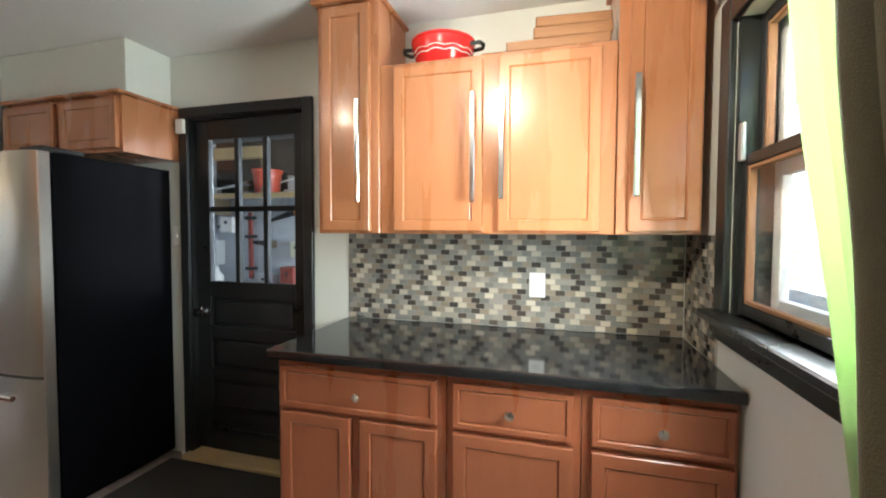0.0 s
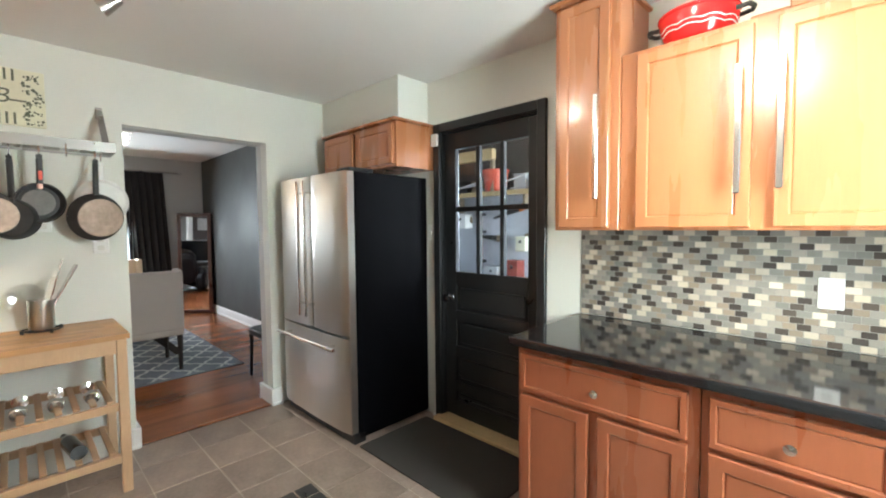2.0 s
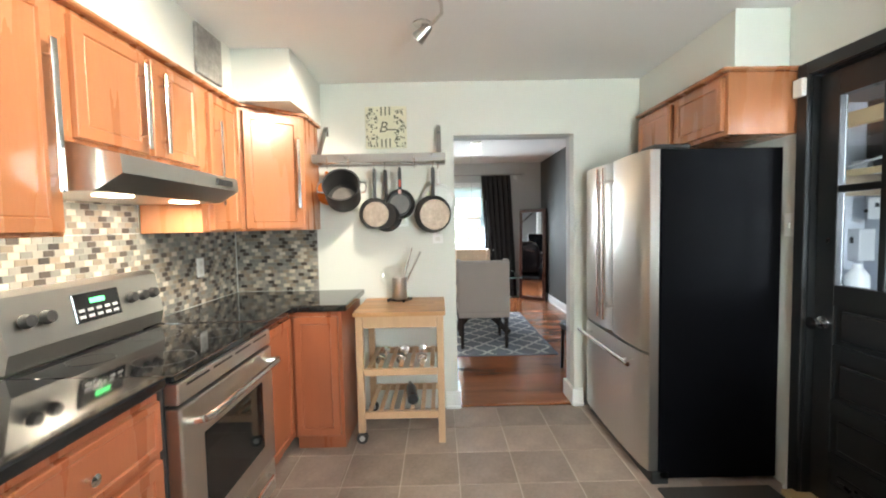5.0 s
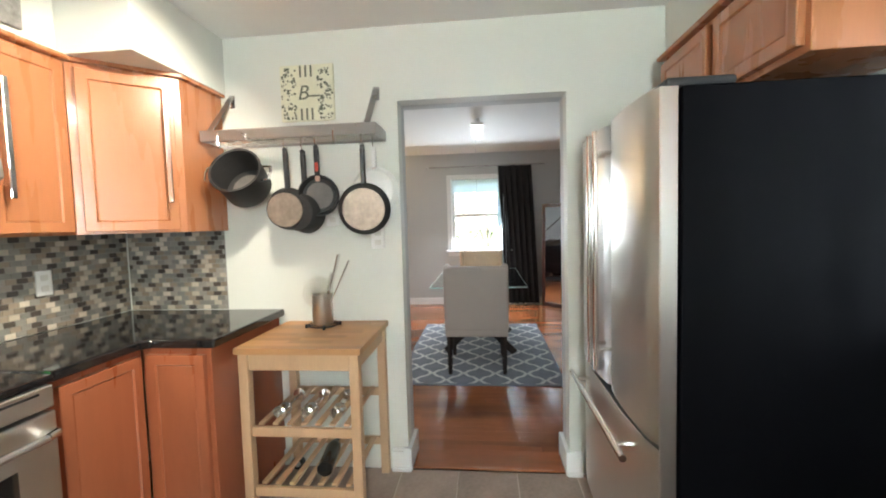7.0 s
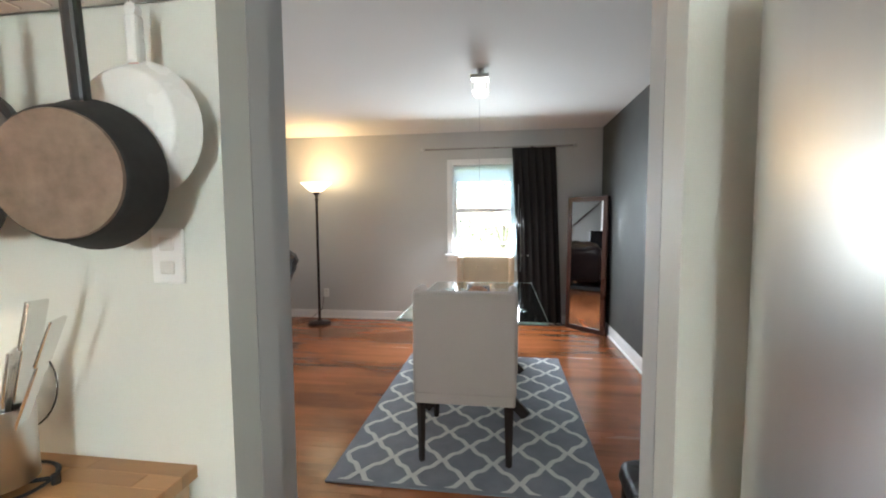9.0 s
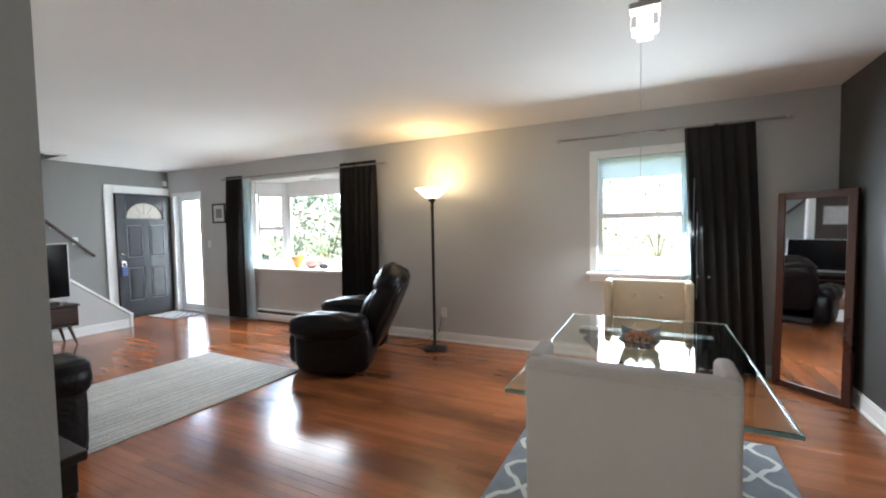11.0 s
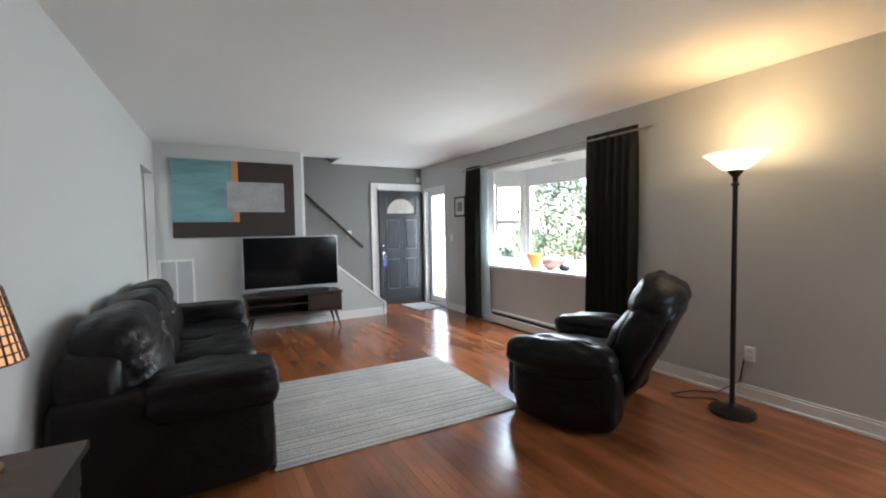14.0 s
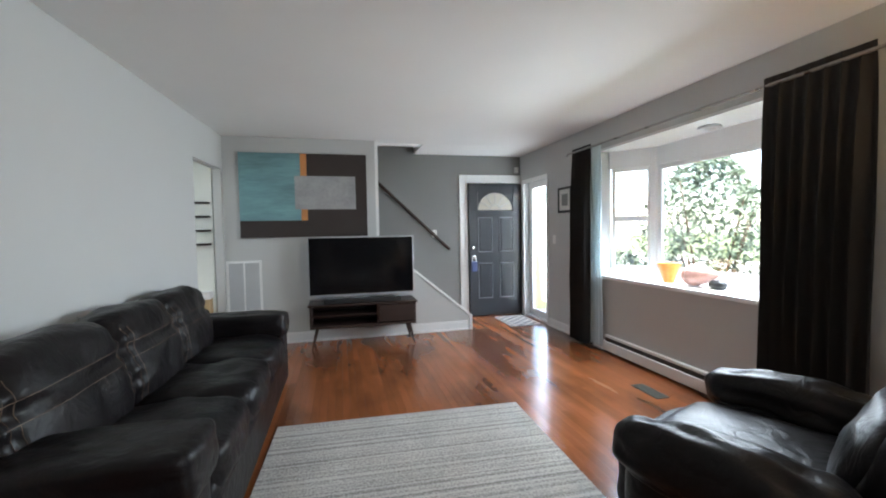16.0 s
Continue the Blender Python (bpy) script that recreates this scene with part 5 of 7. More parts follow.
part("ring", tv_, black_plastic, tr)
uh = thing("utensil_holder", "brushed steel utensil holder with tongs", "holder", (-1.50, 2.02, 0.867))
part("cup", lathe([(0.0, 0), (0.052, 0), (0.054, 0.004), (0.054, 0.155), (0.05, 0.155), (0.049, 0.008), (0, 0.008)], 28), steel, uh, "", True)
for i, (dx, dy, l) in enumerate(((0.02, 0.10, 0.36), (0.03, 0.17, 0.35), (-0.01, 0.06, 0.26))):
    u = B((-0.014, -0.003, 0.0), (0.014, 0.003, l - 0.06), 0.001)
    box(u, (-0.021, -0.004, l - 0.10), (0.021, 0.004, l), 0.004, 2)
    part("utensil", turn(u, Matrix.Translation((0.01 * i - 0.01, 0.0, 0.02)) @ Matrix.Rotation(-math.atan2(dy, l), 4, "X") @ Matrix.Rotation(0.3 * i, 4, "Z")), chrome, uh)
gl = thing("glass_disc", "clear glass disc leaning behind the holder", "glass", (-1.60, 1.96, 0.852))
part("disc", lathe([(0.0, 0.0), (0.06, 0.004), (0.085, 0.012), (0.088, 0.010), (0.06, 0.001), (0, -0.003)], 30, m=Matrix.Translation((0, 0, 0.165)) @ Matrix.Rotation(radians(82), 4, "Y")), glass, gl, "", True)

# track light on the kitchen ceiling
tl = thing("track_light", "brushed steel track light with swivelling spots", "light", (0.20, 2.30, KZ))
part("track", tube([(-0.85 + 0.1 * i, 0.05 * math.sin(1.1 * i), -0.045) for i in range(20)], 0.008, 8), steel, tl)
part("canopy", lathe([(0.06, 0.0), (0.06, -0.02), (0.05, -0.028), (0, -0.03)], 24), steel, tl, "", True)
SPOTS = (((-0.80, -0.05), (-0.55, -1.1, -0.85)), ((-0.25, 0.02), (1.0, 1.4, -0.55)), ((0.25, 0.0), (-0.4, -1.2, -0.75)), ((1.02, 0.0), (0.46, 1.46, -0.48)))
for (x, y), aim in SPOTS:
    hm = Matrix.Translation((x, y, -0.115)) @ Vector(aim).to_track_quat("-Z", "Y").to_matrix().to_4x4()
    part("stem", R((x, y, -0.045), (x, y, -0.10), 0.005), steel, tl)
    part("disc", lathe([(0.0, -0.062), (0.045, -0.066), (0.045, -0.070), (0, -0.068)], 20, at=(x, y, 0)), steel, tl, "", True)
    hd_ = part("head", lathe([(0.016, 0.05), (0.022, 0.03), (0.034, -0.035), (0.031, -0.035), (0.019, 0.03)], 18, m=hm), steel, tl, "", True)
    part("bulb", lathe([(0.0, -0.020), (0.024, -0.022), (0.020, -0.01), (0, -0.008)], 16, m=hm), bulb_warm, hd_, "lit spot bulb", True)
    p0 = Vector((0.20 + x, 2.30 + y, KZ - 0.115)) + Vector(aim).normalized() * 0.05
    lamp("track_spot", "SPOT", p0, (9.5 if aim[1] < 0 else 2.4 if x < 0 else 12.5), SPOT, target=p0 + Vector(aim), radius=0.03, cone=(84 if aim[1] < 0 else 68))

# green sheer curtain at the kitchen window


def curtain(name, label, x, y0, y1, z0, z1, material, folds=7, amp=0.035, taper=0.0, seed=0, thick=0.006, lean=0.0):
    """A hanging cloth in folds along y; taper gathers it towards the foot."""
    c = thing(name, label, "curtain", (x, (y0 + y1) / 2, z0))
    bm = bmesh.new()
    nu, nv, w = folds * 10, 24, (y1 - y0)
    grid = []
    for j in range(nv + 1):
        v = j / nv
        row = []
        for i in range(nu + 1):
            u = i / nu
            g = 1 - taper * (1 - v) * 0.5
            ph = 2 * math.pi * folds * u + 0.6 * math.sin(3 * v + seed) + 1.3 * noise.noise(Vector((u * 3, v * 1.5, seed)))
            row.append(bm.verts.new((amp * math.sin(ph) * (0.75 + 0.35 * (1 - v)) * (1 - 0.92 * v ** 8) + 0.01 * noise.noise(Vector((u * 5, v * 4, seed + 3))), (u - 0.5) * w * g + 0.010 * math.cos(ph) + lean * (1 - v), v * (z1 - z0))))
        grid.append(row)
    back = [[bm.verts.new(v.co + Vector((-thick, 0, 0))) for v in row] for row in grid]
    for j in range(nv):
        for i in range(nu):
            bm.faces.new((grid[j][i], grid[j][i + 1], grid[j + 1][i + 1], grid[j + 1][i]))
            bm.faces.new((back[j + 1][i], back[j + 1][i + 1], back[j][i + 1], back[j][i]))
    for j in range(nv):
        for i in (0, nu):
            bm.faces.new((grid[j][i], grid[j + 1][i], back[j + 1][i], back[j][i]))
    for i in range(nu):
        for j in (0, nv):
            bm.faces.new((grid[j][i], grid[j][i + 1], back[j][i + 1], back[j][i]))
    part("cloth", bm, material, c, "", True)
    return c


def rod_and_finials(label, x, y0, y1, z, wall):
    c = thing("curtain_rod", label, "rod", (x, y0, z))
    part("pole", R((0, 0, 0), (0, y1 - y0, 0), 0.011), rod_metal, c)
    for y, s in ((0, -1), (y1 - y0, 1)):
        part("finial", lathe([(0.009, 0), (0.014, 0.01), (0.022, 0.02), (0.016, 0.045), (0, 0.06)], 14, m=Matrix.Translation((0, y, 0)) @ Matrix.Rotation(radians(-90 * s), 4, "X")), silver, c, "", True)
        part("bracket", R((0, y - s * 0.12, 0), (wall - x, y - s * 0.12, 0), 0.006), silver, c)
    return c


rod_and_finials("thin steel curtain rod over the kitchen window", 2.09, 2.2, 3.62, 2.2, KX1)
curtain("curtain", "sheer green curtain at the kitchen window", 2.10, 2.80, 3.14, 0.62, 2.185, sheer_green, 5, 0.02, seed=4, thick=0.002, lean=-0.46)
curtain("curtain", "olive woven curtain panel beside the green sheer", 2.065, 2.44, 2.885, 0.62, 2.185, olive_cloth, 6, 0.02, seed=6, lean=-0.24)

# ---- garage beyond the back door ----
gsh = bmesh.new()
box(gsh, (-3.0, 6.9, -0.3), (3.2, 7.0, 2.6))
box(gsh, (-3.1, KY1 + 0.141, -0.3), (-3.0, 7.0, 2.6))
solid("wall_garage", gsh, garage_paint, "pale painted garage walls", "wall")
# out of view; its opening is made up to go with the garage fill
solid("wall_garage_east", walled("y", 3.2, 0.1, KY1 + 0.141, 7.0, 2.6, [(5.0, 6.2, 1.0, 2.3)]), garage_paint, "unseen pale garage wall with an added opening near the fill lamp", "wall")
# the dimness up here is put into the ceiling's dark colour
solid("ceiling_garage", B((-3.1, KY1 + 0.141, 2.6), (3.3, 7.0, 2.7)), stair_paint, "garage ceiling coloured dark for the dim light on it", "ceiling")
solid("floor_garage", B((-3.1, KY1 + 0.141, -0.299), (3.3, 7.0, -0.15)), concrete, "grey concrete garage floor", "floor")
gs = thing("shelf", "pine-edged garage shelf loaded with clutter", "shelf", (-1.2, 6.40, 1.82), 0)
part("board", B((-1.78, 0, 0), (2.2, 0.49, 0.03), 0.003), garage_paint, gs)
part("edge", B((-1.78, -0.025, -0.03), (2.2, -0.001, 0.035), 0.003), pine, gs, "pale pine front edge")
for x in (-1.6, -0.2, 1.4):
    part("bracket", B((x, 0.05, -0.22), (x + 0.04, 0.49, -0.001), 0.003), worn_wood, gs)
# added dark sheet: paints the shade above the shelf, no such board known
part("dim_backing", B((-1.78, 0.47, 0.031), (2.2, 0.49, 0.78), 0.002), brown_canvas, gs, "added dark sheet standing for the dim space above the shelf")
gbm = thing("timber", "golden timber beam lying under the garage ceiling", "timber", (-2.98, 6.38, 2.28))
part("beam", B((0, 0, 0), (1.15, 0.09, 0.14), 0.004), pine, gbm)
part("rest", B((0.02, 0.09, -0.43), (0.07, 0.14, 0.13), 0.003), worn_wood, gbm)
part("rest", B((1.05, 0.09, -0.43), (1.10, 0.14, 0.13), 0.003), worn_wood, gbm)
buck = thing("bucket", "red plastic bucket on the garage shelf", "bucket", (-1.95, 6.62, 1.85))
part("body", lathe([(0.0, 0), (0.145, 0), (0.175, 0.27), (0.188, 0.27), (0.188, 0.31), (0.17, 0.31), (0.14, 0.01), (0, 0.01)], 28), red_plastic, buck, "", True)
for i, (x, z0, dx, dz, m_) in enumerate(((-2.95, 1.875, 0.75, 0.13, white_plastic), (-2.75, 1.93, 0.60, 0.05, vent_grey), (-2.30, 1.865, 0.22, 0.06, silver), (-1.75, 2.00, 0.38, 0.09, white_plastic), (-1.72, 1.90, 0.40, 0.02, vent_grey))):
    st_p = thing("pipe", "thin pale pipe leaning among the shelf clutter", "pipe", (x, 6.52 + 0.03 * i, z0), 0, "garage pipes")
    part("tube", R((0, 0, 0), (dx, 0.02, dz), 0.011, seg=8), m_, st_p)
for x, w, h, m_, lb in ((-2.86, 0.16, 0.10, white_plastic, "white plastic"), (-2.62, 0.20, 0.14, black_plastic, "black plastic"), (-2.36, 0.15, 0.18, worn_wood, "brown cardboard"), (-1.60, 0.18, 0.22, vent_grey, "grey plastic"), (-1.38, 0.16, 0.13, black_plastic, "black plastic")):
    g = thing("storage_box", "%s storage box on a garage shelf" % lb, "box", (x, 6.76, 1.851), 3, "garage clutter")
    part("body", B((-w / 2, -0.09, 0), (w / 2, 0.09, h), 0.006), m_, g)
    part("lid", B((-w / 2 - 0.006, -0.095, h), (w / 2 + 0.006, 0.095, h + 0.02), 0.004), m_, g)
lv = thing("clamp", "long red bar clamp hanging on the garage wall", "clamp", (-2.40, 6.84, 0.74))
part("bar", B((-0.03, -0.02, 0), (0.03, 0.02, 0.90), 0.006), faded_red, lv)
for z in (0.12, 0.55, 0.80):
    part("jaw", B((-0.02, -0.10, z), (0.13, -0.021, z + 0.045), 0.006), black_plastic, lv)
for x, z, l, tilt, m_ in ((-2.16, 1.50, 0.46, 17, black_plastic), (-2.44, 1.24, 0.34, -4, black_plastic), (-1.98, 1.20, 0.36, 6, vent_grey), (-2.95, 1.44, 0.28, 8, black_plastic), (-1.55, 1.35, 0.30, 25, silver)):
    sw = thing("hand_saw", "dark hand saw hanging on the garage wall", "saw", (x, 6.84, z), 0, "garage saws")
    q = Matrix.Rotation(radians(-tilt), 4, "Y")
    part("blade", turn(prism([(0, -0.01), (l, -0.045), (l, 0.045), (0, 0.018)], -0.003, 0.003), q @ Matrix.Rotation(radians(90), 4, "X")), m_, sw)
    part("grip", turn(B((l, -0.012, -0.05), (l + 0.11, 0.012, 0.05), 0.01, 2), q), orange_enamel if l > 0.4 else worn_wood, sw)
for x, z, w, h, m_, lb in ((-2.70, 1.36, 0.20, 0.22, white_plastic, "white metal box"), (-1.62, 1.05, 0.16, 0.20, plaque_cream, "white box with a yellow label"), (-1.76, 0.66, 0.20, 0.26, faded_red, "orange-red tool case"), (-2.12, 0.62, 0.24, 0.20, vent_grey, "grey parts case"), (-2.95, 0.92, 0.16, 0.34, vent_grey, "grey metal cabinet")):
    g = thing("tool_box", "%s on the garage wall" % lb, "box", (x, 6.80, z), 0, "garage wall boxes")
    part("body", B((-w / 2, -0.08, 0), (w / 2, 0.095, h), 0.008), m_, g)
    part("latch", B((-0.02, -0.088, h * 0.55), (0.02, -0.081, h * 0.75), 0.002), black_plastic, g)
jug = thing("jug", "clear plastic jug on the garage bench", "jug", (-2.78, 6.62, 0.601))
part("body", lathe([(0, 0), (0.10, 0), (0.10, 0.18), (0.04, 0.26), (0.04, 0.30), (0, 0.30)], 20), white_plastic, jug, "", True)
gbn = thing("workbench", "pale garage workbench along the wall", "bench", (-3.0, 6.36, -0.149))
part("top", B((0.005, 0, 0.70), (3.6, 0.53, 0.75), 0.005), garage_paint, gbn)
for x in (0.05, 1.75, 3.48):
    part("leg", B((x, 0.03, 0), (x + 0.07, 0.10, 0.699), 0.004), worn_wood, gbn)

# ---- dining room ----


def trellis(parent, w, d, cell_x, cell_y, z, thick, material, name="pattern"):
    """Raised ivory quatrefoil lines over a rug of w by d: wavy lines along y that touch their neighbours."""
    bm = bmesh.new()
    n = int(round(w / (cell_x / 2)))
    step = w / n
    waves = int(round(d / cell_y))
    for r in range(n + 1):
        sgn, prev, pts = (1 if r % 2 else -1), None, []
        for i in range(waves * 28 + 1):
            v = -d / 2 + d * i / (waves * 28)
            t = 2 * math.pi * waves * i / (waves * 28)
            pts.append((-w / 2 + step * r + sgn * step / 2 * (math.cos(t) + 0.25 * math.cos(3 * t)) / 1.25, v))
        for i, p in enumerate(pts):
            q, o = pts[min(i + 1, len(pts) - 1)], pts[max(i - 1, 0)]
            t = Vector((q[0] - o[0], q[1] - o[1])).normalized()
            cur = [bm.verts.new((max(-w / 2, min(w / 2, p[0] - s * t.y * thick / 2)), max(-d / 2, min(d / 2, p[1] + s * t.x * thick / 2)), z + 0.0001 * (r % 2))) for s in (1, -1)]
            if prev:
                bm.faces.new((prev[0], cur[0], cur[1], prev[1]))
            prev = cur
    return part(name, bm, material, parent, "raised ivory trellis lines")


rug = thing("rug", "blue-grey dining rug with an ivory trellis pattern", "rug", (-3.925, 2.805, 0.001))
part("carpet", B((-1.075, -0.735, 0), (1.075, 0.735, 0.010), 0.004, 2), rug_grey, rug)
trellis(rug, 2.11, 1.43, 0.33, 0.275, 0.0125, 0.030, rug_white)

tb = thing("dining_table", "clear glass dining table with greenish edges on dark pedestals", "table", (-4.165, 2.805, 0.012))
top = B((-0.795, -0.465, 0.736), (0.795, 0.465, 0.751), 0.006, 2)
part("tabletop", top, table_glass, tb, "clear plate glass with greenish edges")
for a, b in (((-0.797, -0.467, 0.7365), (-0.7945, 0.467, 0.7505)), ((0.7945, -0.467, 0.7365), (0.797, 0.467, 0.7505)), ((-0.794, -0.467, 0.7365), (0.794, -0.4645, 0.7505)), ((-0.794, 0.4645, 0.7365), (0.794, 0.467, 0.7505))):
    part("edge", B(a, b), glass_edge, tb, "polished greenish glass edge")
for x in (-0.42, 0.42):
    for k, (s0, s1) in enumerate(((-0.37, 0.33), (0.37, -0.33))):
        v = Vector((0, s1 - s0, 0.715))
        lg = B((-0.022 + 0.045 * k, -0.035, 0.02), (0.022 + 0.045 * k, 0.035, v.length - 0.02), 0.003)
        part("leg", turn(lg, Matrix.Translation((x, s0, 0.0)) @ Matrix.Rotation(-math.atan2(v.y, v.z), 4, "X")), dark_wood, tb, "crossed dark wooden leg")
    part("arm", B((x - 0.03, -0.36, 0.705), (x + 0.075, 0.36, 0.7355), 0.004), dark_wood, tb)
part("stretcher", B((-0.37, -0.025, 0.33), (0.39, 0.025, 0.39), 0.004), dark_wood, tb)

bw = thing("glass_bowl", "square clear glass dish of brown potpourri on the table", "bowl", (-4.22, 2.80, 0.764))
bm_ = bmesh.new()
N = 14


def dish(u, v, lift):
    """A square dish with four upturned corners; u and v run from -1 to 1."""
    pinch = 1 - 0.10 * (1 - abs(u)) * abs(v) - 0.10 * (1 - abs(v)) * abs(u)
    e = max(abs(u), abs(v))
    return (0.165 * u * pinch, 0.098 * v * pinch, lift + 0.045 * max(0.0, e - 0.45) / 0.55 + 0.022 * (abs(u) * abs(v)) ** 2)


lay = [[[bm_.verts.new(dish(2 * i / N - 1, 2 * j / N - 1, q)) for i in range(N + 1)] for j in range(N + 1)] for q in (0.006, 0.0)]
for q, rows_ in enumerate(lay):
    for j in range(N):
        for i in range(N):
            f = (rows_[j][i], rows_[j][i + 1], rows_[j + 1][i + 1], rows_[j + 1][i])
            bm_.faces.new(f if q == 0 else f[::-1])
ring_ij = [(0, i) for i in range(N)] + [(j, N) for j in range(N)] + [(N, N - i) for i in range(N)] + [(N - j, 0) for j in range(N)]
for a, b in zip(ring_ij, ring_ij[1:] + ring_ij[:1]):
    bm_.faces.new((lay[0][a[0]][a[1]], lay[1][a[0]][a[1]], lay[1][b[0]][b[1]], lay[0][b[0]][b[1]]))
part("dish", bm_, bowl_glass, bw, "", True)
edge_pts = [dish(2 * i / N - 1, 2 * j / N - 1, 0.003) for j, i in ring_ij]
part("rim", tube(edge_pts + edge_pts[:1], 0.0032, 6), bowl_glass, bw, "bright polished glass rim")
pp = bmesh.new()
rp = random.Random(5)
for i in range(150):
    u, v = rp.uniform(-0.8, 0.8), rp.uniform(-0.8, 0.8)
    z = 0.02 + 0.055 * rp.random() * (1 - u * u) * (1 - v * v)
    bmesh.ops.create_icosphere(pp, subdivisions=1, radius=rp.uniform(0.009, 0.017), matrix=Matrix.Translation((0.15 * u, 0.088 * v, z)) @ Euler((rp.uniform(0, 3), rp.uniform(0, 3), 0)).to_matrix().to_4x4() @ Matrix.Diagonal((1, rp.uniform(0.4, 1), rp.uniform(0.3, 0.8), 1)))
part("potpourri", pp, potpourri, bw)["kind"] = "stuff"


def parsons(label, at, rz, cover, tufted=False):
    """An upholstered dining chair facing -y before its turn, its back at y = +."""
    c = thing("dining_chair", label, "chair", at, rz, "dining chairs")
    part("seat", cushion((-0.27, -0.28, 0.36), (0.27, 0.26, 0.50), 0.02, 8, 0.003, 2, 8), cover, c)
    part("backrest", B((-0.285, 0.245, 0.40), (0.285, 0.335, 0.975), 0.018, 3), cover, c, "", True)
    for s in (-1, 1):
        part("wing", B((s * 0.292, 0.10, 0.50), (s * 0.238, 0.29, 0.985), 0.022, 4), cover, c, "", True)
    for y, z in ((0.337, 0.958), (0.337, 0.945)):
        part("piping", R((-0.272, y, z), (0.272, y, z), 0.0022, seg=6), cover, c)
    part("skirt", B((-0.28, -0.27, 0.345), (0.28, 0.33, 0.42), 0.012, 2), cover, c)
    for sx in (-1, 1):
        for y in (-0.24, 0.30):
            dy = 0.05 if y > 0 else 0.0
            part("leg", R((sx * 0.245, y + dy * 0, 0.0), (sx * 0.245, y, 0.35), 0.017, 0.026, 4), dark_wood, c)
    if tufted:
        bt_ = bmesh.new()
        bt_.free()
        for x in (-0.095, 0.095):
            for z in (0.68, 0.86):
                b1 = bmesh.new()
                bmesh.ops.create_uvsphere(b1, u_segments=12, v_segments=8, radius=0.016, matrix=Matrix.Translation((x, 0.243, z)))
                part("button", b1, cover, c, "", True)
    return c


parsons("cream upholstered parsons chair seen from behind", (-3.40, 2.79, 0.012), -90, fabric)
parsons("beige tufted dining chair at the window end", (-5.02, 2.82, 0.012), 90, beige_leather, True)
st_ = thing("dining_chair", "dark wooden chair with a black seat by the charcoal wall", "chair", (-2.26, 3.64, 0), 0, "spare chairs")
part("seat", cushion((-0.21, -0.21, 0.40), (0.21, 0.21, 0.47), 0.02, 6, 0.003, 4, 6), leather, st_)
for sx in (-1, 1):
    for sy in (-1, 1):
        part("leg", R((sx * 0.19, sy * 0.18, 0), (sx * 0.18, sy * 0.17, 0.42), 0.013, 0.02, 8), dark_wood, st_)

pd = thing("pendant_light", "chrome ceiling fixture with a stepped glass shade and cord", "light", (-4.16, 2.82, LZ - 0.05))
part("stem", R((0, 0, 0), (0, 0, 0.05), 0.03), steel, pd)
part("canopy", B((-0.07, -0.07, -0.028), (0.07, 0.07, 0.0), 0.004), steel, pd)
part("shade", B((-0.062, -0.062, -0.12), (0.062, 0.062, -0.03), 0.006, 2), glass, pd, "thick clear glass block shade")
part("diffuser", B((-0.035, -0.035, -0.155), (0.035, 0.035, -0.05), 0.004), glow("pendant_bulb", (1.0, 0.95, 0.88), 0.4), pd, "lit white inner glass")

cd = thing("pull_cord", "thin pull cord with a small glass drop", "cord", (-4.60, 2.79, 1.60))
part("cord", R((0, 0, 0.02), (0, 0, 0.93), 0.0022, seg=6), silver, cd)
part("drop", lathe([(0.0, 0), (0.010, 0.008), (0.011, 0.022), (0.004, 0.036), (0, 0.04)], 12), glass, cd, "", True)

rod_and_finials("brushed steel curtain rod over the dining window", -6.36, 1.98, 3.86, 2.30, LX0)
curtain("curtain", "black floor-length curtain gathered beside the dining window", -6.36, 3.10, 3.64, 0.02, 2.30, curtain_cloth, 6, 0.045, seed=1, lean=0.10)
curtain("curtain", "white sheer curtain at the dining window edge", -6.40, 3.08, 3.25, 0.70, 2.08, sheer_white, 5, 0.02, seed=8, thick=0.002)

mr = thing("floor_mirror", "tall leaning floor mirror in a mahogany frame", "mirror", (-6.02, 3.98, 0.0), 0)
MW, MH = 0.55, 1.645
mb = bmesh.new()
for a, b in (((0, 0, 0), (0.06, 0.035, MH)), ((MW - 0.06, 0, 0), (MW, 0.035, MH)), ((0.06, 0, 0), (MW - 0.06, 0.035, 0.06)), ((0.06, 0, MH - 0.06), (MW - 0.06, 0.035, MH))):
    box(mb, a, b, 0.006, 2)
# stands across the corner, its head leaning back
lean_m = Matrix.Translation((-0.26, -0.20, 0.003)) @ Matrix.Rotation(radians(45), 4, "Z") @ Matrix.Rotation(radians(-1.2), 4, "X")
part("mirror_frame", turn(mb, lean_m), mahogany, mr)
part("mirror_glass", turn(B((0.055, 0.008, 0.055), (MW - 0.055, 0.016, MH - 0.055)), lean_m), mirror_glass, mr, "clear silvered glass")
part("backing", turn(B((0.05, 0.018, 0.05), (MW - 0.05, 0.03, MH - 0.05)), lean_m), black_plastic, mr)

# ---- living room ----
fl = thing("floor_lamp", "dark bronze torchiere floor lamp with a lit glass bowl", "lamp", (-6.08, 0.575, 0))
part("base", lathe([(0.0, 0), (0.145, 0), (0.15, 0.012), (0.145, 0.026), (0.09, 0.038), (0.03, 0.05), (0.018, 0.07), (0, 0.07)], 36), bronze, fl, "", True)
part("pole", lathe([(0.017, 0.05), (0.017, 1.64), (0.026, 1.645), (0.026, 1.66), (0.017, 1.665), (0.017, 1.70), (0.045, 1.735), (0.05, 1.75), (0.0, 1.75)], 18), bronze, fl, "", True)
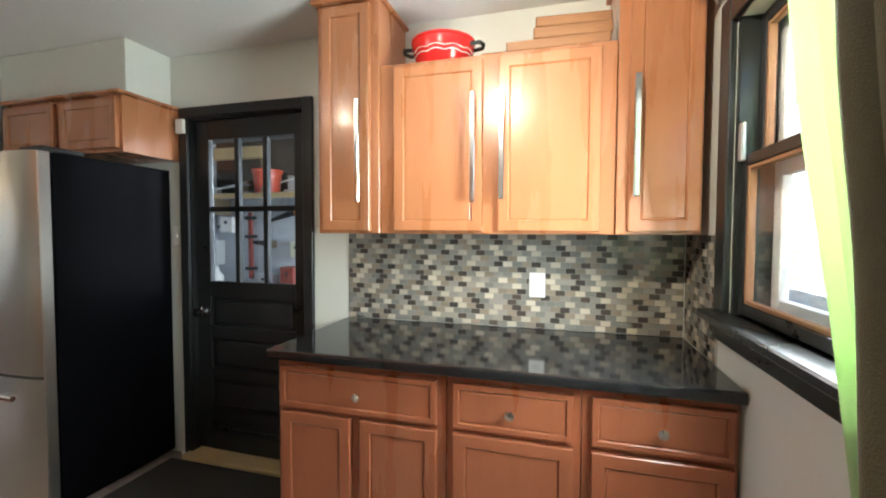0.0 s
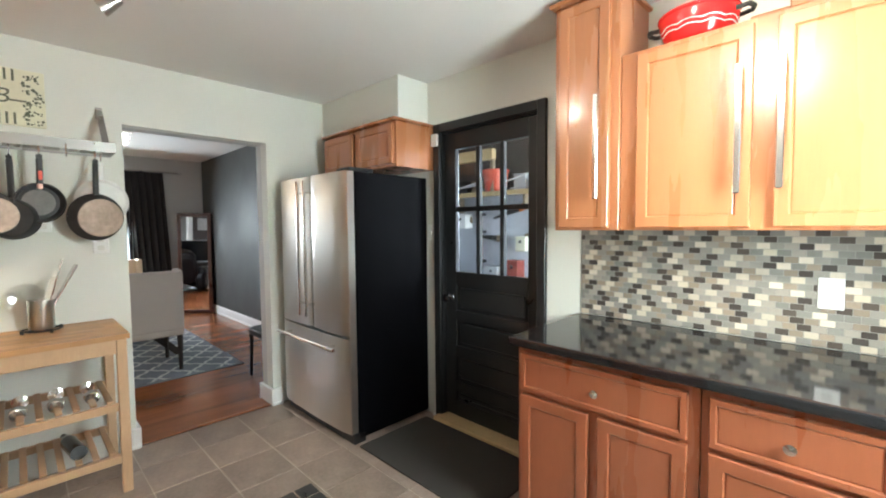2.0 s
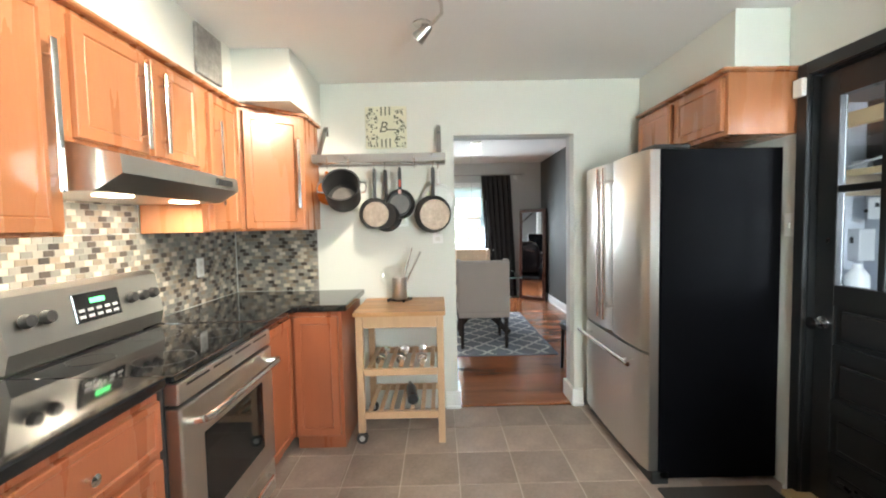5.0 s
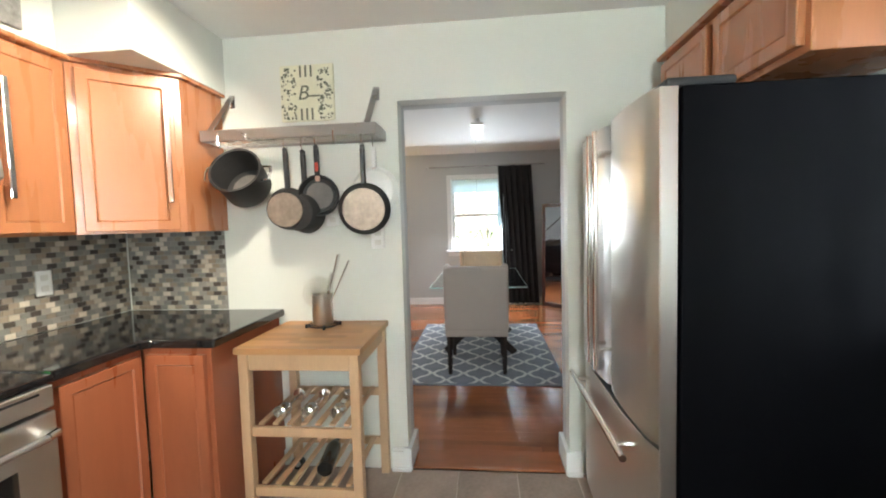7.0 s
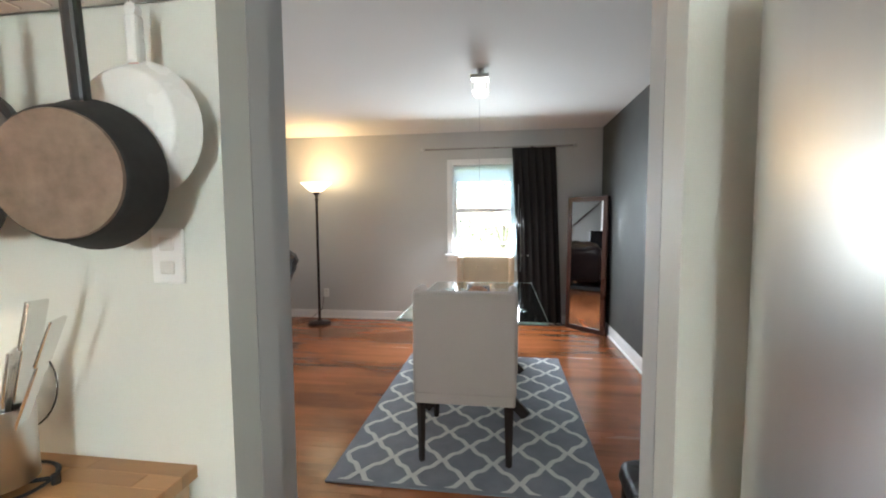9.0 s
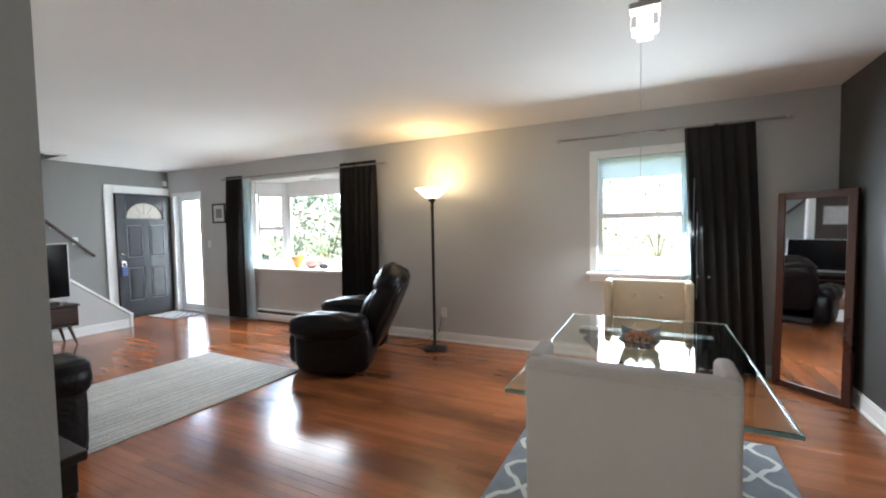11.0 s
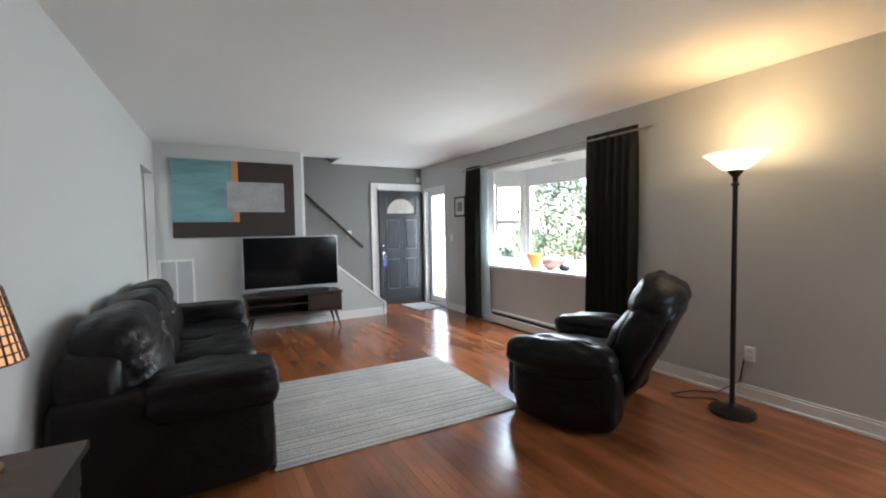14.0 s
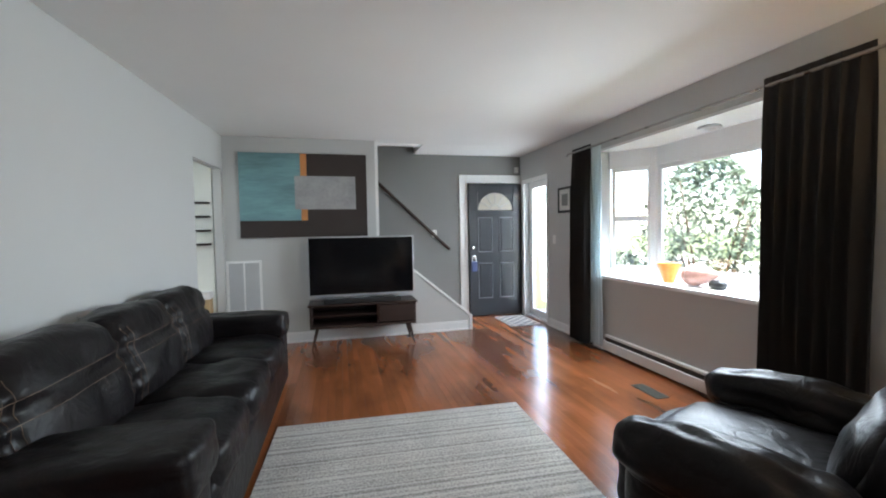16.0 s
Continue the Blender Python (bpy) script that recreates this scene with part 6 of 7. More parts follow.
part("shade", lathe([(0.05, 1.75), (0.085, 1.765), (0.125, 1.80), (0.175, 1.85), (0.20, 1.865), (0.195, 1.868), (0.12, 1.81), (0.08, 1.775), (0.0, 1.762)], 40), shade_lit, fl, "lit frosted glass bowl", True)
lamp("torchiere_light", "POINT", (-6.08, 0.575, 1.93), 1.25, WARM, radius=0.06)
cb_ = thing("power_cord", "brown lamp cord trailing over the floor", "cord", (-6.1, 0.5, 0.004))
pts = [(0.0, -0.0, 0.004)] + [(-0.02 - 0.1 * math.sin(0.9 * i), -0.06 * i, 0.003) for i in range(1, 7)] + [(-0.15, -0.30, 0.003), (-0.26, -0.18, 0.004), (-0.345, -0.05, 0.12), (-0.345, -0.02, 0.30)]
part("cord", tube(pts, 0.004, 6), bronze, cb_)
plate("outlet", "white outlet on the wall behind the floor lamp", (LX0 + 0.001, 0.52, 0.36), 90)

# recliner
rc = thing("recliner", "dark brown leather recliner armchair", "armchair", (-5.325, -0.025, 0.0), 24)
rc.scale = (1.10, 0.93, 0.93)
part("base", B((-0.30, -0.36, 0.02), (0.30, 0.22, 0.10), 0.01), black_plastic, rc)
part("seat", cushion((-0.31, -0.52, 0.26), (0.31, 0.25, 0.50), 0.05, 10, 0.008, 3, 5), leather, rc)
part("footrest", cushion((-0.33, -0.60, 0.07), (0.33, -0.42, 0.44), 0.04, 10, 0.008, 5, 4), leather, rc)
for s in (-1, 1):
    arm = cushion((s * 0.315, -0.50, 0.40), (s * 0.525, 0.30, 0.66), 0.05, 18, 0.010, 7 + s, 3.0)
    for v in arm.verts:
        # gathered puckers at both ends of the padded arm
        e = math.exp(-((v.co.y + 0.36) / 0.07) ** 2) + math.exp(-((v.co.y - 0.12) / 0.06) ** 2)
        v.co.z += e * (0.007 * math.sin(85 * v.co.x) - 0.016) * (1 if v.co.z > 0.5 else 0)
    part("arm", arm, leather, rc)
    part("side", cushion((s * 0.30, -0.46, 0.03), (s * 0.49, 0.33, 0.56), 0.02, 10, 0.005, 11 + s, 4.2), leather, rc)
bkm = Matrix.Translation((0, 0.22, 0.38)) @ Matrix.Rotation(radians(-25), 4, "X")
part("backrest", turn(cushion((-0.35, -0.09, -0.06), (0.35, 0.17, 0.72), 0.06, 14, 0.012, 9, 4), bkm), leather, rc)
part("headrest", turn(cushion((-0.32, -0.15, 0.42), (0.32, 0.17, 0.785), 0.06, 14, 0.018, 21, 2.6), bkm), leather, rc)
part("lumbar", turn(cushion((-0.31, -0.15, 0.08), (0.31, 0.08, 0.45), 0.06, 10, 0.008, 23, 3.4), bkm), leather, rc)
part("back_panel", turn(cushion((-0.33, 0.08, -0.10), (0.33, 0.18, 0.67), 0.02, 8, 0.004, 25, 5), bkm), leather, rc)

# sofa
so = thing("sofa", "long dark brown leather sofa with pillowed back cushions", "sofa", (-2.665, -1.60, 0.0), 0)
part("base", B((-0.44, -1.27, 0.03), (0.50, 1.27, 0.30), 0.02, 2), leather, so)
for s in (-1, 1):
    part("arm", cushion((-0.43, s * 1.33, 0.04), (0.525, s * 1.05, 0.62), 0.02, 12, 0.005, 30 + s, 10), leather, so)
    part("arm_pad", cushion((-0.455, s * 1.36, 0.44), (0.16 if s > 0 else 0.40, s * 1.02, 0.652), 0.03, 16, 0.008, 33 + s, 7), leather, so)
for i in range(3):
    y0 = -1.03 + 0.69 * i
    part("seat_cushion", cushion((-0.45, y0, 0.25), (0.26, y0 + 0.685, 0.50), 0.05, 16, 0.014, 40 + i, 5), leather, so)
    part("front_panel", cushion((-0.43, y0 + 0.005, 0.05), (-0.34, y0 + 0.68, 0.36), 0.02, 8, 0.005, 45 + i, 6), leather, so)
    m = Matrix.Translation((0.20, 0, 0.42)) @ Matrix.Rotation(radians(14), 4, "Y")
    y1 = y0 + (0.70 if i < 2 else 0.86)
    lo_, hi_ = (-0.15, y0 - 0.012, -0.03), (0.19, y1, 0.54)
    cu = cushion(lo_, hi_, 0.06, 26, 0.012, 50 + i, 4.0)
    for v in cu.verts:
        if v.co.x < 0.02:
            # seams pulled in, and puckers where the pillow meets its edges
            v.co.x += 0.016 * math.exp(-((v.co.z - 0.315) / 0.03) ** 2)
            for q in (y0 + 0.06, y1 - 0.07):
                v.co.x += 0.010 * math.exp(-((v.co.y - q) / 0.02) ** 2)
            rim = max(0.0, 1 - (y1 - v.co.y) / 0.14) + max(0.0, 1 - (v.co.y - y0) / 0.12)
            v.co.x += 0.010 * rim * math.sin(70 * v.co.z + 9 * v.co.y)
    front = [v.co.copy() for v in cu.verts if v.co.x < 0.02]

    def skin(y, z):
        near = sorted(front, key=lambda p: (p.y - y) ** 2 + (p.z - z) ** 2)[:4]
        ws = [1 / (1e-5 + (p.y - y) ** 2 + (p.z - z) ** 2) for p in near]
        return (sum(p.x * w for p, w in zip(near, ws)) / sum(ws) - 0.001, y, z)

    for z in (0.275, 0.355):
        part("stitching", turn(tube([skin(y0 + 0.04 + (y1 - y0 - 0.08) * q / 24, z) for q in range(25)], 0.0017, 5), m), thread, so, "tan double stitching")
    for y in (y0 + 0.045, y0 + 0.08, y1 - 0.09, y1 - 0.055):
        part("stitching", turn(tube([skin(y, 0.04 + 0.40 * q / 16) for q in range(17)], 0.0015, 5), m), thread, so, "tan double stitching")
    part("back_cushion", turn(cu, m), leather, so)
part("back_frame", cushion((0.22, -1.30, 0.10), (0.52, 1.30, 0.84), 0.02, 10, 0.004, 70, 7), leather, so)
rt = random.Random(8)
tv2, tf2 = [], []
for i in range(5200):
    y = rt.uniform(-1.15, 0.85)
    x = rt.uniform(0.30, 0.48)
    z = 0.835 + 0.02 * rt.random()
    d = Vector((rt.uniform(-0.03, 0.03), rt.uniform(-0.03, 0.03), rt.uniform(0.02, 0.075)))
    k = len(tv2)
    tv2 += [(x - 0.0025, y, z), (x + 0.0025, y, z), (x + d.x, y + d.y, z + d.z)]
    tf2.append((k, k + 1, k + 2))
th = thing("fur_throw", "dark brown shaggy throw along the top of the sofa back", "throw", (-2.665, -1.60, 0.0))
me = bpy.data.meshes.new("fur")
me.from_pydata(tv2, [], tf2)
me.materials.append(mat("dark_fur", (0.13, 0.115, 0.10), 0.9, vary=0.4))
fo = new("fur", me)
fo.parent = th
part("hide", B((0.28, -1.16, 0.832), (0.485, 0.86, 0.84), 0.003), leather, th)

rg2 = thing("rug", "striped grey and cream flat-woven rug", "rug", (-4.02, -1.07, 0.001), -2.0)
part("weave", B((-0.86, -0.74, 0), (0.90, 0.74, 0.012), 0.004, 2), rug_stripe, rg2)

# end table with its things
TT = 0.742
tbx = thing("end_table", "dark espresso end table beside the sofa", "table", (-2.25, 0.90, 0), -2.4)
part("tabletop", B((-0.195, -0.405, TT - 0.03), (0.185, 0.405, TT), 0.004), dark_wood, tbx)
part("apron", B((-0.175, -0.385, TT - 0.13), (0.17, 0.385, TT - 0.0305), 0.003), dark_wood, tbx)
for sx in (-1, 1):
    for sy in (-1, 1):
        part("leg", B((sx * 0.15 - 0.022, sy * 0.36 - 0.022, 0), (sx * 0.15 + 0.022, sy * 0.36 + 0.022, TT - 0.131), 0.004), dark_wood, tbx)
part("shelf", B((-0.127, -0.337, 0.14), (0.127, 0.337, 0.165), 0.003), dark_wood, tbx)
part("side_panel", B((-0.172, -0.337, 0.10), (-0.160, 0.337, TT - 0.131), 0.002), dark_wood, tbx)
part("end_panel", B((-0.127, 0.362, 0.10), (0.127, 0.374, TT - 0.131), 0.002), dark_wood, tbx)

lp = thing("table_lamp", "table lamp with stacked gilt balls and a woven lattice shade, lit", "lamp", (-2.24, 0.615, TT))
part("base", lathe([(0.0, 0), (0.060, 0), (0.062, 0.012), (0.03, 0.022), (0.018, 0.03), (0.040, 0.055), (0.046, 0.08), (0.036, 0.11), (0.016, 0.125), (0.034, 0.145), (0.040, 0.168), (0.030, 0.195), (0.013, 0.21), (0.028, 0.23), (0.030, 0.245), (0.010, 0.265), (0.008, 0.40), (0, 0.40)], 28), brass, lp, "stacked gilt ball base", True)
SZ0, SZ1, SR0, SR1 = 0.298, 0.495, 0.120, 0.077
part("shade", lathe([(SR0, SZ0), (SR1, SZ1), (SR1 - 0.003, SZ1), (SR0 - 0.003, SZ0), (SR0, SZ0)], 40, caps=False), shade_lattice, lp, "glowing cream shade lining", True)
lt = bmesh.new()
for j in range(9):
    u = j / 8
    r, z = SR0 + (SR1 - SR0) * u + 0.002, SZ0 + (SZ1 - SZ0) * u
    lathe([(r, z - 0.0025), (r + 0.002, z), (r, z + 0.0025), (r - 0.0015, z), (r, z - 0.0025)], 40, lt, caps=False)
for i in range(34):
    a = 2 * math.pi * i / 34
    rod(lt, ((SR0 + 0.002) * math.cos(a), (SR0 + 0.002) * math.sin(a), SZ0), ((SR1 + 0.002) * math.cos(a), (SR1 + 0.002) * math.sin(a), SZ1), 0.0028, 0.0022, 5)
part("lattice", lt, walnut_dark, lp, "dark woven lattice over the shade")
lamp("table_lamp_light", "POINT", (-2.24, 0.615, TT + 0.44), 0.3, WARM, radius=0.04)

gv = thing("goblet", "tall clear glass goblet with a twisted stem", "goblet", (-2.15, 1.19, TT))
part("glass", lathe([(0.0, 0.0), (0.062, 0.0), (0.063, 0.004), (0.025, 0.012), (0.010, 0.024), (0.015, 0.05), (0.008, 0.08), (0.015, 0.11), (0.008, 0.145), (0.013, 0.175), (0.009, 0.205), (0.04, 0.225), (0.068, 0.255), (0.080, 0.295), (0.077, 0.33), (0.068, 0.35), (0.065, 0.349), (0.074, 0.328), (0.077, 0.295), (0.065, 0.258), (0.036, 0.23), (0, 0.222)], 36), goblet_glass, gv, "", True)
cj = thing("candle_jar", "clear glass candle jar with a pale label", "jar", (-2.315, 1.155, TT))
part("glass", lathe([(0.0, 0), (0.050, 0.0), (0.055, 0.006), (0.050, 0.024), (0.058, 0.04), (0.056, 0.09), (0.057, 0.135), (0.064, 0.152), (0.0615, 0.153), (0.054, 0.135), (0.053, 0.09), (0.054, 0.044), (0, 0.036)], 36), goblet_glass, cj, "", True)
lbm = bmesh.new()
arcp = [(0.0585 * math.cos(a), 0.0585 * math.sin(a)) for a in [radians(66 + 5 * i) for i in range(8)]]
lo_l, hi_l = [lbm.verts.new((x, y, 0.045)) for x, y in arcp], [lbm.verts.new((x, y, 0.115)) for x, y in arcp]
for i in range(7):
    lbm.faces.new((lo_l[i], lo_l[i + 1], hi_l[i + 1], hi_l[i]))
part("label", lbm, paper, cj, "small pale paper label")
vs_ = thing("flower_vase", "round glass vase holding an ivory flower", "vase", (-2.185, 0.975, TT))
part("glass", lathe([(0.0, 0), (0.06, 0.0), (0.082, 0.04), (0.088, 0.09), (0.070, 0.145), (0.050, 0.18), (0.056, 0.20), (0.0535, 0.20), (0.0475, 0.18), (0.067, 0.144), (0.085, 0.09), (0.079, 0.042), (0.057, 0.005), (0, 0.005)], 32), goblet_glass, vs_, "", True)
part("stem", tube([(0, 0, 0.01), (-0.02, 0.01, 0.14), (-0.10, 0.03, 0.245)], 0.003, 6), bark, vs_)
fb_ = bmesh.new()
rf = random.Random(12)
fm = Matrix.Translation((-0.112, 0.045, 0.255)) @ Matrix.Rotation(radians(-62), 4, "X") @ Matrix.Rotation(radians(-14), 4, "Y")
for ring_, (n, l, tilt) in enumerate(((24, 0.072, 8), (24, 0.066, 22), (22, 0.056, 38), (18, 0.045, 54), (12, 0.032, 70))):
    for i in range(n):
        q = fm @ Matrix.Rotation(2 * math.pi * (i + 0.3 * ring_ + rf.uniform(-0.2, 0.2)) / n, 4, "Z") @ Matrix.Rotation(-radians(tilt + rf.uniform(-12, 12)), 4, "Y") @ Matrix.Scale(rf.uniform(0.85, 1.12), 4)
        a_, b_, c_, d_, e_, f_ = [fb_.verts.new(q @ Vector(p)) for p in ((0.005, -0.003, 0), (l * 0.55, -0.0085, 0.004), (l, -0.004, -0.004), (l, 0.004, -0.004), (l * 0.55, 0.0085, 0.004), (0.005, 0.003, 0))]
        fb_.faces.new((a_, b_, e_, f_))
        fb_.faces.new((b_, c_, d_, e_))
part("blossom", fb_, petal, vs_, "shaggy ivory silk blossom")
fpc = thing("picture_frame", "tall framed picture with a gilt frame on the wall", "picture", (-2.05, 1.0, 1.09), -2.4)
fbm = bmesh.new()
for a, b in (((-0.025, 0, 0), (0, 0.04, 0.74)), ((-0.025, 0.52, 0), (0, 0.56, 0.74)), ((-0.025, 0.04, 0), (0, 0.52, 0.04)), ((-0.025, 0.04, 0.70), (0, 0.52, 0.74))):
    box(fbm, a, b, 0.005)
part("moulding", fbm, brass, fpc, "aged gilt moulding")
part("print", B((-0.010, 0.035, 0.035), (-0.004, 0.525, 0.705)), plaque_cream, fpc, "dim cream print")

# TV, its stand, the painting and the return vent
ts = thing("tv_stand", "dark walnut mid-century media stand with splayed legs", "stand", (-3.84, -4.0, 0))
part("top", B((-0.66, -0.20, 0.50), (0.62, 0.22, 0.525), 0.004), walnut_dark, ts)
part("bottom", B((-0.64, -0.19, 0.245), (0.60, 0.21, 0.27), 0.003), walnut_dark, ts)
for x in (-0.64, 0.58):
    part("side_panel", B((x, -0.19, 0.2705), (x + 0.02, 0.21, 0.4995), 0.002), walnut_dark, ts)
part("back_panel", B((-0.62, -0.19, 0.2705), (0.58, -0.175, 0.4995)), walnut_dark, ts)
part("divider", B((-0.19, -0.17, 0.2705), (-0.17, 0.20, 0.4995), 0.002), walnut_dark, ts)
part("drawer", B((-0.62, 0.19, 0.285), (-0.195, 0.213, 0.49), 0.004), walnut_dark, ts, "flat walnut drawer front")
part("shelf", B((-0.169, -0.17, 0.38), (0.579, 0.19, 0.393), 0.002), walnut_dark, ts)
for sx in (-1, 1):
    for sy in (-1, 1):
        part("leg", R((sx * 0.60 - 0.02, sy * 0.17 + 0.02, 0.0), (sx * 0.54 - 0.02, sy * 0.14 + 0.01, 0.245), 0.010, 0.022, 12), walnut_dark, ts)
tvv = thing("television", "large flat television with a thin silver bezel", "television", (-3.86, -4.02, 0.526))
part("bezel", B((-0.64, -0.02, 0.055), (0.64, 0.02, 0.785), 0.006, 2), silver, tvv)
part("screen", B((-0.625, 0.018, 0.085), (0.625, 0.0225, 0.772)), tv_screen, tvv, "switched-off black screen")
part("back", B((-0.50, -0.07, 0.15), (0.50, -0.02, 0.60), 0.02, 2), black_plastic, tvv)
part("neck", B((-0.06, -0.03, 0.012), (0.06, 0.0, 0.10), 0.004), silver, tvv)
part("foot", tube([(-0.26, 0.14, 0.008), (-0.10, 0.02, 0.022), (0.10, 0.02, 0.022), (0.26, 0.14, 0.008)], 0.009, 8), silver, tvv)
part("foot", tube([(-0.22, -0.12, 0.008), (-0.10, 0.02, 0.022), (0.10, 0.02, 0.022), (0.22, -0.12, 0.008)], 0.009, 8), silver, tvv)
sbx = thing("soundbar", "slim black soundbar below the television", "soundbar", (-3.86, -3.86, 0.526))
part("body", B((-0.45, -0.04, 0), (0.45, 0.04, 0.05), 0.008, 2), black_plastic, sbx)

pn = thing("painting", "large abstract canvas in teal, brown, grey and orange", "painting", (-2.45, LY0 + 0.001, 1.315), 180)
part("canvas", B((0, -0.035, 0), (1.50, 0, 1.025), 0.003), brown_canvas, pn)
part("teal_field", B((0.0, -0.037, 0.205), (0.70, -0.0345, 1.024)), teal, pn, "weathered teal block")
part("orange_band", B((0.70, -0.0372, 0.205), (0.775, -0.0345, 1.024)), orange_canvas, pn, "narrow orange band")
part("grey_field", B((0.63, -0.0385, 0.34), (1.36, -0.0346, 0.75)), grey_canvas, pn, "brushed pale grey block")
vg = thing("air_vent", "white return-air grille in the wall", "vent", (-2.27, LY0 + 0.001, 0.41), 180)
vf = bmesh.new()
for a, b in (((0, -0.012, 0), (0.03, 0, 0.63)), ((0.37, -0.012, 0), (0.40, 0, 0.63)), ((0.03, -0.012, 0), (0.37, 0, 0.03)), ((0.03, -0.012, 0.60), (0.37, 0, 0.63)), ((0.19, -0.012, 0.03), (0.21, 0, 0.60))):
    box(vf, a, b, 0.002)
part("frame", vf, white_trim, vg)
part("backing", B((0.03, -0.002, 0.03), (0.37, -0.0005, 0.60)), vent_grey, vg)
for i in range(26):
    for x0, x1 in ((0.031, 0.189), (0.211, 0.369)):
        part("slat", B((x0, -0.008, 0.036 + 0.0217 * i), (x1, -0.003, 0.047 + 0.0217 * i)), vent_grey, vg)

# bay window cloths, heater, things on the sill
rod_and_finials("brushed steel curtain rod over the bay window", -6.35, -3.46, -0.24, 2.27, LX0)
curtain("curtain", "black floor-length curtain beside the bay window", -6.35, -1.005, -0.40, 0.03, 2.32, curtain_cloth, 7, 0.045, seed=2)
curtain("curtain", "black floor-length curtain at the entry side of the bay", -6.35, -3.37, -2.99, 0.03, 2.305, curtain_cloth, 5, 0.045, seed=3)
curtain("curtain", "white sheer curtain drawn back at the bay window", -6.37, -2.99, -2.82, 0.06, 2.26, sheer_white, 4, 0.025, seed=5, thick=0.002)
bh = thing("baseboard_heater", "long white baseboard heater under the bay window", "heater", (LX0, -2.80, 0))
part("body", B((0.002, 0, 0.03), (0.07, 2.15, 0.128), 0.006, 2), white_trim, bh)
part("cover", B((0.002, 0, 0.165), (0.045, 2.15, 0.19), 0.004), white_trim, bh)
part("fins", B((0.004, 0.02, 0.125), (0.05, 2.13, 0.166)), black_plastic, bh)
fv = thing("floor_register", "dark metal floor register near the heater", "register", (-6.12, -1.85, 0.001))
part("plate", B((0, 0, 0), (0.12, 0.31, 0.006), 0.002), register_grey, fv)
for i in range(9):
    part("slat", B((0.012, 0.015 + 0.032 * i, 0.006), (0.108, 0.03 + 0.032 * i, 0.009)), register_grey, fv)
cr = thing("ornament", "pink conch shell ornament with an amber cup on the sill", "ornament", (-6.62, -1.85, 0.836))
cr.scale = (1.55, 1.55, 1.55)
sh_ = lathe([(0.0, -0.10), (0.020, -0.085), (0.045, -0.06), (0.068, -0.03), (0.062, -0.018), (0.072, 0.0), (0.066, 0.02), (0.055, 0.035), (0.058, 0.05), (0.046, 0.075), (0.030, 0.10), (0.034, 0.11), (0.018, 0.135), (0.0, 0.16)], 26, m=Matrix.Translation((0.0, 0.03, 0.062)) @ Matrix.Rotation(radians(-84), 4, "X") @ Matrix.Diagonal((1.0, 0.85, 1.0, 1.0)))
part("shell", sh_, copper, cr, "pink shell body", True)
part("cup", lathe([(0.0, 0), (0.03, 0.0), (0.045, 0.05), (0.07, 0.12), (0.065, 0.12), (0.04, 0.052), (0, 0.01)], 18, at=(0.0, -0.17, 0.0)), amber, cr, "amber ceramic cup", True)
dk = thing("ornament", "small dark stone figure on the window sill", "ornament", (-6.62, -1.58, 0.836))
part("body", cushion((-0.045, -0.07, 0.0), (0.045, 0.07, 0.075), 0.01, 6, 0.006, 80, 2.6), black_plastic, dk)

# entry
em = thing("entry_mat", "small grey entry mat with an ivory lattice", "mat", (-6.13, -4.55, 0.001), 0)
part("carpet", B((-0.24, -0.36, 0), (0.24, 0.36, 0.009), 0.004), rug_grey, em)
trellis(em, 0.46, 0.70, 0.15, 0.14, 0.0112, 0.034, rug_white)
pf = thing("picture_frame", "small black framed print near the entry", "picture", (LX0 + 0.001, -3.86, 1.57), 90)
fbm = bmesh.new()
for a, b in (((0, -0.018, 0), (0.03, 0, 0.33)), ((0.30, -0.018, 0), (0.33, 0, 0.33)), ((0.03, -0.018, 0), (0.30, 0, 0.03)), ((0.03, -0.018, 0.30), (0.30, 0, 0.33))):
    box(fbm, a, b, 0.002)
part("moulding", fbm, black_plastic, pf)
part("mount", B((0.03, -0.008, 0.03), (0.30, -0.001, 0.30)), paper, pf)
part("print", B((0.09, -0.0095, 0.09), (0.24, -0.0075, 0.24)), stair_paint, pf)
plate("light_switch", "white light switch by the entry", (LX0 + 0.001, -3.98, 1.22), 90, kind="switch")
plate("light_switch", "white light switch on the stair wall", (-5.02, DY + 0.001, 1.32), 180, kind="switch")
al2 = thing("alarm_sensor", "small white motion sensor above the front door", "sensor", (-6.38, DY + 0.02, 2.27))
part("case", B((-0.03, -0.02, 0), (0.03, 0.02, 0.09), 0.006, 2), white_plastic, al2)
hr = thing("handrail", "dark wooden stair handrail on the wall", "handrail", (-5.24, DY, 1.08))
p0, p1 = Vector((0, 0.065, 0)), Vector((2.4, 0.065, 2.25))
part("rail", R(p0, p1, 0.024, seg=14), walnut_dark, hr)
for u in (0.05, 0.22, 0.5, 0.8):
    q = p0.lerp(p1, u)
    part("bracket", tube([(q.x, 0.001, q.z - 0.07), (q.x, 0.05, q.z - 0.06), (q.x, 0.065, q.z - 0.02)], 0.008, 8), chrome, hr)

# ---- pieces of floors and walls ----


def mesh_of(bm, name, material):
    me = bpy.data.meshes.new(name)
    bm.to_mesh(me)
    bm.free()
    me.materials.append(material)
    return me


def piece(name, me, at, parent, rz=0):
    ob = new(name, me)
    ob.location, ob.rotation_euler, ob.parent = at, (0, 0, radians(rz)), parent
    return ob


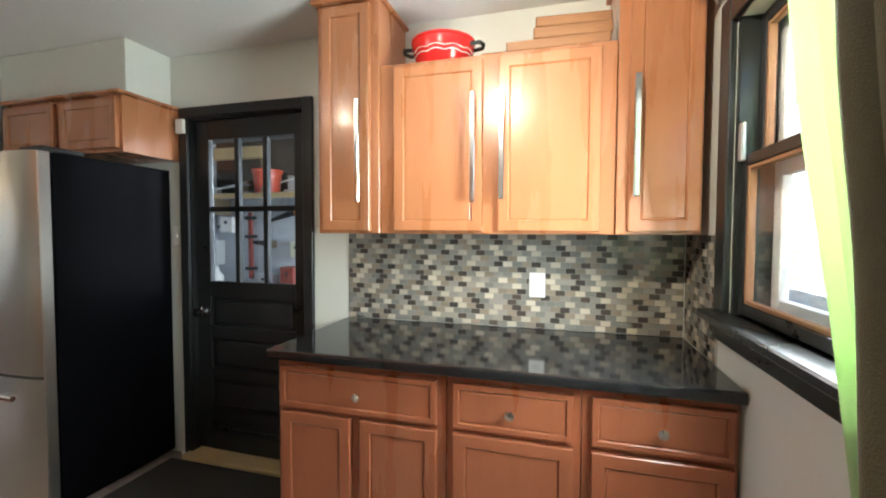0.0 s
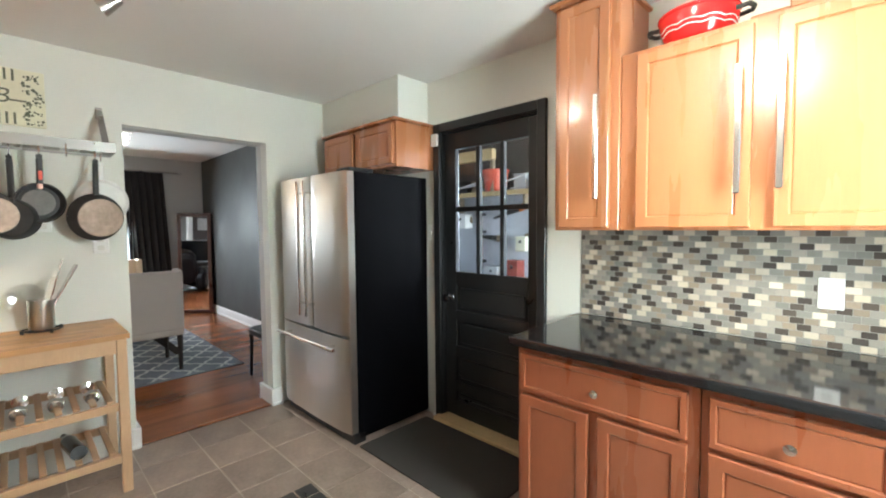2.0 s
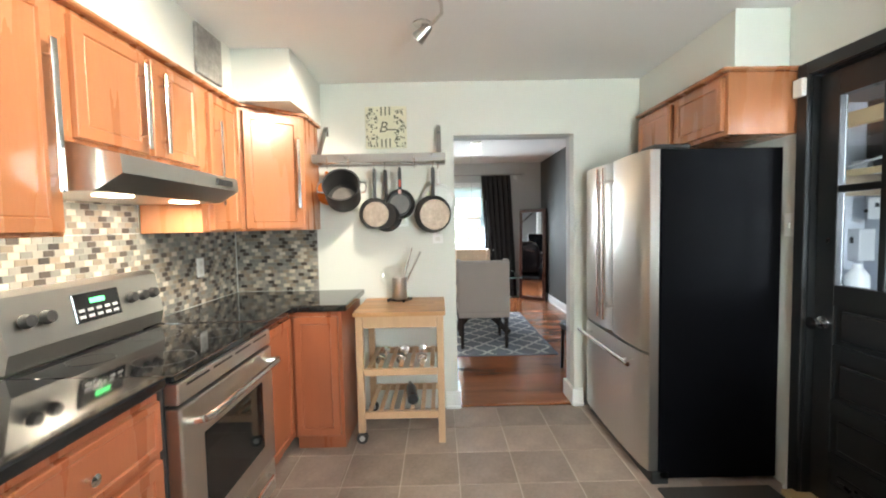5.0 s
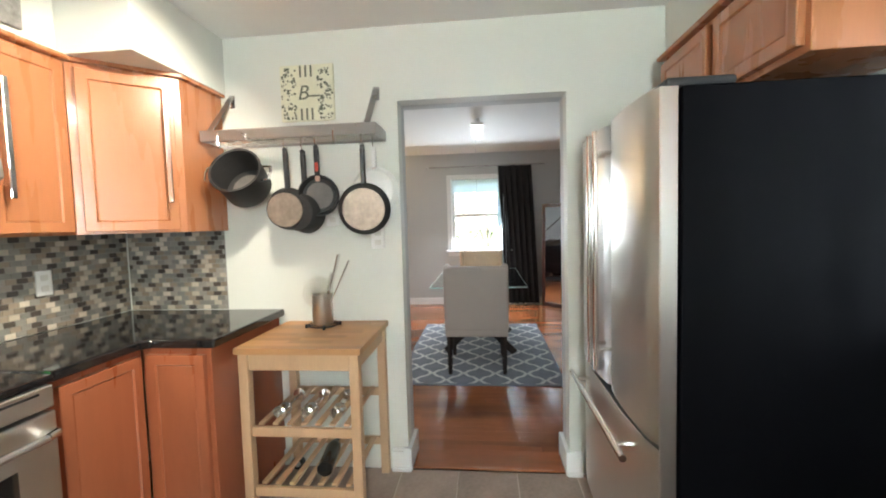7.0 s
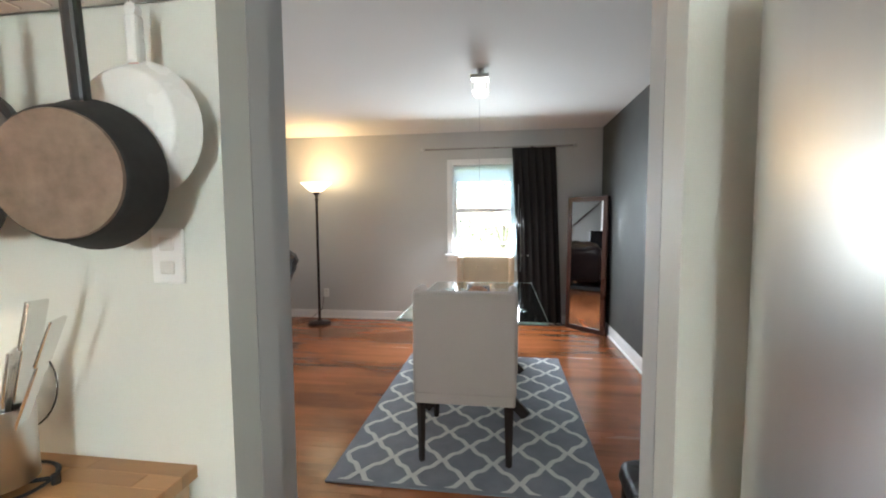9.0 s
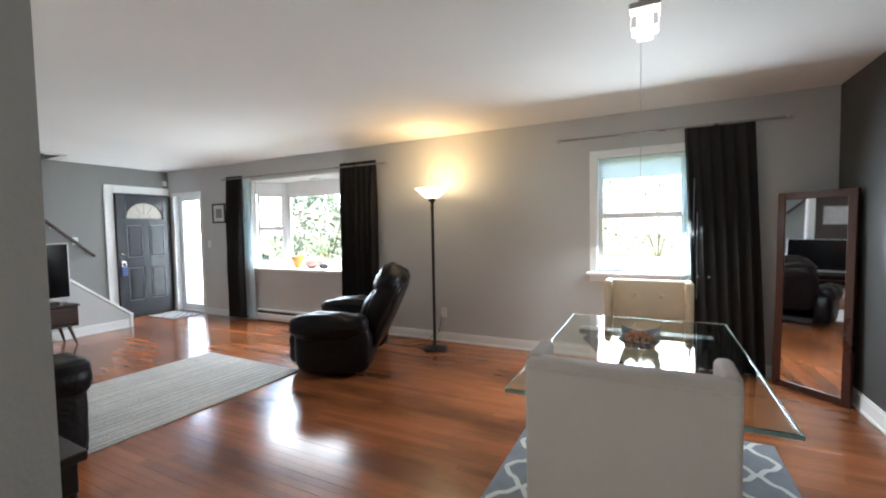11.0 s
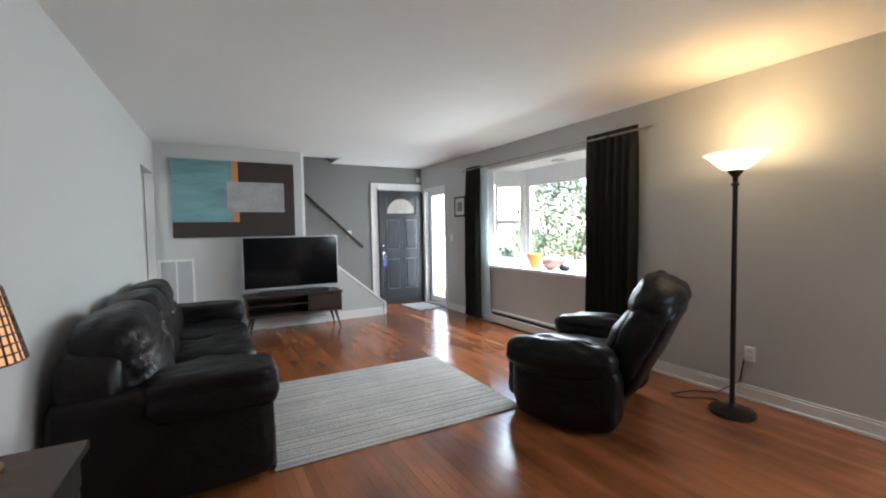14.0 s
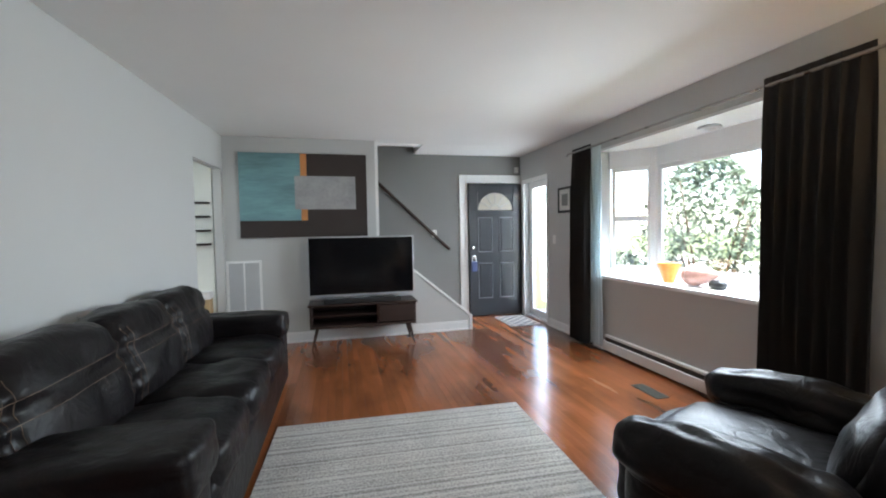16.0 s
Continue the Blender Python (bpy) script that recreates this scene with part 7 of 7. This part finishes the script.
# kitchen floor: square tiles with an inset of small black ones
floor_k = solid("floor_kitchen", B((KX0 - 0.0, KY0 - 0.14, -0.12), (KX1 + 0.14, KY1 + 0.14, -0.003)), grout, "taupe ceramic tile floor with sandy grout", "floor")
S = 0.318
tile_me = mesh_of(B((0.0025, 0.0025, -0.01), (S - 0.0025, S - 0.0025, 0.0), 0.002), "tile", slate)
small_me = mesh_of(B((0.0025, 0.0025, -0.01), (0.1 - 0.0025, 0.1 - 0.0025, 0.0), 0.002), "tile", black_tile)
IX0, IX1, IY0, IY1 = -0.47, 0.48, 2.08, 3.03
rows, cols_ = int((KX1 - KX0) / S) + 1, int((KY1 - KY0) / S) + 1
for i in range(rows):
    for j in range(cols_):
        x, y = KX0 + 0.003 + S * i, 3.03 + S * (j - 7)
        if y < KY0 - 0.1 or y > KY1 or x > KX1:
            continue
        piece("tile", tile_me, (x, y, 0.0), floor_k)
for i in range(9):
    for j in range(9):
        if i in (0, 8) or j in (0, 8):
            piece("tile", small_me, (IX0 + 0.104 * i, IY0 + 0.104 * j, 0.0035), floor_k)

# strip floor of the living room
floor_l = solid("floor_living", B((LX0 - 0.16, DY - 0.14, -0.14), (KX0, LY1 + 0.14, -0.012)), dark_wood, "reddish-brown oak strip floor, worn in places", "floor")
solid("floor_hall", B((-2.05, LY0, -0.10), (-0.35, -2.6, -0.001)), oak, "reddish-brown oak hallway floor", "floor")
rnd = random.Random(11)
BW = 0.0583
lengths = [1.1, 1.4, 1.7, 2.0]
boards = [mesh_of(B((0.0004, 0.0006, -0.012), (BW - 0.0003, l - 0.0005, 0.0), 0.0004), "plank", oak) for l in lengths]
count, far_v = 0, bmesh.new()
n_rows = int((KX0 - 0.0 - LX0 - 0.002) / BW) + 1
for r in range(n_rows):
    x = LX0 + 0.001 + BW * r
    if x > KX0 - BW:
        continue
    y = (DY if x < -2.05 else 1.0) + 0.001
    first = True
    while y < LY1 - 0.01:
        k = rnd.randrange(4)
        l = lengths[k] if not first else lengths[k] * rnd.uniform(0.3, 1.0)
        end = min(y + l, LY1 - 0.001)
        if not first and end == y + l and count < 300 and x > -4.7:
            piece("plank", boards[k], (x, y, rnd.uniform(-0.0003, 0.0003)), floor_l)
            count += 1
        else:
            box(far_v, (x + 0.0004, y + 0.0006, -0.012), (x + BW - 0.0004, end - 0.0006, 0.0))
        first = False
        y = end
if len(far_v.verts):
    st = part("plank_rest", far_v, oak, floor_l)
    st["kind"] = "stuff"

# mosaic backsplash
TW, TH, G = 0.0425, 0.0240, 0.0024
MIX = (mosaic, mosaic_dark, mosaic_cream)
tile_m = [mesh_of(B((0, -0.006, 0), (TW, 0, TH), 0.0012), "tile", q) for q in MIX]
mix_r = random.Random(21)


def splash(name, label, length, z0, z1, m, real):
    """A sheet of small tiles in running bond; m carries (along, out, up) into place."""
    bed = obj(name, turn(B((0, -0.0035, z0), (length, 0.0, z1)), m), splash_grout)
    tagged(bed, label, "backsplash", "", "structure")
    rest, n, col = [bmesh.new() for q in MIX], 0, 0
    nrow = int((z1 - z0 - 0.002) / (TH + G))
    for r in range(nrow):
        z = z0 + 0.002 + (TH + G) * r
        a = 0.002 if r % 2 == 0 else -(TW + G) / 2 + 0.002
        col = mix_r.choice((1, 3)) + r * 2
        while a < length - 0.015:
            col += 1
            if mix_r.random() < 0.14:
                col += 1
            q = (1, 0, 2, 0, 0)[col % 5]
            lo, hi = max(a, 0.002), min(a + TW, length - 0.002)
            full = abs(hi - lo - TW) < 1e-6
            if real and full and n < 300:
                ob = new("tile", tile_m[q])
                ob.matrix_basis = m @ Matrix.Translation((lo, 0, z))
                ob.parent = bed
                n += 1
            elif hi - lo > 0.006:
                box(rest[q], (lo, -0.006, z), (hi, -0.0005, z + TH))
            a += TW + G
    for bm, q in zip(rest, MIX):
        o = part("tile_rest", turn(bm, m), q, bed)
        o["kind"] = "stuff"
    return bed


splash("trim_backsplash_north", "mosaic backsplash of grey, brown and cream glass tiles", KX1 - 0.56 - 0.008, 0.921, 1.372, Matrix.Translation((0.56, KY1 - 0.0005, 0)), True)
splash("trim_backsplash_east", "mosaic backsplash return on the window wall", 0.392, 0.921, 1.372, Matrix.Translation((KX1 - 0.0005, KY1 - 0.007, 0)) @ Matrix.Rotation(radians(-90), 4, "Z"), False)
splash("trim_backsplash_south", "mosaic backsplash of grey, brown and cream glass tiles", KX1 - KX0 - 0.02, 0.921, 1.372, Matrix.Translation((KX1 - 0.01, KY0 + 0.0005, 0)) @ Matrix.Rotation(math.pi, 4, "Z"), False)
splash("trim_backsplash_south_upper", "mosaic backsplash behind the range hood", 0.79, 1.374, 1.54, Matrix.Translation((0.16, KY0 + 0.0005, 0)) @ Matrix.Rotation(math.pi, 4, "Z"), False)
splash("trim_backsplash_west", "mosaic backsplash of grey, brown and cream glass tiles", 0.60, 0.921, 1.372, Matrix.Translation((KX0 + 0.0005, KY0 + 0.008, 0)) @ Matrix.Rotation(radians(90), 4, "Z"), False)
